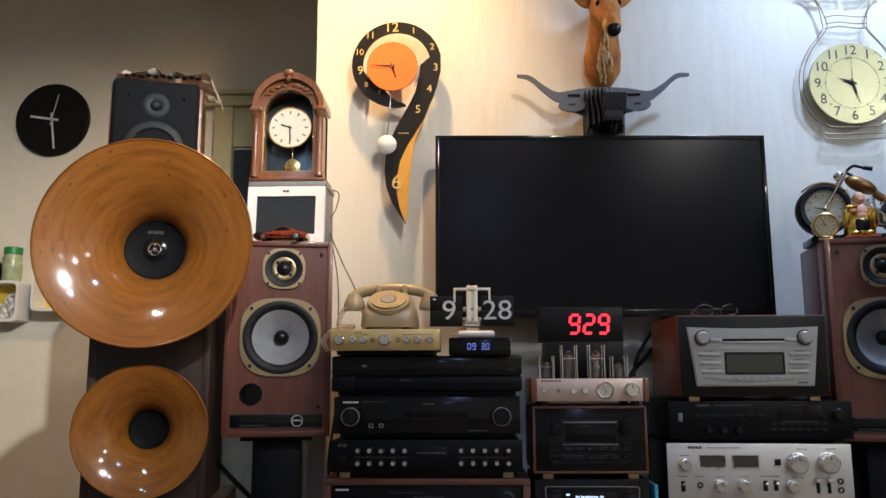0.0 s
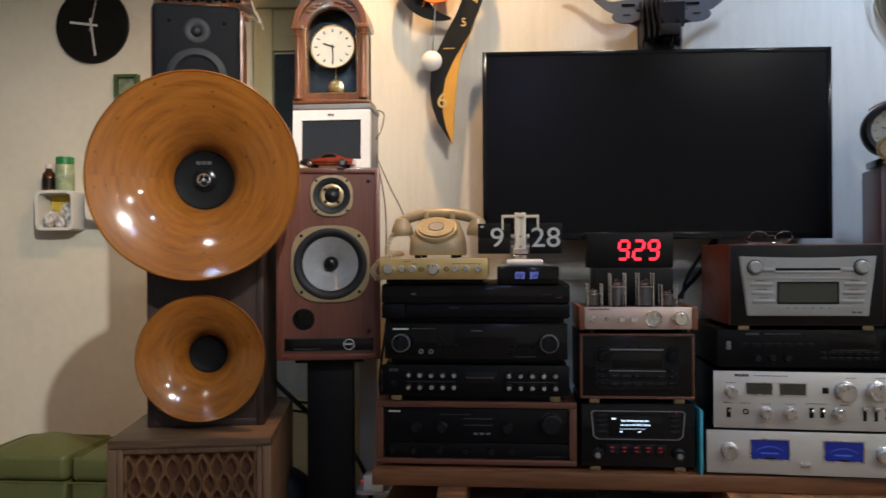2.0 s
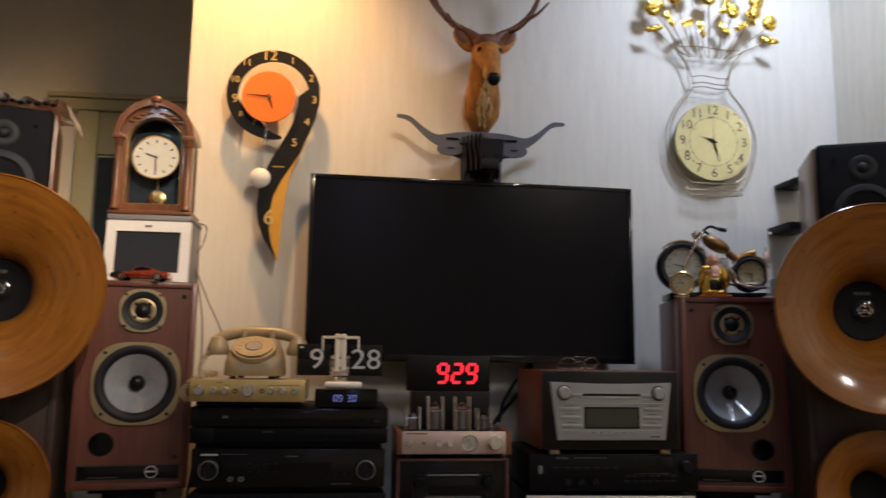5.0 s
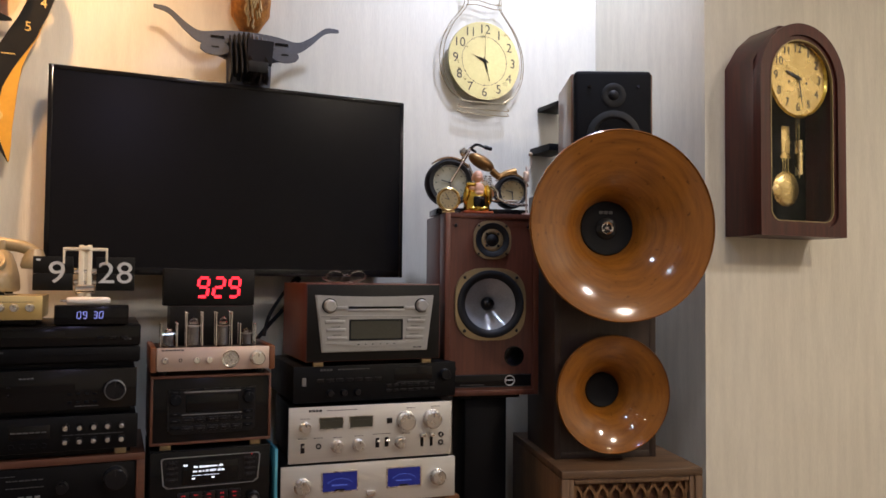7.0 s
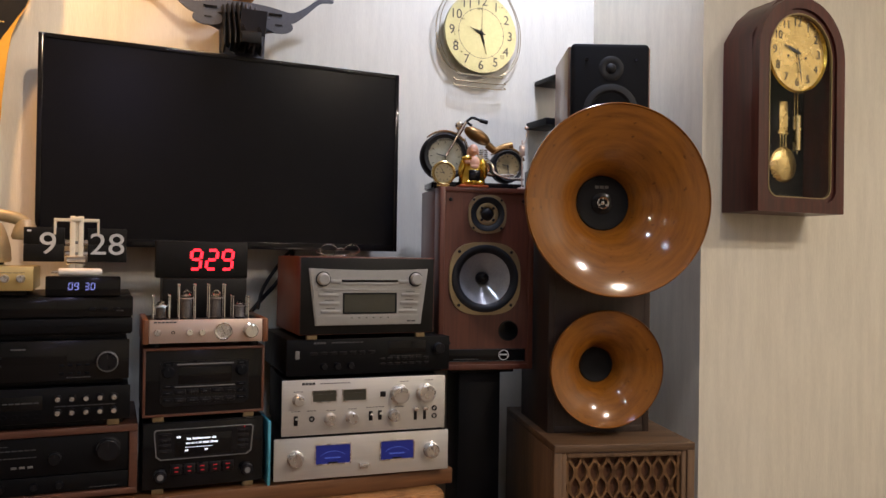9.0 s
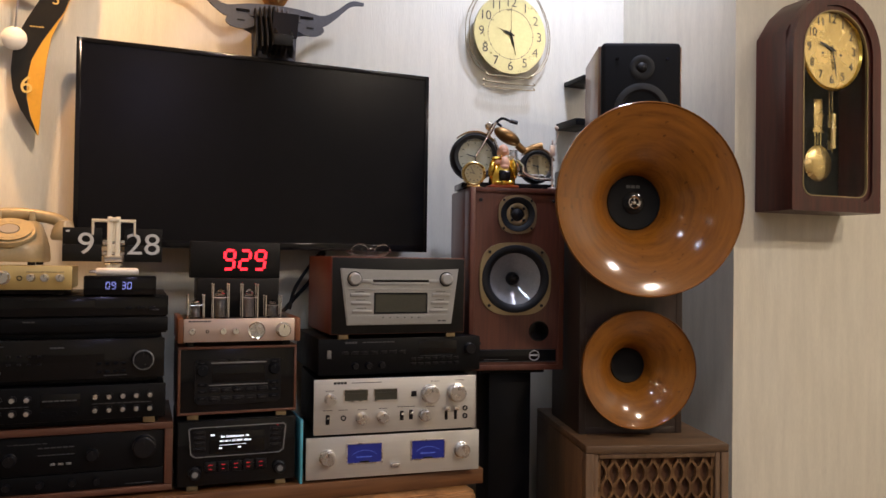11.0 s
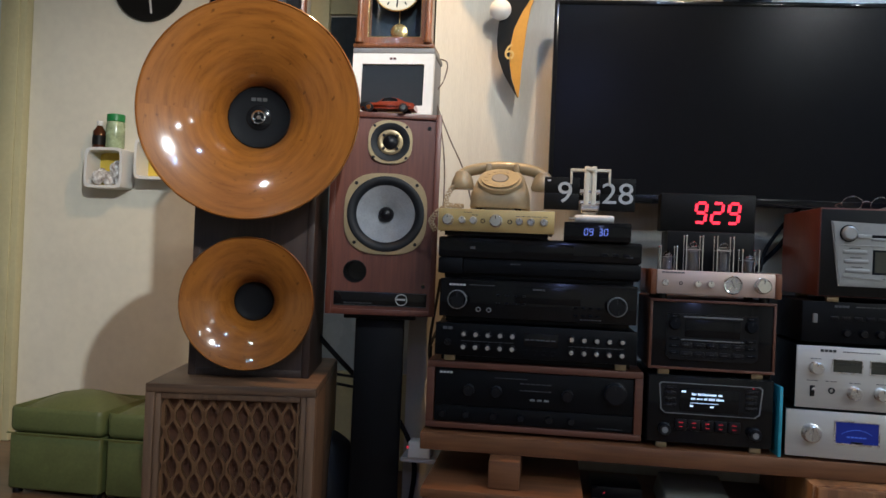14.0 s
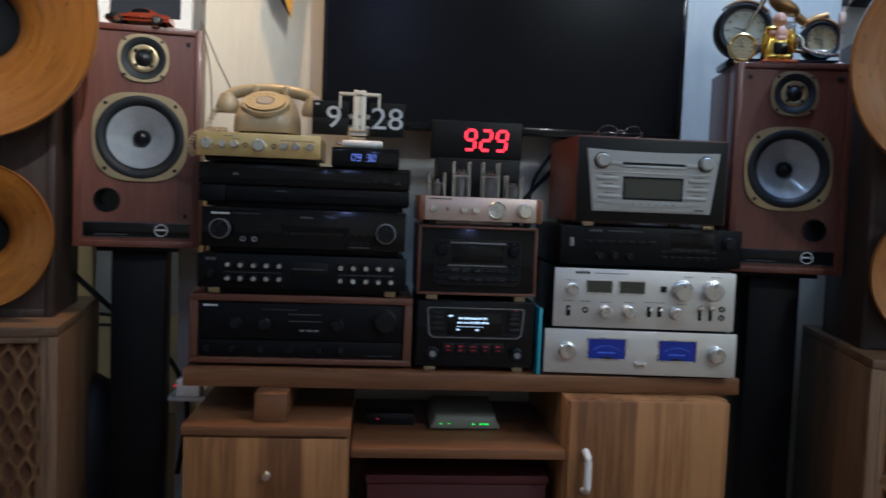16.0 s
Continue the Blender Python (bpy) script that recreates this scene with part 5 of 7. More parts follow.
part("tape_switch", merged(bx(0.036, 0.05, -0.003, 0, 0.093, 0.107, 0.001)), M_BLACKPL, th)
for sx_, sz in ((-0.176, 0.044), (0.012, 0.047), (0.036, 0.048)):
    sw = part("switch_slot", bx(sx_ - 0.005, sx_ + 0.005, -0.001, 0, sz - 0.013, sz + 0.011, 0.0005), M_BLACKPL, th)
    part("lever", merged(tube([(sx_, -0.001, sz), (sx_, -0.014, sz + 0.006)], 0.0032, 10)), M_CHROME, sw)
for sx_ in (0.13, 0.155):
    sw = part("slide_slot", bx(sx_ - 0.004, sx_ + 0.004, -0.001, 0, 0.03, 0.064, 0.0005), M_BLACKPL, th)
    part("lever", bx(sx_ - 0.006, sx_ + 0.006, -0.014, -0.001, 0.055, 0.065, 0.0015), M_CHROME, sw)
for jx, jz in ((-0.137, 0.046), (0.181, 0.058), (0.181, 0.038)):
    part("socket", lathe([(0.0068, 0), (0.0068, -0.0025), (0.004, -0.0025), (0.004, 0.003), (0, 0.003)], 20, at=(jx, 0, jz)), M_BLACKPL, th)
bars("maker_mark", -0.162, -0.128, 0.1325, 0, 0.006, M_PRINTDK, th, 4)
bars("legend", -0.117, -0.04, 0.132, 0, 0.002, M_PRINTDIM, th, 9)
for lx, lz in ((-0.17, 0.114), (-0.089, 0.065), (-0.035, 0.066), (0.012, 0.068), (0.036, 0.068), (0.088, 0.066), (-0.137, 0.066), (0.1, 0.13), (0.166, 0.131), (-0.176, 0.066)):
    bars("legend", lx - 0.012, lx + 0.012, lz, 0, 0.0016, M_PRINTDIM, th, 3)

# black cassette receiver
th, w = unit("tuner", 0.707, 1.143, 2.14, 0.803, "black tuner with small keys, between a radio and a silver amplifier", "tuner")
h = 0.098
feet(th, w, 0.3, 0.008, M_BLACKPL, 0.015)
part("base_pan", bx(-w + 0.014, w - 0.014, 0.018, 0.28, 0.0025, 0.0135, 0.001), M_BLACK, th)
part("chassis", bx(-w + 0.004, w - 0.004, 0.006, 0.31, 0.008, h, 0.002), M_BLACK, th)
part("faceplate", bx(-w, w, 0, 0.006, 0.008, h, 0.002), M_BLACK, th)
part("display_window", bx(0.045, 0.15, -0.001, 0.0005, 0.055, 0.088, 0.0004), M_GLOSSBLK, th)
part("power_key", bx(-w + 0.022, -w + 0.032, -0.004, 0, 0.05, 0.07, 0.001), M_GREY, th)
dial_knob(th, 0.015, w - 0.032, 0.066, 0, 0.014, M_BLACKPL)
for kx in (-0.125, -0.09, -0.055):
    dial_knob(th, 0.0085, kx, 0.03, 0, 0.012, M_BLACKPL)
buttons(th, [-0.15 + 0.025 * i for i in range(7)], (0.062,), 0.018, 0.008, 0, M_BLACKPL)
buttons(th, [0.03 + 0.02 * i for i in range(7)], (0.03, 0.043), 0.014, 0.006, 0, M_BLACKPL)
bars("maker_mark", -0.15, -0.118, 0.088, 0, 0.005, M_PRINTDIM, th, 4)
bars("legend", -0.105, -0.02, 0.088, 0, 0.0025, M_PRINTDIM, th, 8)
bars("legend", 0.05, 0.14, 0.0495, 0, 0.0015, M_PRINTDIM, th, 9)

# wooden box with a silver car radio
th, w = unit("boxed_car_radio", 0.733, 1.091, 2.125, 0.9005, "reddish wooden box with a silver-grey car radio in its front", "radio")
z0, z1 = 0.012, 0.207
block_feet(th, w, 0.012, 0.22)
part("box", merged(bx(-w, w, 0.002, 0.275, z0, z1, 0.002)), M_ROSE, th)
part("front_board", bx(-w + 0.003, w - 0.003, -0.001, 0.004, z0 + 0.002, z1 - 0.003, 0.001), M_MATBLK, th, "black front board")
def trap(f, z):
    return f * (0.1575 - (0.178 - z) * 0.13)
outline = [(-trap(1, 0.178), 0.178)] + [(trap(1, 0.178) * (-1 + 2 * i / 12), 0.178 - 0.004 * math.sin(math.pi * i / 12)) for i in range(1, 12)] + [(trap(1, 0.178), 0.178), (trap(1, 0.036), 0.036), (-trap(1, 0.036), 0.036)]
fa = part("fascia", prism(outline, -0.008, 0.0, 0.003), M_CARGREY, th, "silver-grey fascia")
part("slot_ridge", merged(bx(-0.075, 0.075, -0.0105, -0.008, 0.1375, 0.1425, 0.002), bx(-0.14, 0.14, -0.0095, -0.008, 0.124, 0.1265, 0.001)), M_CARGREY, fa)
part("disc_slot", bx(-0.074, 0.074, -0.0088, -0.0075, 0.1435, 0.1495, 0.0005), M_GLOSSBLK, fa)
for sx in (-1, 1):
    part("load_key", bx(sx * 0.09 - 0.014, sx * 0.09 + 0.014, -0.0115, -0.008, 0.141, 0.15, 0.0015), M_CARGREY, fa)
    kb = part("knob_ring", lathe([(0.0165, -0.008), (0.0165, -0.011), (0.0185, -0.011), (0.0185, -0.008)], 36, at=(sx * 0.122, 0, 0.1515)), M_DKGREY, fa)
    part("knob", lathe([(0, -0.022), (0.012, -0.022), (0.0155, -0.019), (0.016, -0.008)], 36, at=(sx * 0.122, 0, 0.1515)), M_CARGREY, kb)
    for i, z in enumerate((0.112, 0.0915, 0.071)):
        kx = sx * (0.108 - 0.003 * i)
        part("key", bx(kx - 0.025, kx + 0.025, -0.011, -0.008, z - 0.0045, z + 0.0035, 0.0018), M_CARGREY, fa)
        bars("legend", kx - 0.012, kx + 0.012, z + 0.0075, -0.008, 0.0016, M_PRINTDK, fa, 4)
lf = part("display_frame", band([(-0.071, 0.064), (0.071, 0.064), (0.071, 0.117), (-0.071, 0.117)], [(-0.067, 0.068), (0.067, 0.068), (0.067, 0.113), (-0.067, 0.113)], -0.0095, -0.0075), M_DKGREY, fa)
part("display", bx(-0.067, 0.067, -0.0085, -0.0076, 0.068, 0.113, 0), M_LCD, lf, "dull olive display", 0)
low = [(-0.13 + 0.26 * i / 16, 0.058 - 0.009 * math.sin(math.pi * i / 16)) for i in range(17)]
part("lower_lip", band(low, [(x, 0.06) for x, z in low], -0.011, -0.008, False), M_CARGREY, fa)
for i in range(6):
    bars("legend", -0.05 + 0.019 * i, -0.044 + 0.019 * i, 0.0545, -0.011, 0.0018, M_PRINTDK, fa, 1)
bars("maker_mark", 0.1, 0.125, 0.0445, -0.008, 0.004, M_PRINTDIM, fa, 2)

# eyeglasses on the wooden box
th = thing("eyeglasses", pose(0.855, 2.2, 1.1076) @ Matrix.Diagonal((0.92, 0.92, 0.85, 1)), "folded eyeglasses with clear lenses lying on the radio box", "eyeglasses")
for sx in (-1, 1):
    tilt = pose(sx * 0.033, 0, 0.0195, 28, 0, sx * 8)
    part("lens", moved(lathe([(0, -0.0022), (0.012, -0.0016), (0.0225, 0.0004), (0.0225, 0.0016), (0.012, -0.0004), (0, -0.001)], 28), tilt), M_PANE, th, "clear lens")
    part("rim", moved(tube([(0.0235 * math.cos(radians(a)), 0.001, 0.019 * math.sin(radians(a))) for a in range(0, 361, 15)], 0.0008, 6), tilt), M_CHROME, th)
    part("temple", tube(curve_pts([(sx * 0.057, 0.002, 0.022), (sx * 0.062, 0.03, 0.014), (sx * 0.02, 0.05, 0.004), (-sx * 0.045, 0.055, 0.003)], 5), 0.0013, 8), M_CHROME, th)
part("bridge", tube(curve_pts([(-0.011, -0.002, 0.022), (0, -0.005, 0.026), (0.011, -0.002, 0.022)], 4), 0.0012, 8), M_CHROME, th)

# router and small things in the cabinet
th = thing("router", pose(0.51, 2.2, 0.396), "pale grey router with green lights on the open shelf", "router")
rb = bx(-0.085, 0.085, 0, 0.13, 0.002, 0.034, 0.008, 3)
for v in rb.verts:
    v.co.z += 0.022 * max(0, v.co.y) / 0.13 * (v.co.z > 0.015)
    v.co.x *= 1 - 0.12 * (v.co.z > 0.015)
part("case", rb, M_ROUTER, th)
for x in (-0.058, -0.04, 0.02, 0.038, 0.046, 0.054):
    part("green_light", bx(x - 0.0018, x + 0.0018, -0.001, 0.001, 0.016, 0.018, 0), M_GREENGLOW, th, smooth=0)
th = thing("set_top_box", pose(0.33, 2.24, 0.396), "small black box with a red light on the open shelf", "box")
part("case", bx(-0.06, 0.06, 0, 0.12, 0, 0.03, 0.003), M_BLACKPL, th)
part("red_light", sph(0.0022, (-0.03, -0.001, 0.015), seg=8, rings=6), M_REDDIM, th)
th = thing("maroon_box", pose(0.49, 2.13, 0.091), "flat maroon box stored under the open shelf", "box")
part("box", bx(-0.21, 0.21, 0, 0.3, 0, 0.2, 0.004), M_MAROON, th)
part("lid", bx(-0.214, 0.214, -0.004, 0.304, 0.201, 0.222, 0.004), M_MAROON, th)
th = thing("power_adapter", pose(-0.165, 2.3, 0.44), "white power adapter with a red light", "adapter")
part("block", bx(-0.03, 0.03, 0, 0.05, 0, 0.045, 0.006, 3), M_WHITE, th)
part("red_light", sph(0.004, (-0.03, -0.002, 0.03), seg=8, rings=6), M_REDDIM, th)
part("cable", tube(curve_pts([(0.01, 0.02, 0.045), (0.012, 0.03, 0.1), (0.0, 0.06, 0.18), (0.02, 0.1, 0.22)], 6), 0.003, 8), M_WHITE, th)
part("wall_board", bx(-0.05, 0.045, 0.01, 0.15, -0.012, 0.0, 0.002), M_WHITE, th)

# cables
for pts, r, lab in (([(-0.56, 2.33, 0.9), (-0.478, 2.3, 0.78), (-0.345, 2.42, 0.6), (-0.25, 2.46, 0.5), (-0.2, 2.45, 0.38), (-0.22, 2.44, 0.2)], 0.007, "black speaker cable running down behind a stand"),
                    ([(-0.15, 2.46, 0.9), (-0.17, 2.44, 0.7), (-0.14, 2.46, 0.58), (-0.16, 2.45, 0.45)], 0.004, "black cable hanging behind the amplifiers"),
                    ([(-0.135, 2.46, 0.8), (-0.16, 2.4, 0.72), (-0.15, 2.43, 0.64), (-0.13, 2.47, 0.7)], 0.004, "looped black cable behind the amplifiers"),
                    ([(0.68, 2.4, 0.96), (0.7, 2.42, 1.02), (0.76, 2.45, 1.1), (0.8, 2.44, 1.14)], 0.005, "black cable rising to the television"),
                    ([(0.66, 2.4, 0.95), (0.7, 2.43, 0.99), (0.75, 2.46, 1.04), (0.79, 2.46, 1.12)], 0.006, "black cable rising to the television"),
                    ([(-0.185, 2.4, 1.5), (-0.15, 2.41, 1.49), (-0.155, 2.4, 1.44), (-0.175, 2.4, 1.39), (-0.134, 2.4, 1.285), (-0.093, 2.4, 1.2), (-0.06, 2.4, 1.09)], 0.0019, "thin brown cable hanging before the wall"),
                    ([(-0.2, 2.33, 1.44), (-0.185, 2.38, 1.4), (-0.166, 2.4, 1.341), (-0.148, 2.4, 1.25), (-0.142, 2.4, 1.15), (-0.14, 2.36, 1.03)], 0.0019, "thin brown cable from the photo frame"),
                    ([(-0.9, 3.5, 0.47), (-0.75, 3.46, 0.46), (-0.6, 3.5, 0.44)], 0.006, "grey cable along the passage door"),
                    ([(-0.9, 3.48, 0.4), (-0.75, 3.46, 0.42), (-0.6, 3.48, 0.4)], 0.006, "grey cable along the passage door")):
    cb = tagged(new("cable"), lab, "cable", "loose cables")
    part("cord", tube(curve_pts(pts, 8), r, 8), M_CABLE if "brown" in lab else M_RUBBER, cb)
# black bag on the floor behind the stand
th = thing("black_bag", pose(-0.43, 2.42, FLOOR), "black soft bag on the floor behind a speaker stand", "bag")
bb = sph(0.5, (0, 0, 0.5), (0.2, 0.2, 1.0), 24, 16)
for v in bb.verts:
    v.co = Vector((v.co.x * 1.1, v.co.y, max(0.0, v.co.z * 0.42))) * (1 + 0.04 * noise.noise(v.co * 9))
part("body", bb, M_RUBBER, th)

# ---- things on the left monitor ----
th = thing("grey_box", pose(-0.275, 2.3, 1.3135), "plain grey box that carries a mantel clock", "box")
part("box", bx(-0.105, 0.105, 0, 0.14, 0, 0.171, 0.002), M_GREY, th)
part("lid", bx(-0.108, 0.108, -0.003, 0.143, 0.171, 0.186, 0.003), M_GREY, th)

th = thing("mantel_clock", pose(-0.2765, 2.3, 1.5) @ Matrix.Diagonal((0.985, 1, 0.935, 1)), "carved brown wooden mantel clock with an arched top and brass pendulum", "clock")
HW, SP, TOP = 0.098, 0.22, 0.318


def arch(hw, z0, zs, n=20, rise=None):
    """Outline of a round-topped front: feet at z0, arch springing at zs."""
    rise = hw if rise is None else rise
    return [(-hw, z0), (hw, z0)] + [(hw * math.cos(math.pi * i / n), zs + rise * math.sin(math.pi * i / n)) for i in range(n + 1)]


part("case_front", band(arch(HW, 0.012, SP), arch(0.072, 0.03, SP - 0.008), 0.0, 0.03), M_CLKWOOD, th)
part("case_body", prism(arch(HW - 0.004, 0.012, SP, rise=HW - 0.004), 0.072, 0.1), M_CLKWOOD, th)
part("case_side", band(arch(HW - 0.004, 0.012, SP), arch(HW - 0.014, 0.02, SP), 0.03, 0.1), M_CLKWOOD, th)
part("base", merged(bx(-0.108, 0.108, -0.006, 0.11, 0, 0.012, 0.003)), M_CLKWOOD, th)
for sx in (-1, 1):
    c = part("column", lathe([(0.011, 0.013), (0.012, 0.022), (0.009, 0.027), (0.0085, 0.19), (0.01, 0.196), (0.013, 0.2), (0.009, 0.203), (0.0135, 0.212), (0.0135, 0.214)], 18, "z", (sx * 0.092, -0.004, 0)), M_CLKWOOD, th)
    part("capital", bx(sx * 0.092 - 0.016, sx * 0.092 + 0.016, -0.02, 0.06, 0.214, 0.228, 0.003), M_CLKWOOD, c)
hood = [(0.104 * math.cos(math.pi * i / 24), SP + 0.008 + 0.108 * math.sin(math.pi * i / 24)) for i in range(25)]
hoodi = [(0.088 * math.cos(math.pi * i / 24), SP + 0.006 + 0.09 * math.sin(math.pi * i / 24)) for i in range(25)]
part("hood_moulding", band(hood, hoodi, -0.014, 0.1, False), M_CLKWOOD, th)
for a in (40, 52, 64, 76, 104, 116, 128, 140):
    part("carved_leaf", sph(0.0075, (0.079 * math.cos(radians(a)), -0.002, SP + 0.079 * math.sin(radians(a))), (1.5, 0.6, 0.7), 10, 6), M_CLKWOOD, th)
part("carved_rosette", sph(0.014, (0, -0.012, SP + 0.112), (1.1, 0.8, 0.9), 14, 10), M_CLKWOOD, th, "carved leaf ornament")
part("carved_drop", sph(0.009, (0, -0.014, SP + 0.096), (1, 0.7, 1.2), 10, 8), M_CLKWOOD, th)
part("back_panel", prism(arch(0.078, 0.02, SP - 0.008), 0.068, 0.071), M_DARKPANE, th)
dl = part("dial", cyl(0.0605, 0.02, 0.026, (0, 0, 0.172), seg=48), M_IVORY, th, "ivory dial")
part("bezel", lathe([(0.0595, 0.021), (0.063, 0.017), (0.065, 0.02), (0.063, 0.026)], 48, at=(0, 0, 0.172)), M_BRASS, dl)
for i in range(12):
    a = radians(30 * i)
    part("hour_mark", moved(bx(-0.0018, 0.0018, 0.0193, 0.02, 0.043, 0.052, 0), pose(0, 0, 0.172, 0, 30 * i, 0)), M_PRINTDK, dl, smooth=0)
for ang, ln, wd in ((-70, 0.028, 0.0022), (178, 0.045, 0.0018)):
    part("pointer", moved(bx(-wd, wd, 0.0178, 0.0186, -0.006, ln, 0.0003), pose(0, 0, 0.172, 0, ang, 0)), M_PRINTDK, dl)
part("pendulum", merged(lathe([(0, 0.04), (0.018, 0.041), (0.023, 0.044), (0.023, 0.047), (0, 0.048)], 32, at=(0.004, 0, 0.058)), bx(0.0025, 0.0055, 0.044, 0.046, 0.08, 0.16, 0)), M_BRASS, th, "brass pendulum bob")
part("door_trim", band(arch(0.0715, 0.031, SP - 0.008), arch(0.0695, 0.033, SP - 0.008), 0.005, 0.009), M_BRASS, th)

th = thing("digital_photo_frame", pose(-0.268, 2.258, 1.3145, -4, 0, 0) @ Matrix.Diagonal((0.94, 1, 0.975, 1)), "white digital photo frame with a dark screen, leaning on a box", "photo frame")
part("border", band([(-0.112, 0.004), (0.112, 0.004), (0.112, 0.166), (-0.112, 0.166)], [(-0.086, 0.028), (0.086, 0.028), (0.086, 0.138), (-0.086, 0.138)], -0.004, 0.014), M_WHITE, th)
part("back", bx(-0.111, 0.111, 0.006, 0.02, 0.004, 0.165, 0.003), M_WHITE, th)
part("screen", bx(-0.086, 0.086, 0.002, 0.006, 0.028, 0.138, 0), M_FRAMESCR, th, "dark screen", 0)
bars("maker_mark", -0.01, 0.01, 0.152, -0.004, 0.006, M_MAROON, th, 2)

th = thing("model_car", pose(-0.266, 2.215, 1.3135), "small red model coupe on top of a speaker", "model car")
body = [(-0.07, 0.009), (-0.068, 0.017), (-0.055, 0.0215), (-0.022, 0.0235), (-0.008, 0.0335), (0.012, 0.0365), (0.03, 0.033), (0.048, 0.025), (0.067, 0.0225), (0.07, 0.015), (0.069, 0.008)]
part("body", prism(body, -0.028, 0.028, 0.006), M_RED, th)
part("side_window", prism([(-0.014, 0.0245), (-0.005, 0.0325), (0.012, 0.035), (0.026, 0.0315), (0.03, 0.026)], -0.0283, -0.0275), M_GLOSSBLK, th)
part("hood_stripe", prism([(-0.069, 0.0105), (-0.067, 0.0175), (-0.056, 0.0222), (-0.04, 0.0235), (-0.05, 0.012)], -0.0284, -0.0276), M_MATBLK, th)
for wx in (-0.042, 0.044):
    for wy in (-0.026, 0.026):
        t_ = part("tyre", cyl(0.0105, wy - 0.005, wy + 0.005, (wx, 0, 0.0105), seg=24), M_RUBBER, th)
        part("rim", cyl(0.0065, -0.0056 + wy if wy < 0 else wy, wy if wy < 0 else wy + 0.0056, (wx, 0, 0.0105), seg=20), M_CHROME, t_)

# ---- wall above ----


def qx(px):
    return -0.006 + (px - 699) * 0.0018


def qz(py):
    return 1.449 + (394 - py) * 0.00188


th = thing("swirl_clock", pose(0.0164, 2.45, 0.0285) @ Matrix.Diagonal((0.955, 1, 0.95, 1)), "question-mark shaped wall clock with an orange face and pendulum", "wall clock")
C = (-0.002, 1.968)
outer, inner = [], []
for i in range(31):
    a = radians(-78 - 9 * i + 0.0)
    wd = 0.052 if i < 5 else (0.052 - (i - 5) * 0.0035 if i < 10 else 0.034)
    f = min(1.0, 0.12 + i / 5)
    outer.append((C[0] + 0.143 * math.cos(a), C[1] + 0.143 * math.sin(a)))
    r = 0.143 - wd * 1.05 * (f if i < 5 else 1)
    inner.append((C[0] + r * math.cos(a), C[1] + r * math.sin(a)))
tail_o = [(779, 130), (773, 155), (764, 180), (757, 195), (749, 216), (735, 238), (720, 262), (707, 290), (702, 318), (702, 342), (707, 366), (718, 394)]
tail_i = [(743, 120), (741, 140), (735, 165), (726, 185), (714, 206), (703, 226), (693, 246), (683, 280), (681, 306), (684, 332), (694, 358), (717, 394)]
outer += [(qx(a), qz(b)) for a, b in tail_o]
inner += [(qx(a), qz(b)) for a, b in tail_i]
part("black_band", band(outer, inner, -0.004, 0.004, False), M_MATBLK, th, "black lacquered band")
am_o = [(759, 192), (752, 212), (742, 232), (733, 255), (728, 285), (725, 315), (722, 345), (721, 370), (719, 393)]
am_i = [(758, 194), (750, 215), (736, 237), (722, 259), (708, 287), (703, 316), (703, 343), (708, 367), (718, 394)]
part("amber_band", band([(qx(a), qz(b)) for a, b in am_o], [(qx(a), qz(b)) for a, b in am_i], -0.003, 0.003, False), M_AMBER, th, "amber acrylic edge")
fc = part("face", cyl(0.081, -0.026, -0.02, (-0.014, 0, 1.952), seg=64), M_ORANGE, th, "bright orange face")
part("stand_off", cyl(0.02, -0.02, 0.049, (-0.014, 0, 1.952), seg=20), M_MATBLK, th)
for i in range(3):
    part("wall_peg", cyl(0.006, 0.003, 0.0495, ((-0.1, 0.12, 0.0)[i], 0, (1.9, 1.93, 1.6)[i]), seg=12), M_MATBLK, th)
for ang, ln, wd in ((-87, 0.068, 0.0028), (162, 0.042, 0.0034)):
    part("pointer", moved(prism([(-wd, -0.008), (wd, -0.008), (wd * 0.2, ln), (-wd * 0.2, ln)], -0.0285, -0.0275), pose(-0.014, 0, 1.952, 0, ang, 0)), M_MATBLK, fc)
part("pointer_hub", cyl(0.0045, -0.03, -0.026, (-0.014, 0, 1.952), seg=16), M_BRASS, fc)
for txt, a, b, sz in (("12", 692, 52, 0.036), ("11", 654, 66, 0.024), ("10", 635, 96, 0.022), ("9", 637, 129, 0.03), ("8", 648, 154, 0.018), ("7", 671, 168, 0.016), ("1", 731, 59, 0.022), ("2", 764, 88, 0.024),
                      ("3", 770, 125, 0.026), ("4", 759, 163, 0.026), ("5", 739, 199, 0.028), ("6", 702, 325, 0.05)):
    writing("numeral", txt, sz * 1.3, qx(a), -0.0045, qz(b), M_NUMGOLD, th, 0.0006)
bars("maker_mark", qx(705), qx(724), qz(240), -0.004, 0.003, M_NUMGOLD, th, 5)
pn = part("pendulum_rod", moved(bx(-0.0022, 0.0022, -0.012, -0.009, -0.24, 0, 0.0005), pose(-0.014, 0, 1.94, 0, 4, 0)), M_CHROME, th, "thin steel pendulum rod")
part("pendulum_bob", lathe([(0, -0.026), (0.014, -0.024), (0.026, -0.017), (0.031, -0.01), (0.026, -0.003), (0, 0.002)], 36, at=(-0.031, 0, 1.7)), M_WHITE, pn, "pale round pendulum bob")

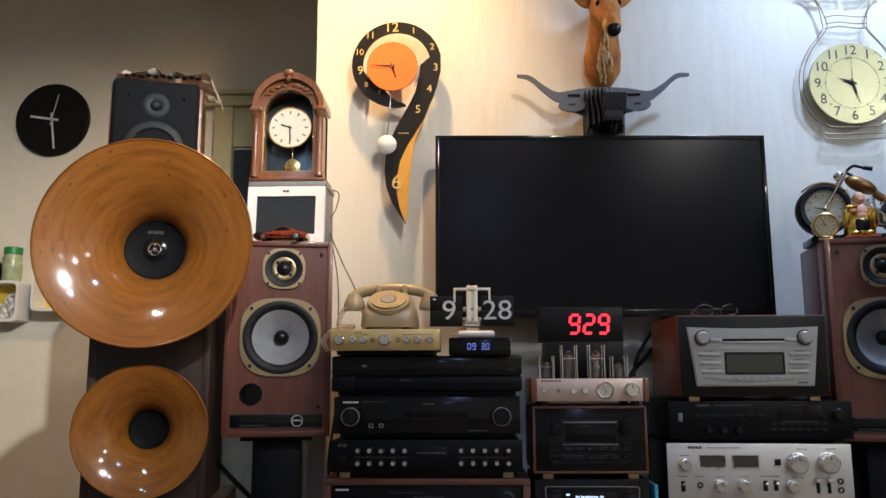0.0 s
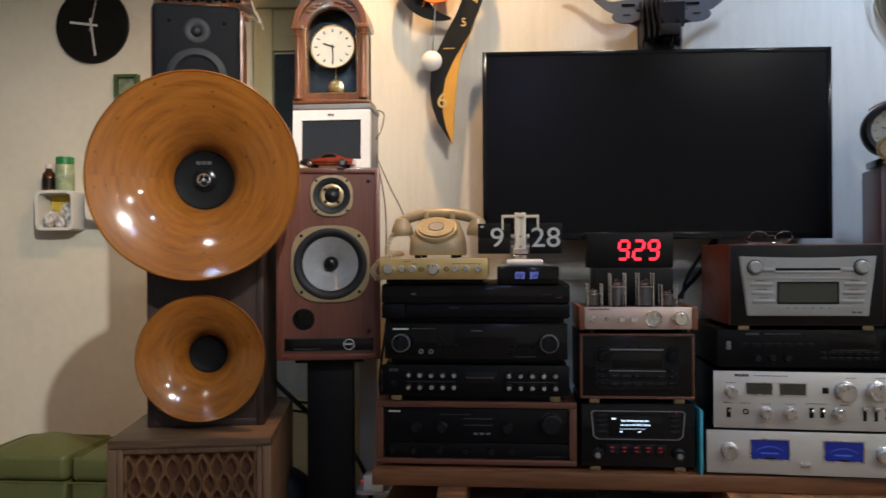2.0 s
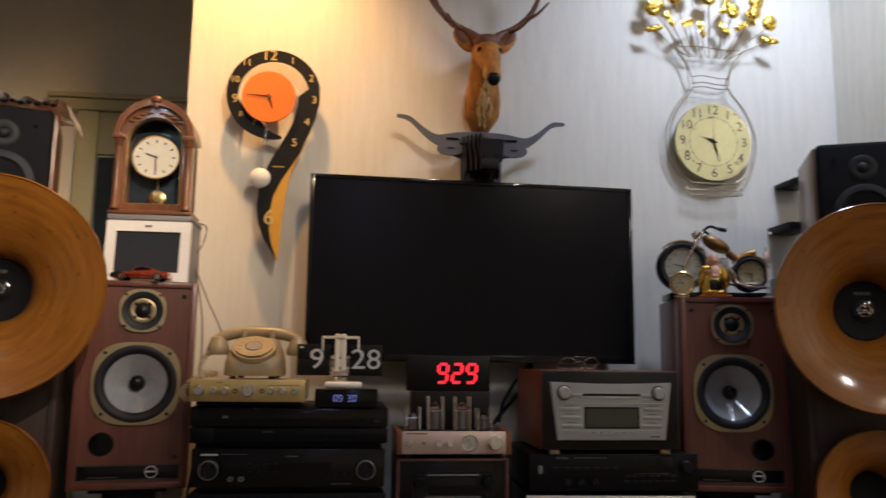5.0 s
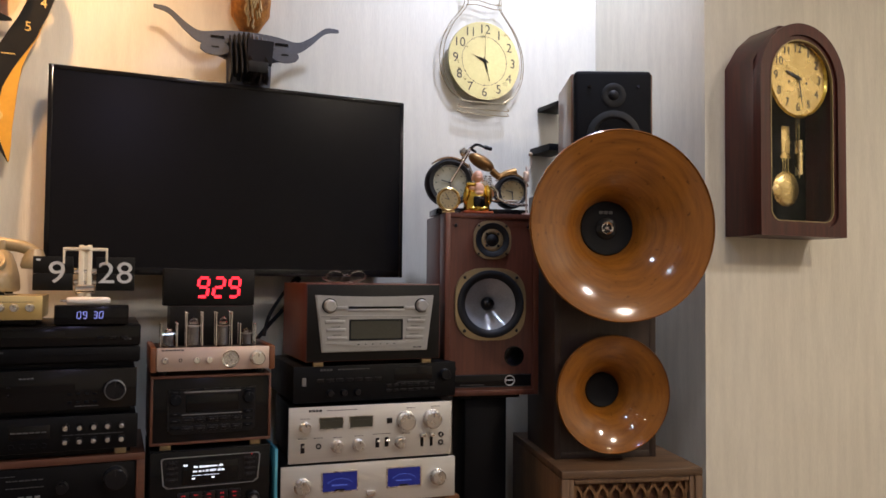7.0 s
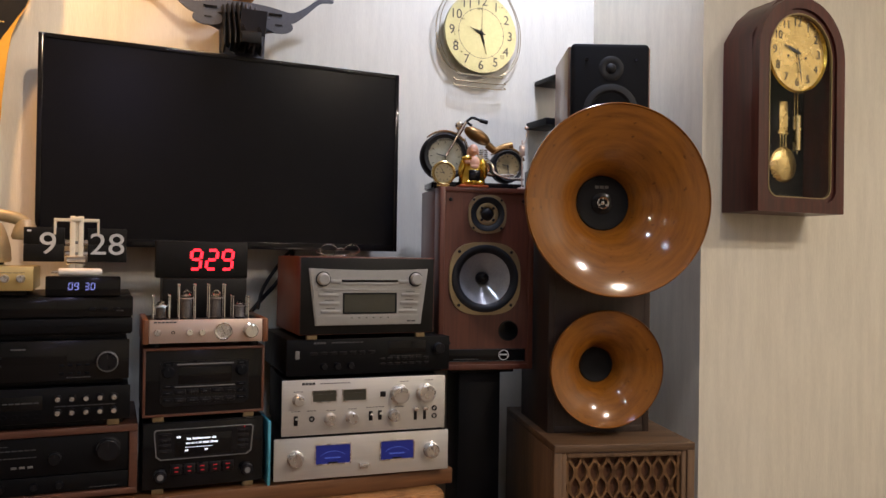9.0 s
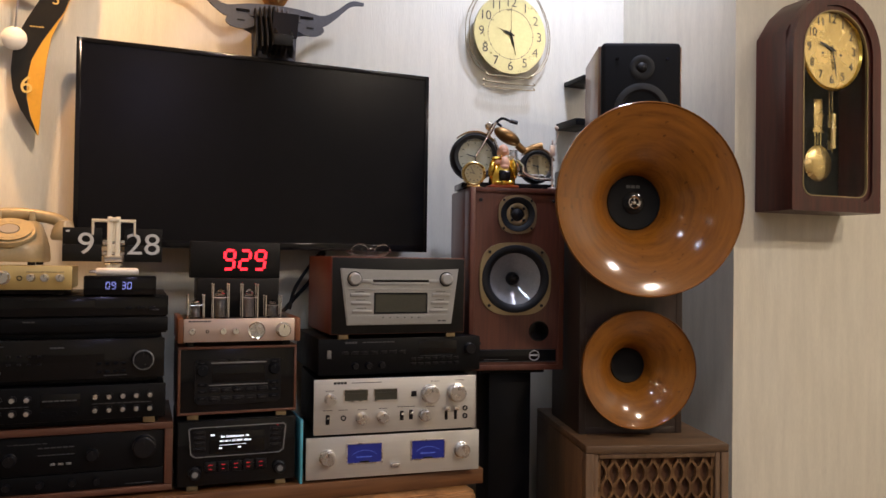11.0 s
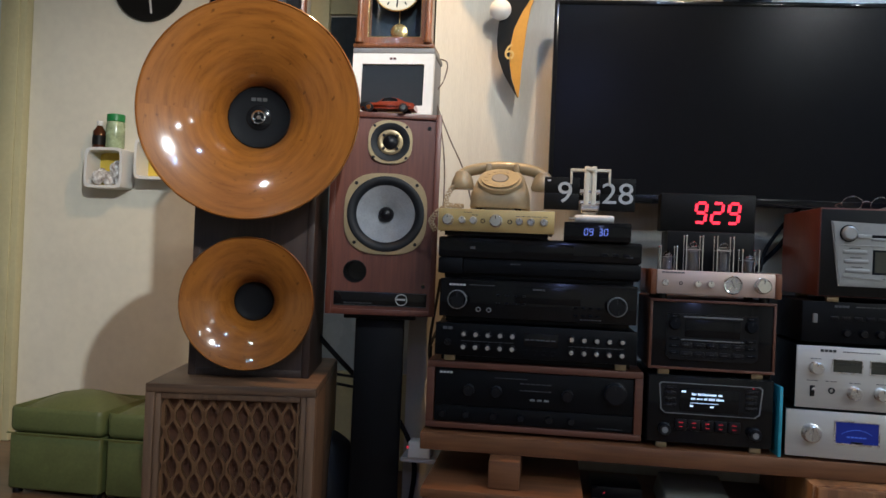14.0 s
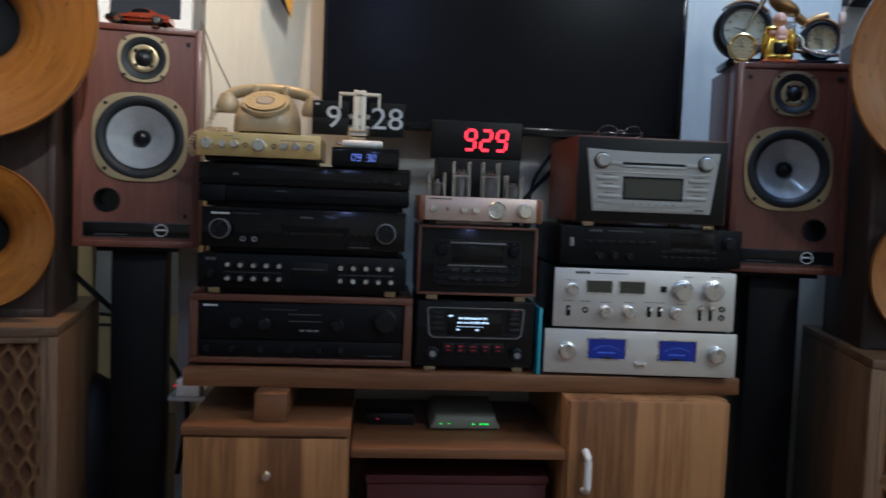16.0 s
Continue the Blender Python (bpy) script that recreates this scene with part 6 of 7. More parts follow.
# longhorn skull cut from grey board
th = thing("longhorn_ornament", pose(0.6305, 2.4, 1.648), "slate-grey slotted board longhorn head above the television", "wall ornament")
hl = curve_pts([(-0.254, 0, 0.197), (-0.215, 0, 0.188), (-0.17, 0, 0.15), (-0.13, 0, 0.128), (-0.07, 0, 0.136), (0, 0, 0.14), (0.07, 0, 0.136), (0.13, 0, 0.128), (0.17, 0, 0.15), (0.215, 0, 0.188), (0.254, 0, 0.193)], 6)
wds = [0.004 + 0.013 * min(1, (0.254 - abs(p.x)) / 0.14) for p in hl]
part("horn_span", band([(p.x, p.z + a) for p, a in zip(hl, wds)], [(p.x, p.z - a) for p, a in zip(hl, wds)], 0.02, 0.027, False), M_SLATE, th)
part("skull_plate", prism([(-0.118, 0.1), (-0.115, 0.135), (-0.06, 0.15), (0.06, 0.15), (0.115, 0.135), (0.12, 0.1), (0.085, 0.085), (0.062, 0.08), (0.06, 0.0), (-0.06, 0.0), (-0.062, 0.075), (-0.085, 0.085)], 0.03, 0.037), M_SLATE, th)
for sx in (-1, 1):
    part("ear_plate", prism([(sx * (0.095 + px), 0.098 + pz) for px, pz in ring_pts(1.0, 24) for px, pz in ((px * 0.04, pz * 0.02),)], 0.005, 0.012), M_SLATE, th)
    part("eye_slot", bx(sx * 0.088 - 0.018, sx * 0.088 + 0.018, 0.0175, 0.0199, 0.129, 0.1355, 0), M_GLOSSBLK, th, smooth=0)
    part("ear_slot", bx(sx * 0.095 - 0.01, sx * 0.095 + 0.01, 0.0035, 0.0049, 0.098, 0.102, 0), M_MATBLK, th, smooth=0)
for i in range(9):
    x = -0.056 + 0.0125 * i
    d = 0.02 + 0.055 * math.sin(math.pi * (i + 1) / 10)
    zt, zb = 0.132 + 0.014 * math.sin(math.pi * (i + 0.5) / 9), 0.0 + 0.012 * (i % 2)
    pb = prism([(0.03, zb + 0.02), (0.03, zt), (0.01 - d * 0.1, zt + 0.004), (-d * 0.5, 0.095), (-d, 0.05), (-d * 1.05, 0.02), (-d * 0.6, zb)], -0.002, 0.002)
    part("slat", moved(pb, pose(x, 0, 0, 0, 0, 90)), M_MATBLK if i < 5 else M_SLATE, th)
part("nose_plate", moved(prism([(-0.034, -0.05), (0.03, -0.05), (0.038, 0.0), (0.046, 0.052), (-0.024, 0.052), (-0.03, 0.0)], -0.002, 0.002), pose(0.014, -0.046, 0.084, -36, 0, 0)), M_DKGREY, th)
for nx in (-0.012, 0.03):
    part("nostril_slot", moved(prism([(-0.006, -0.012), (0.006, -0.012), (0, 0.012)], -0.0035, -0.0021), pose(nx, -0.066, 0.06, -36, 0, 0)), M_GLOSSBLK, th)
part("muzzle", moved(bx(-0.028, 0.024, -0.012, 0.03, -0.014, 0.016, 0.002), pose(0.01, -0.07, 0.034, 0, 0, 0)), M_MATBLK, th, "dark open muzzle")
part("mount", bx(-0.03, 0.03, 0.037, 0.099, 0.02, 0.12, 0.003), M_MATBLK, th)

# deer head ornament, one sculpted mesh
deer = []


def loft(rows_, seg=24, idx=0):
    """Rings (centre, half width, half height, tilt) joined into a closed form."""
    bm = bmesh.new()
    rr = []
    for (cx, cy, cz), hw, hh, tilt in rows_:
        ct, st = math.cos(radians(tilt)), math.sin(radians(tilt))
        rr.append([bm.verts.new((cx + hw * math.cos(2 * math.pi * k / seg), cy - st * hh * math.sin(2 * math.pi * k / seg), cz + ct * hh * math.sin(2 * math.pi * k / seg))) for k in range(seg)])
    for a, b in zip(rr, rr[1:]):
        for k in range(seg):
            bm.faces.new((a[k], a[(k + 1) % seg], b[(k + 1) % seg], b[k]))
    bm.faces.new(rr[0][::-1])
    bm.faces.new(rr[-1])
    bmesh.ops.recalc_face_normals(bm, faces=bm.faces[:])
    return bm, idx


deer.append(loft([((0, 0.095, 0.0), 0.004, 0.006, 90), ((0, 0.075, 0.02), 0.03, 0.035, 80), ((0, 0.06, 0.055), 0.054, 0.05, 80), ((0, 0.05, 0.1), 0.056, 0.055, 80), ((0, 0.035, 0.15), 0.047, 0.05, 75),
                  ((0, 0.01, 0.2), 0.042, 0.048, 70), ((0, -0.01, 0.24), 0.042, 0.046, 60), ((0, -0.01, 0.265), 0.03, 0.03, 60)]))
deer.append(loft([((0, 0.045, 0.25), 0.018, 0.018, 10), ((0, 0.025, 0.248), 0.04, 0.04, 20), ((0, -0.02, 0.232), 0.044, 0.044, 35), ((0, -0.065, 0.195), 0.036, 0.038, 45), ((0, -0.1, 0.155), 0.027, 0.03, 50),
                  ((0, -0.125, 0.118), 0.024, 0.026, 50), ((0, -0.14, 0.096), 0.016, 0.017, 50)]))
deer.append((sph(0.021, (0, -0.138, 0.104), (1.0, 0.75, 1.0), 16, 12), 3))
deer.append((sph(0.017, (0, -0.126, 0.135), (0.75, 0.5, 1.0), 12, 8), 1))
deer.append((sph(0.038, (0, -0.038, 0.25), (1.08, 0.85, 0.72), 16, 10), 2))
deer.append((sph(0.03, (0, -0.121, 0.124), (0.95, 0.75, 0.8), 14, 10), 1))
tuft = random.Random(8)
for k in range(46):
    u = tuft.random()
    wide = 0.02 * math.sin(math.pi * min(1, u * 1.05 + 0.05)) + 0.003
    tx = tuft.uniform(-1, 1) * wide
    tz = 0.022 + 0.125 * u
    ty = 0.024 - 0.36 * (tz - 0.05) if tz > 0.05 else 0.024 + 1.5 * (0.05 - tz)
    deer.append((moved(sph(0.0085, (0, 0, 0), (0.42, 0.35, 1.6), 8, 6), pose(tx, ty - 0.013 + 14 * tx * tx, tz, 8, tuft.uniform(-14, 14), 0)), 1))
for sx in (-1, 1):
    deer.append((sph(0.0085, (sx * 0.03, -0.078, 0.212), (0.9, 0.9, 1), 12, 8), 3))
    deer.append((moved(merged(sph(0.034, (0, 0, 0), (0.62, 0.3, 1.25), 14, 10)), pose(sx * 0.066, 0.005, 0.272, 0, sx * 38, 0)), 0))
    deer.append((moved(merged(sph(0.026, (0, -0.006, 0.008), (0.45, 0.2, 1.1), 12, 8)), pose(sx * 0.07, 0.003, 0.276, 0, sx * 38, 0)), 2))
    main = curve_pts([(sx * 0.022, -0.005, 0.268), (sx * 0.055, 0.005, 0.3), (sx * 0.1, 0.01, 0.328), (sx * 0.145, 0.005, 0.375), (sx * 0.168, -0.01, 0.44), (sx * 0.165, -0.025, 0.53), (sx * 0.14, -0.03, 0.62)], 6)
    n = len(main)
    deer.append((tube(main, 0.01, 10, [0.0125 - 0.0085 * i / n + 0.009 * max(0, 1 - i / 7) + 0.0008 * math.sin(i * 2.3) for i in range(n)]), 2))
    for a, b in (((sx * 0.07, 0.01, 0.31), (sx * 0.125, -0.07, 0.322)), ((sx * 0.12, 0.01, 0.35), (sx * 0.185, -0.05, 0.385)), ((sx * 0.166, 0, 0.45), (sx * 0.21, -0.03, 0.53)), ((sx * 0.165, -0.02, 0.54), (sx * 0.1, -0.06, 0.6))):
        mid = tuple((p + q) / 2 + (0.0, 0.0, -0.01)[k] for k, (p, q) in enumerate(zip(a, b)))
        pts = curve_pts([a, mid, b], 4)
        deer.append((tube(pts, 0.007, 8, [0.0075 - 0.006 * i / len(pts) for i in range(len(pts))]), 2))
dob = part("deer_head_ornament", merged(*deer), [M_FUR, M_CREAMFUR, M_ANTLER, M_GLOSSBLK], smooth=60)
dob.matrix_world = pose(0.637, 2.403, 1.811)
tagged(dob, "tan deer head wall ornament with brown antlers", "wall ornament")

# vase-shaped wall clock of wire, with gold flowers
th = thing("vase_clock", pose(1.377, 2.464, 1.822) @ Matrix.Diagonal((0.9, 0.9, 0.9, 1)), "wire vase wall clock with a pale gold dial and gold flowers", "wall clock")
dl = part("dial", cyl(0.14, -0.004, 0.006, (0, 0, 0), seg=72), M_PALEGOLD, th, "pale gold round dial")
for i in range(1, 13):
    a = radians(90 - 30 * i)
    writing("numeral", str(i), 0.046, 0.113 * math.cos(a), -0.0045, 0.113 * math.sin(a), M_PRINTDK, dl, 0.0003)
part("minute_ring", band(ring_pts(0.0885, 60), ring_pts(0.0872, 60), -0.0046, -0.004), M_PRINTDIM, dl)
for i in range(12):
    part("hour_mark", moved(bx(-0.0012, 0.0012, -0.005, -0.0046, 0.084, 0.09, 0), pose(0, 0, 0, 0, 30 * i, 0)), M_PRINTDK, dl, smooth=0)
for ang, ln, wd in ((-70, 0.05, 0.005), (165, 0.075, 0.0035), (1, 0.1, 0.0007)):
    part("pointer", moved(prism([(-wd * 0.5, -0.014), (wd * 0.5, -0.014), (wd, ln * 0.35), (wd * 0.3, ln * 0.6), (0.0003, ln), (-0.0003, ln), (-wd * 0.3, ln * 0.6), (-wd, ln * 0.35)], -0.0085, -0.0075), pose(0, 0, 0, 0, ang, 0)), M_MATBLK, dl)
part("pointer_hub", cyl(0.006, -0.01, -0.004, (0, 0, 0), seg=16), M_MATBLK, dl)
for off in (0.0, 0.011):
    for sx in (-1, 1):
        pts = curve_pts([(sx * (0.128 + off), 0, 0.345 + off * 0.4), (sx * 0.09, 0, 0.295), (sx * (0.064 + off), 0, 0.225), (sx * (0.068 + off), 0, 0.19), (sx * (0.12 + off), 0, 0.12), (sx * (0.152 + off), 0, 0.04),
                         (sx * (0.15 + off), 0, -0.05), (sx * (0.115 + off), 0, -0.115), (sx * (0.085), 0, -0.14)], 6)
        part("vase_wire", tube([p + Vector((0, 0.006 + off * 0.6, 0)) for p in pts], 0.0016, 6), M_CHAMP, th)
for z, hw in ((0.196, 0.07), (0.212, 0.068), (0.236, 0.07), (0.344, 0.12)):
    part("collar_wire", tube(curve_pts([(-hw, 0.004, z), (-hw * 0.4, -0.002, z + 0.004), (hw * 0.4, -0.002, z - 0.003), (hw, 0.004, z)], 5), 0.0017, 6), M_CHAMP, th)
for z in (-0.148, -0.172, -0.19):
    w_ = 0.085 if z > -0.16 else 0.095
    part("stand_wire", tube(curve_pts([(-w_, 0.004, z + 0.009), (-w_, 0, z), (0, -0.004, z - 0.003), (w_, 0, z), (w_, 0.004, z + 0.009)], 4), 0.0018, 6), M_CHAMP, th)
for px, pz in ((0.06, 0.1), (-0.06, 0.1), (0.1, -0.06), (-0.1, -0.06)):
    part("wall_peg", cyl(0.004, 0.006, 0.039, (px, 0, pz), seg=10), M_CHAMP, th)
frng = random.Random(11)


def gold_flower(fx, fy, fz, r):
    petals = [sph(r * 0.35, (fx, fy - r * 0.2, fz), (1, 1, 1), 10, 6)]
    for ring_n, rr, sc in ((5, 0.36, 0.42), (7, 0.68, 0.5)):
        for k in range(ring_n):
            a = 2 * math.pi * (k + 0.5 * (ring_n > 5)) / ring_n
            petals.append(moved(sph(r * sc, (0, 0, 0), (1.0, 0.35, 0.8), 8, 6), pose(fx + r * rr * math.cos(a), fy - r * 0.25 * (1 - rr), fz + r * rr * math.sin(a), 30 * math.sin(a), -math.degrees(a) + 90, 30 * math.cos(a))))
    return merged(*petals)


for fx, fz, r in ((-0.215, 0.47, 0.029), (-0.19, 0.545, 0.027), (-0.13, 0.525, 0.027), (-0.075, 0.555, 0.028), (-0.005, 0.525, 0.028), (0.0, 0.585, 0.026), (0.08, 0.475, 0.026), (0.1, 0.57, 0.026), (0.175, 0.52, 0.028), (0.225, 0.445, 0.028), (0.16, 0.475, 0.024)):
    fy = frng.uniform(-0.035, -0.01)
    part("stem", tube(curve_pts([(fx * 0.35, 0.005, 0.31), (fx * 0.55, 0, 0.36), (fx, fy, fz - 0.01)], 5), 0.0016, 6), M_CHAMP, th)
    part("gold_flower", gold_flower(fx, fy, fz, r), M_GOLD, th, "shiny gold flower")
for fx, fz, tilt in ((-0.215, 0.395, -5), (-0.15, 0.44, 60), (-0.09, 0.42, -25), (-0.03, 0.41, 75), (0.05, 0.415, 55), (0.11, 0.42, -30), (0.145, 0.455, 65), (0.215, 0.375, 15), (-0.2, 0.5, 40), (0.06, 0.5, -60)):
    fy = frng.uniform(-0.03, -0.005)
    part("stem", tube(curve_pts([(fx * 0.35, 0.005, 0.31), (fx * 0.6, 0, 0.34), (fx, fy, fz)], 5), 0.0014, 6), M_CHAMP, th)
    blades = [sph(0.034, (0, 0, 0), (1.0, 0.12, 0.3), 14, 8)] + [moved(sph(0.012, (0, 0, 0), (1.2, 0.25, 0.4), 8, 6), pose(-0.022 + 0.011 * k, -0.004, 0.005 * (-1) ** k, 0, 35 * (-1) ** k, 0)) for k in range(5)]
    part("gold_leaf", moved(merged(*blades), pose(fx, fy, fz, 0, tilt, frng.uniform(-20, 20))), M_GOLD, th, "shiny gold leaf")

# ---- things on the right monitor ----
MR = MON_R @ pose(0, 0, MON_H)
th = thing("motorcycle_clock", MR, "bronze motorcycle ornament with clocks in both wheels", "clock")
part("base", merged(bx(-0.145, 0.12, 0.05, 0.17, 0, 0.018, 0.003)), M_GLOSSBLK, th)
for cx, cz, r in ((-0.103, 0.093, 0.068), (0.083, 0.072, 0.048)):
    ty = part("tyre", lathe([(r * 0.72, 0.085), (r * 0.9, 0.08), (r, 0.09), (r * 1.0, 0.12), (r * 0.9, 0.13), (r * 0.72, 0.125), (r * 0.72, 0.085)], 48, at=(cx, 0, cz)), M_RUBBER, th)
    fcx = part("clock_face", cyl(r * 0.73, 0.09, 0.12, (cx, 0, cz), seg=40), M_TANFACE if r < 0.05 else M_GREYFACE, ty)
    part("bezel", lathe([(r * 0.7, 0.089), (r * 0.74, 0.083), (r * 0.77, 0.086), (r * 0.74, 0.09)], 40, at=(cx, 0, cz)), M_SATIN, ty)
    for i in range(12):
        part("hour_mark", moved(bx(-0.001, 0.001, 0.0888, 0.0898, r * 0.54, r * 0.63, 0), pose(cx, 0, cz, 0, 30 * i, 0)), M_PRINTDK, fcx, smooth=0)
    for ang, ln in ((-75, 0.38), (172, 0.52)):
        part("pointer", moved(bx(-0.0012, 0.0012, 0.0875, 0.0885, -0.004, r * ln, 0), pose(cx, 0, cz, 0, ang, 0)), M_PRINTDK, fcx, smooth=0)
part("frame", merged(tube(curve_pts([(-0.085, 0.105, 0.1), (-0.055, 0.105, 0.165), (-0.04, 0.105, 0.195)], 5), 0.004, 10), tube([(-0.045, 0.105, 0.15), (-0.01, 0.105, 0.07), (0.04, 0.105, 0.06), (0.083, 0.105, 0.072)], 0.004, 10),
                     tube(curve_pts([(0.04, 0.105, 0.11), (0.075, 0.105, 0.115), (0.083, 0.105, 0.075)], 4), 0.003, 8)), M_CHROME, th)
part("engine", merged(bx(-0.025, 0.025, 0.09, 0.122, 0.05, 0.085, 0.006), cyl(0.012, 0.085, 0.127, (0.0, 0, 0.09), seg=20), tube(curve_pts([(-0.02, 0.088, 0.06), (0.03, 0.086, 0.045), (0.1, 0.086, 0.045)], 4), 0.006, 10)), M_CHROME, th)
part("fuel_tank", moved(sph(0.032, (0, 0, 0), (1.35, 0.6, 0.62), 20, 14), pose(-0.005, 0.105, 0.158, 0, 28, 0)), M_BRONZE, th, "bronze fuel tank")
part("seat", merged(tube(curve_pts([(0.025, 0.105, 0.135), (0.05, 0.105, 0.118), (0.075, 0.105, 0.128), (0.1, 0.105, 0.135)], 5), 0.011, 12)), M_BRONZE, th, "bronze seat")
part("front_fender", band([(-0.103 + 0.075 * math.cos(radians(a)), 0.093 + 0.075 * math.sin(radians(a))) for a in range(40, 131, 9)], [(-0.103 + 0.071 * math.cos(radians(a)), 0.093 + 0.071 * math.sin(radians(a))) for a in range(40, 131, 9)], 0.088, 0.122, False), M_BRONZE, th)
part("rear_fender", band([(0.083 + 0.056 * math.cos(radians(a)), 0.072 + 0.056 * math.sin(radians(a))) for a in range(20, 141, 10)], [(0.083 + 0.052 * math.cos(radians(a)), 0.072 + 0.052 * math.sin(radians(a))) for a in range(20, 141, 10)], 0.09, 0.12, False), M_BRONZE, th)
part("handlebar", merged(tube(curve_pts([(-0.01, 0.06, 0.195), (-0.03, 0.07, 0.203), (-0.04, 0.105, 0.195), (-0.03, 0.14, 0.203), (-0.01, 0.15, 0.195)], 5), 0.004, 10), tube([(-0.01, 0.06, 0.195), (0.012, 0.058, 0.19)], 0.006, 10)), M_BLACKPL, th)
part("engine", merged(*[cyl(0.0165 - 0.0006 * k, 0.078 + 0.006 * k, 0.0815 + 0.006 * k, (0.012, 0.1, 0), "z", 20) for k in range(7)], cyl(0.02, 0.08, 0.12, (0.008, 0, 0.064), "y", 24), cyl(0.0125, 0.076, 0.08, (0.008, 0, 0.064), "y", 20)), M_CHROME, th, "silver engine with fins")
part("exhaust_pipe", tube(curve_pts([(0.02, 0.084, 0.088), (0.035, 0.078, 0.07), (0.04, 0.076, 0.05), (0.075, 0.074, 0.036), (0.125, 0.074, 0.034)], 6), 0.005, 10), M_CHROME, th)
for fy in (0.08, 0.13):
    part("fork_tube", tube([(-0.103, fy, 0.093), (-0.045, fy, 0.192)], 0.0035, 10), M_CHROME, th)
part("headlamp", sph(0.014, (-0.058, 0.105, 0.185), (1, 1, 1), 16, 10), M_CHROME, th)

bud = [(bx(-0.041, 0.041, -0.027, 0.025, 0, 0.006, 0.002), 3)]
robe = lathe([(0, 0.006), (0.034, 0.006), (0.037, 0.014), (0.035, 0.03), (0.034, 0.05), (0.029, 0.072), (0.017, 0.086), (0, 0.089)], 28, "z")
for v in robe.verts:
    fold = 1 + 0.05 * math.sin(9 * math.atan2(v.co.y, v.co.x))
    v.co.x, v.co.y = v.co.x * fold, v.co.y * 0.72 * fold
bud.append((robe, 0))
bud.append((sph(0.0165, (0.001, -0.0155, 0.068), (1.0, 0.7, 1.1), 18, 12), 1))
bud.append((sph(0.0085, (0.001, -0.022, 0.057), (1.5, 0.7, 0.9), 14, 10), 1))
bud.append((bx(-0.016, 0.016, -0.031, -0.018, 0.018, 0.047, 0.004), 2))
bud.append((sph(0.0148, (0.0, -0.008, 0.1035), (1.0, 1.0, 1.12), 20, 14), 1))
bud.append((sph(0.006, (0.0, -0.021, 0.099), (1.2, 0.5, 0.7), 12, 8), 1))
bud.append((sph(0.011, (-0.023, -0.026, 0.078), (1.4, 0.8, 0.6), 14, 8), 0))
bud.append((sph(0.007, (-0.021, -0.027, 0.069), (1.2, 0.9, 0.9), 12, 8), 1))
for sx in (-1, 1):
    bud.append((moved(sph(0.0125, (0, 0, 0), (0.8, 0.95, 2.3), 16, 12), pose(sx * 0.031, -0.008, 0.053, 6, sx * -9, 0)), 0))
    bud.append((sph(0.0045, (sx * 0.0145, -0.006, 0.097), (0.6, 0.8, 2.0), 10, 8), 1))
    bud.append((sph(0.009, (sx * 0.016, -0.024, 0.013), (1.5, 0.8, 0.7), 12, 8), 0))
bob = part("seated_figurine", merged(*bud), [M_GOLD, M_SKIN, M_GLOSSBLK, M_FIGBASE], smooth=60)
bob.matrix_world = MR @ pose(-0.04, 0.026, 0.0008)
tagged(bob, "small gold and pink seated laughing figurine on a speaker", "figurine")
th = thing("table_clock", MR @ pose(-0.122, 0.022, 0), "small round brass table clock on a speaker", "clock")
part("case", lathe([(0, -0.002), (0.026, -0.002), (0.03, -0.006), (0.033, -0.004), (0.034, 0.006), (0.03, 0.014), (0, 0.016)], 40, at=(0, 0, 0.038)), M_BRASS, th)
part("dial", cyl(0.026, -0.0035, -0.002, (0, 0, 0.038), seg=36, bev=0.0003), M_TANFACE, th)
for i in range(12):
    part("hour_mark", moved(bx(-0.0009, 0.0009, -0.0042, -0.0035, 0.018, 0.022, 0), pose(0, 0, 0.038, 0, 30 * i, 0)), M_PRINTDK, th, smooth=0)
for ang, ln in ((-80, 0.012), (-30, 0.017)):
    part("pointer", moved(bx(-0.0008, 0.0008, -0.005, -0.0043, -0.002, ln, 0), pose(0, 0, 0.038, 0, ang, 0)), M_PRINTDK, th, smooth=0)
part("foot", merged(bx(-0.018, 0.018, 0, 0.012, 0, 0.008, 0.002)), M_BRASS, th)
th = thing("street_lamp_ornament", MR @ pose(0.105, 0.025, 0), "thin rose-gold lamp post ornament on a speaker", "ornament")
part("post", merged(cyl(0.012, 0, 0.006, (0, 0, 0), "z", 20), cyl(0.0022, 0.006, 0.14, (0, 0, 0), "z", 10), bx(-0.008, 0.008, -0.004, 0.004, 0.095, 0.125, 0.002), tube(curve_pts([(0, 0, 0.125), (0.012, 0, 0.14), (0.016, 0, 0.16), (0.012, 0, 0.172)], 4), 0.0016, 8), sph(0.006, (0.012, 0, 0.175), seg=10, rings=8)), M_ROSEAL, th)

# black brackets on the wall beside the right small speaker
for z, xb in ((1.535, 1.585), (1.682, 1.614)):
    th = thing("wall_bracket", pose(xb, 2.37, z), "small black wall bracket", "bracket", "wall brackets")
    part("plate", bx(-0.02, 0.06, 0, 0.129, 0, 0.022 if z < 1.6 else 0.015, 0.002), M_BLACK, th)

# ---- regulator clock on the forward wall ----
th = thing("regulator_clock", pose(2.0575, 1.955, 1.248) @ Matrix.Diagonal((0.933, 0.96, 0.957, 1)), "dark mahogany arched pendulum wall clock with a brass dial", "wall clock")
W2, ZS, ZT = 0.171, 0.452, 0.622


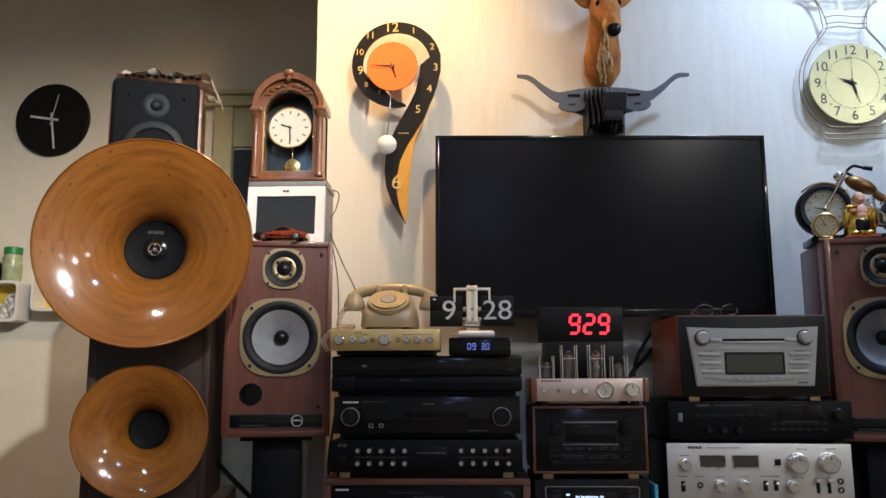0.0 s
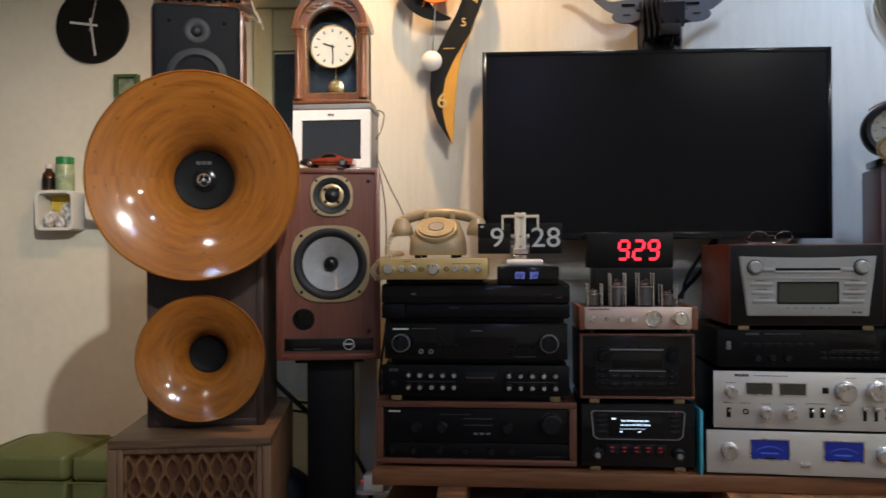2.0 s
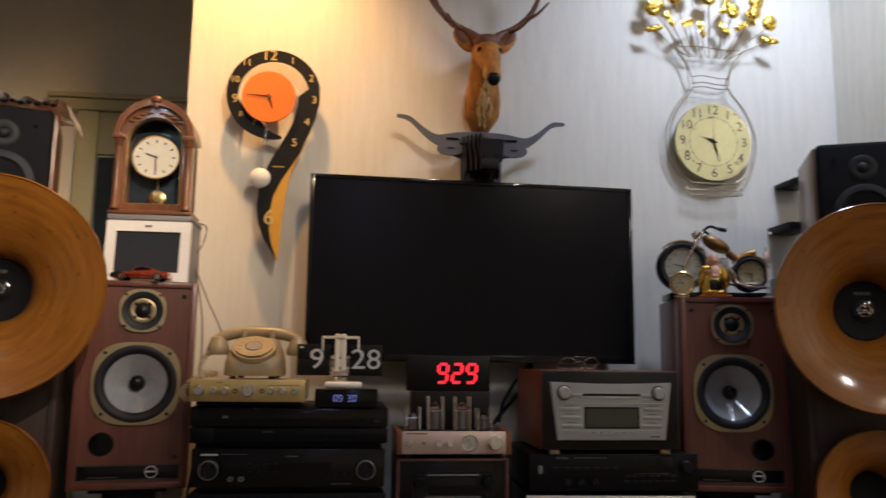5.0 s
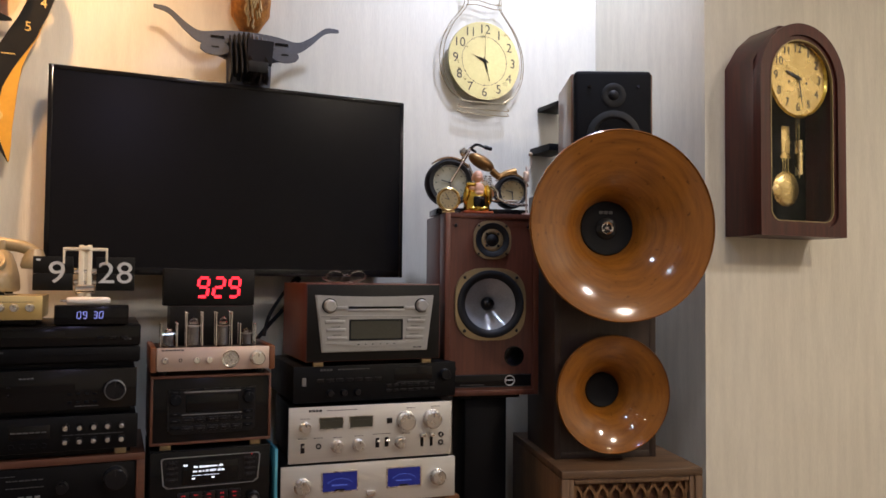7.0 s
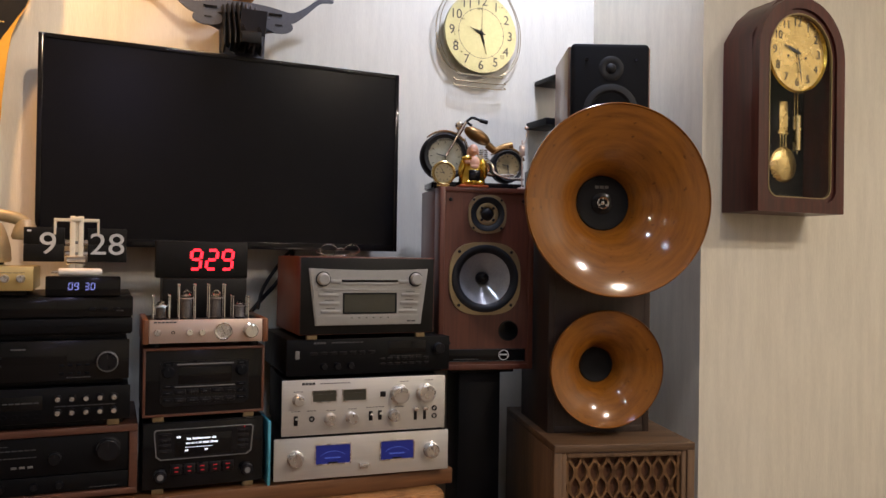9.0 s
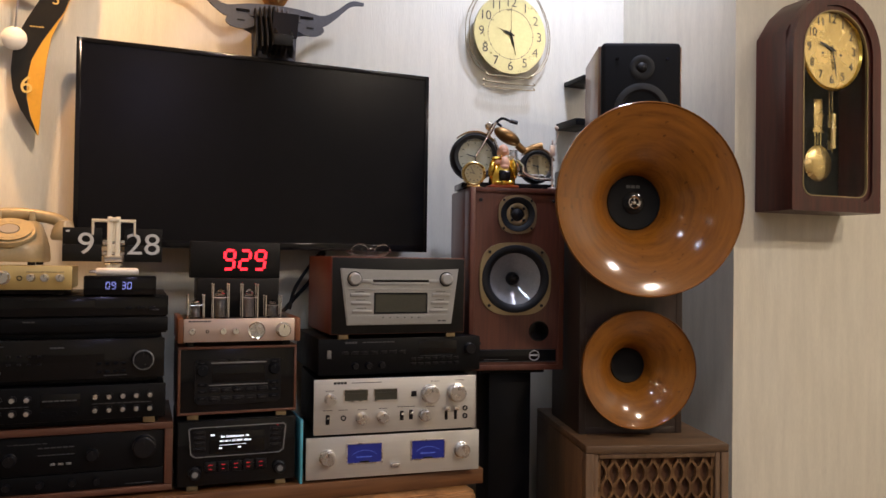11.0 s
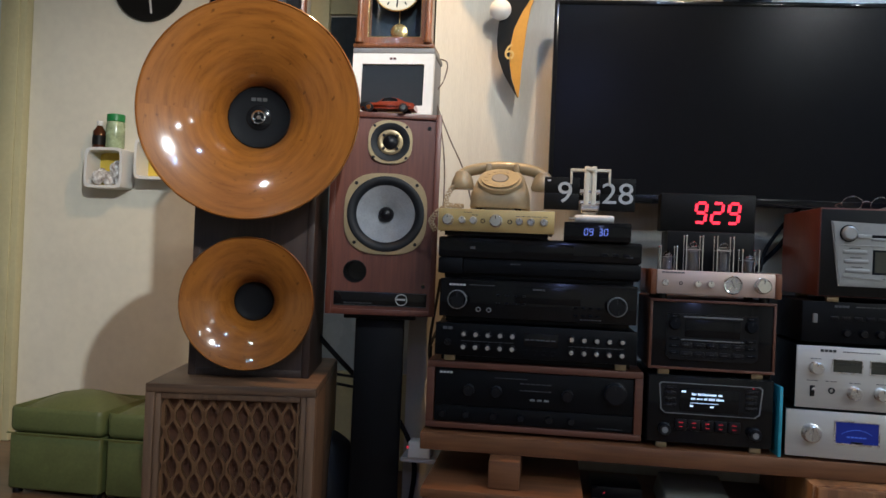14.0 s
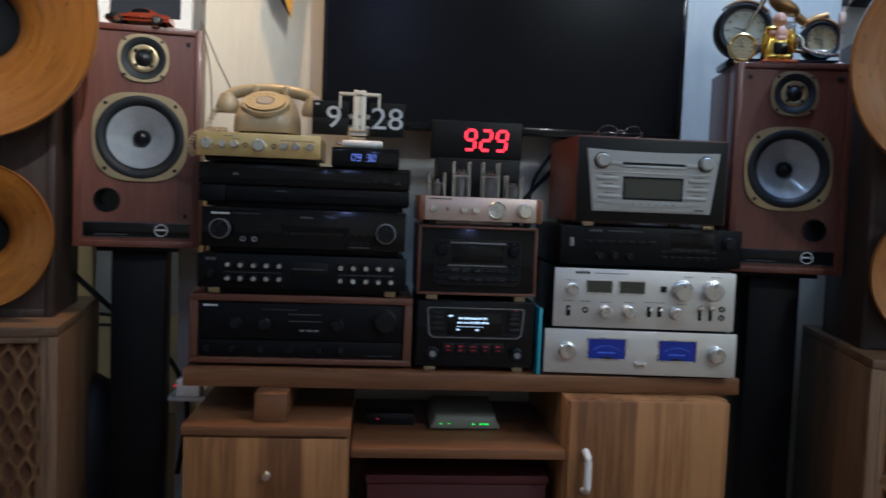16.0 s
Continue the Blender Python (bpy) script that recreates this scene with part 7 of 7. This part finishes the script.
def arch_round(hw, z0, zs, r):
    """A round-topped outline whose two lower corners are rounded too."""
    low = [(-hw + r - r * math.cos(radians(a)), z0 + r - r * math.sin(radians(a))) for a in range(0, 91, 15)]
    low += [(hw - r + r * math.sin(radians(a)), z0 + r - r * math.cos(radians(a))) for a in range(0, 91, 15)]
    return low + arch(hw, z0, zs)[2:]


part("door_frame", band(arch_round(W2, 0.0, ZS, 0.004), arch_round(0.138, 0.032, ZS, 0.04), -0.14, -0.112), M_MAHOG, th)
part("door_inner_moulding", band(arch_round(0.139, 0.03, ZS, 0.04), arch_round(0.124, 0.044, ZS, 0.034), -0.132, -0.112), M_MAHOG, th)
part("door_moulding", band(arch_round(0.1255, 0.0425, ZS, 0.035), arch_round(0.1225, 0.0455, ZS, 0.033), -0.134, -0.126), M_CHAMP, th, "thin brass line")
hexa = [(-W2, 0.0), (W2, 0.0), (W2, ZS + 0.05), (W2 * 0.72, ZT - 0.05), (W2 * 0.4, ZT - 0.005), (-W2 * 0.4, ZT - 0.005), (-W2 * 0.72, ZT - 0.05), (-W2, ZS + 0.05)]
inn = [(x * 0.9, 0.3 + (z - 0.3) * 0.94) for x, z in hexa]
part("case_side", band(hexa, inn, -0.112, 0), M_MAHOG, th)
part("case_back", prism(inn, -0.006, -0.001), M_MATBLK, th)
dl = part("dial", cyl(0.114, -0.1, -0.094, (0, 0, 0.468), seg=56), M_BRASS, th, "brass dial")
part("dial_ring", lathe([(0.109, -0.1), (0.115, -0.108), (0.12, -0.102), (0.116, -0.094)], 56, at=(0, 0, 0.468)), M_GOLD, dl)
for i in range(1, 13):
    a = radians(90 - 30 * i)
    writing("numeral", str(i), 0.034, 0.087 * math.cos(a), -0.1005, 0.468 + 0.087 * math.sin(a), M_PRINTDK, dl, 0.0004)
for ang, ln, wd in ((-72, 0.056, 0.0045), (170, 0.088, 0.0026)):
    part("pointer", moved(prism([(-wd * 0.6, -0.012), (wd * 0.6, -0.012), (wd, ln * 0.6), (0, ln), (-wd, ln * 0.6)], -0.1045, -0.1035), pose(0, 0, 0.468, 0, ang, 0)), M_PRINTDK, dl)
for kx in (-0.035, 0.035):
    part("winding_hole", cyl(0.004, -0.1012, -0.0995, (kx, 0, 0.455), seg=12, bev=0.0002), M_PRINTDK, dl)
dl.location.y = -0.016
pn = part("pendulum_rod", merged(bx(-0.017, 0.017, -0.07, -0.066, 0.24, 0.335, 0.001), bx(-0.022, 0.022, -0.071, -0.065, 0.237, 0.241, 0.0005), bx(-0.022, 0.022, -0.071, -0.065, 0.285, 0.288, 0.0005), *[bx(x - 0.0012, x + 0.0012, -0.069, -0.067, 0.19, 0.24, 0) for x in (-0.011, 0, 0.011)]), M_BRASS, th)
part("pendulum_bob", lathe([(0, -0.08), (0.042, -0.078), (0.053, -0.07), (0.053, -0.066), (0, -0.062)], 48, at=(0, 0, 0.145)), M_BRASS, pn, "round brass bob")
part("weight", merged(cyl(0.0115, 0.19, 0.295, (0.055, -0.07, 0), "z", 24), cyl(0.003, 0.18, 0.19, (0.055, -0.07, 0), "z", 10), cyl(0.0012, 0.295, 0.38, (0.055, -0.07, 0), "z", 8), cyl(0.0012, 0.25, 0.38, (0.043, -0.07, 0), "z", 8)), M_BRASS, th, "brass weight")
gl = part("glass_pane", prism(arch_round(0.1235, 0.045, ZS, 0.034), -0.1245, -0.123), M_PANE, th, "clear glass pane")
gl.visible_shadow = False

# ---- far wall and passage ----
th = thing("disc_clock", pose(-1.662, FAR_Y, 2.12), "round black disc wall clock with white pointers", "wall clock")
part("disc", cyl(0.17, -0.02, -0.001, (0, 0, 0), seg=64, bev=0.003), M_MATBLK, th)
for ang, ln, wd in ((-82, 0.1, 0.005), (172, 0.14, 0.004), (12, 0.12, 0.0012)):
    part("pointer", moved(bx(-wd, wd, -0.026, -0.022, -0.03, ln, 0), pose(0, 0, 0, 0, ang, 0)), M_PRINT, th, smooth=0)


def cube_shelf(m, lab):
    th = thing("cube_shelf", m, lab, "wall shelf", "cube wall shelves")
    o, i = ring_pts(0.088, 40, 0, 0.088, 9), ring_pts(0.076, 40, 0, 0.088, 9)
    part("shell", band(o, i, -0.11, -0.001), M_WHITE, th)
    part("back", bx(-0.075, 0.075, -0.008, -0.002, 0.013, 0.163, 0), M_YELLOW, th, "yellow back card", 0)
    return th


cube_shelf(pose(-1.787, FAR_Y, 1.196), "small white cube wall shelf with trinkets inside")
cube_shelf(pose(-1.558, FAR_Y, 1.24), "small white cube wall shelf half hidden by a horn")
th = thing("trinkets", pose(-1.787, FAR_Y - 0.1, 1.209), "heap of small white and brown trinkets in a cube shelf", "trinkets")
trng = random.Random(3)
M_TRINKET = mat("trinket_mix", (0.25, 0.17, 0.12), 0.6, var=0.6, scale=45, col2=(0.7, 0.68, 0.64))
for k in range(15):
    part("trinket", sph(0.017 + 0.01 * trng.random(), (trng.uniform(-0.045, 0.045), trng.uniform(0.01, 0.06), 0.02 + trng.uniform(0, 0.07) * (1 - abs(k - 7) / 8)), (1, 0.8, 1.2), 8, 6), M_TRINKET, th, smooth=0)
th = thing("brown_bottle", pose(-1.84, FAR_Y - 0.06, 1.372), "small brown glass medicine bottle on a wall shelf", "bottle")
part("bottle", lathe([(0, 0), (0.026, 0), (0.028, 0.004), (0.028, 0.075), (0.014, 0.092), (0.012, 0.1)], 28, "z"), M_GRAPHITE, th)
part("cap", cyl(0.014, 0.1, 0.12, (0, 0, 0), "z", 24), M_WHITE, th, "white cap")
part("bottle_label", lathe([(0.0285, 0.015), (0.0285, 0.055)], 28, "z"), M_MATBLK, th)
th = thing("green_capped_jar", pose(-1.765, FAR_Y - 0.06, 1.372), "clear jar with a green screw cap on a wall shelf", "jar")
part("jar", lathe([(0, 0), (0.036, 0), (0.039, 0.005), (0.039, 0.1), (0.034, 0.118)], 32, "z"), mat("pale_green_plastic", (0.35, 0.42, 0.25), 0.25, var=0.3, scale=30), th)
part("cap", cyl(0.038, 0.118, 0.15, (0, 0, 0), "z", 32, 0.002), M_CAPGRN, th, "green screw cap")
th = thing("small_green_picture", pose(-1.499, FAR_Y, 1.843), "small green framed picture on the passage wall", "picture")
part("frame", band([(-0.055, -0.05), (0.055, -0.05), (0.055, 0.05), (-0.055, 0.05)], [(-0.04, -0.037), (0.04, -0.037), (0.04, 0.037), (-0.04, 0.037)], -0.03, -0.001), mat("green_wood", (0.06, 0.1, 0.03), 0.6, var=0.2), th)
part("print", bx(-0.04, 0.04, -0.012, -0.006, -0.037, 0.037, 0), mat("faded_print", (0.2, 0.24, 0.16), 0.6, var=0.5, scale=40), th, smooth=0)


def ottoman(m):
    th = thing("ottoman", m, "green leatherette cube ottoman with a padded lid", "ottoman", "green ottomans")
    part("body", bx(-0.195, 0.195, 0.004, 0.31, 0.02, 0.25, 0.012, 3), M_GREEN, th)
    lid = bx(-0.2, 0.2, 0, 0.316, 0.25, 0.37, 0.03, 5)
    for v in lid.verts:
        if v.co.z > 0.3:
            v.co.z += 0.022 * (1 - (v.co.x / 0.2) ** 2) * (1 - ((v.co.y - 0.158) / 0.158) ** 2)
    bmesh.ops.subdivide_edges(lid, edges=[e for e in lid.edges if e.calc_length() > 0.1], cuts=8, use_grid_fill=True)
    for v in lid.verts:
        if v.co.z > 0.36:
            v.co.z = 0.335 + 0.07 * max(0, 1 - (v.co.x / 0.2) ** 2) * max(0, 1 - ((v.co.y - 0.158) / 0.158) ** 2) + 0.002 * noise.noise(v.co * 25)
    part("padded_lid", lid, M_GREEN, th)
    part("seam", tube([(-0.2, -0.001, 0.252), (0.2, -0.001, 0.252)], 0.003, 6), M_GREEN, th)
    for fx in (-0.17, 0.17):
        for fy in (0.03, 0.28):
            part("foot", cyl(0.018, 0, 0.02, (fx, fy, 0), "z", 16), M_BLACKPL, th)
    return th


copy_thing(ottoman(pose(-1.566, 2.88, FLOOR) @ Matrix.Diagonal((0.905, 1.1, 0.87, 1))), pose(-1.194, 2.885, FLOOR, 0, 0, 1))
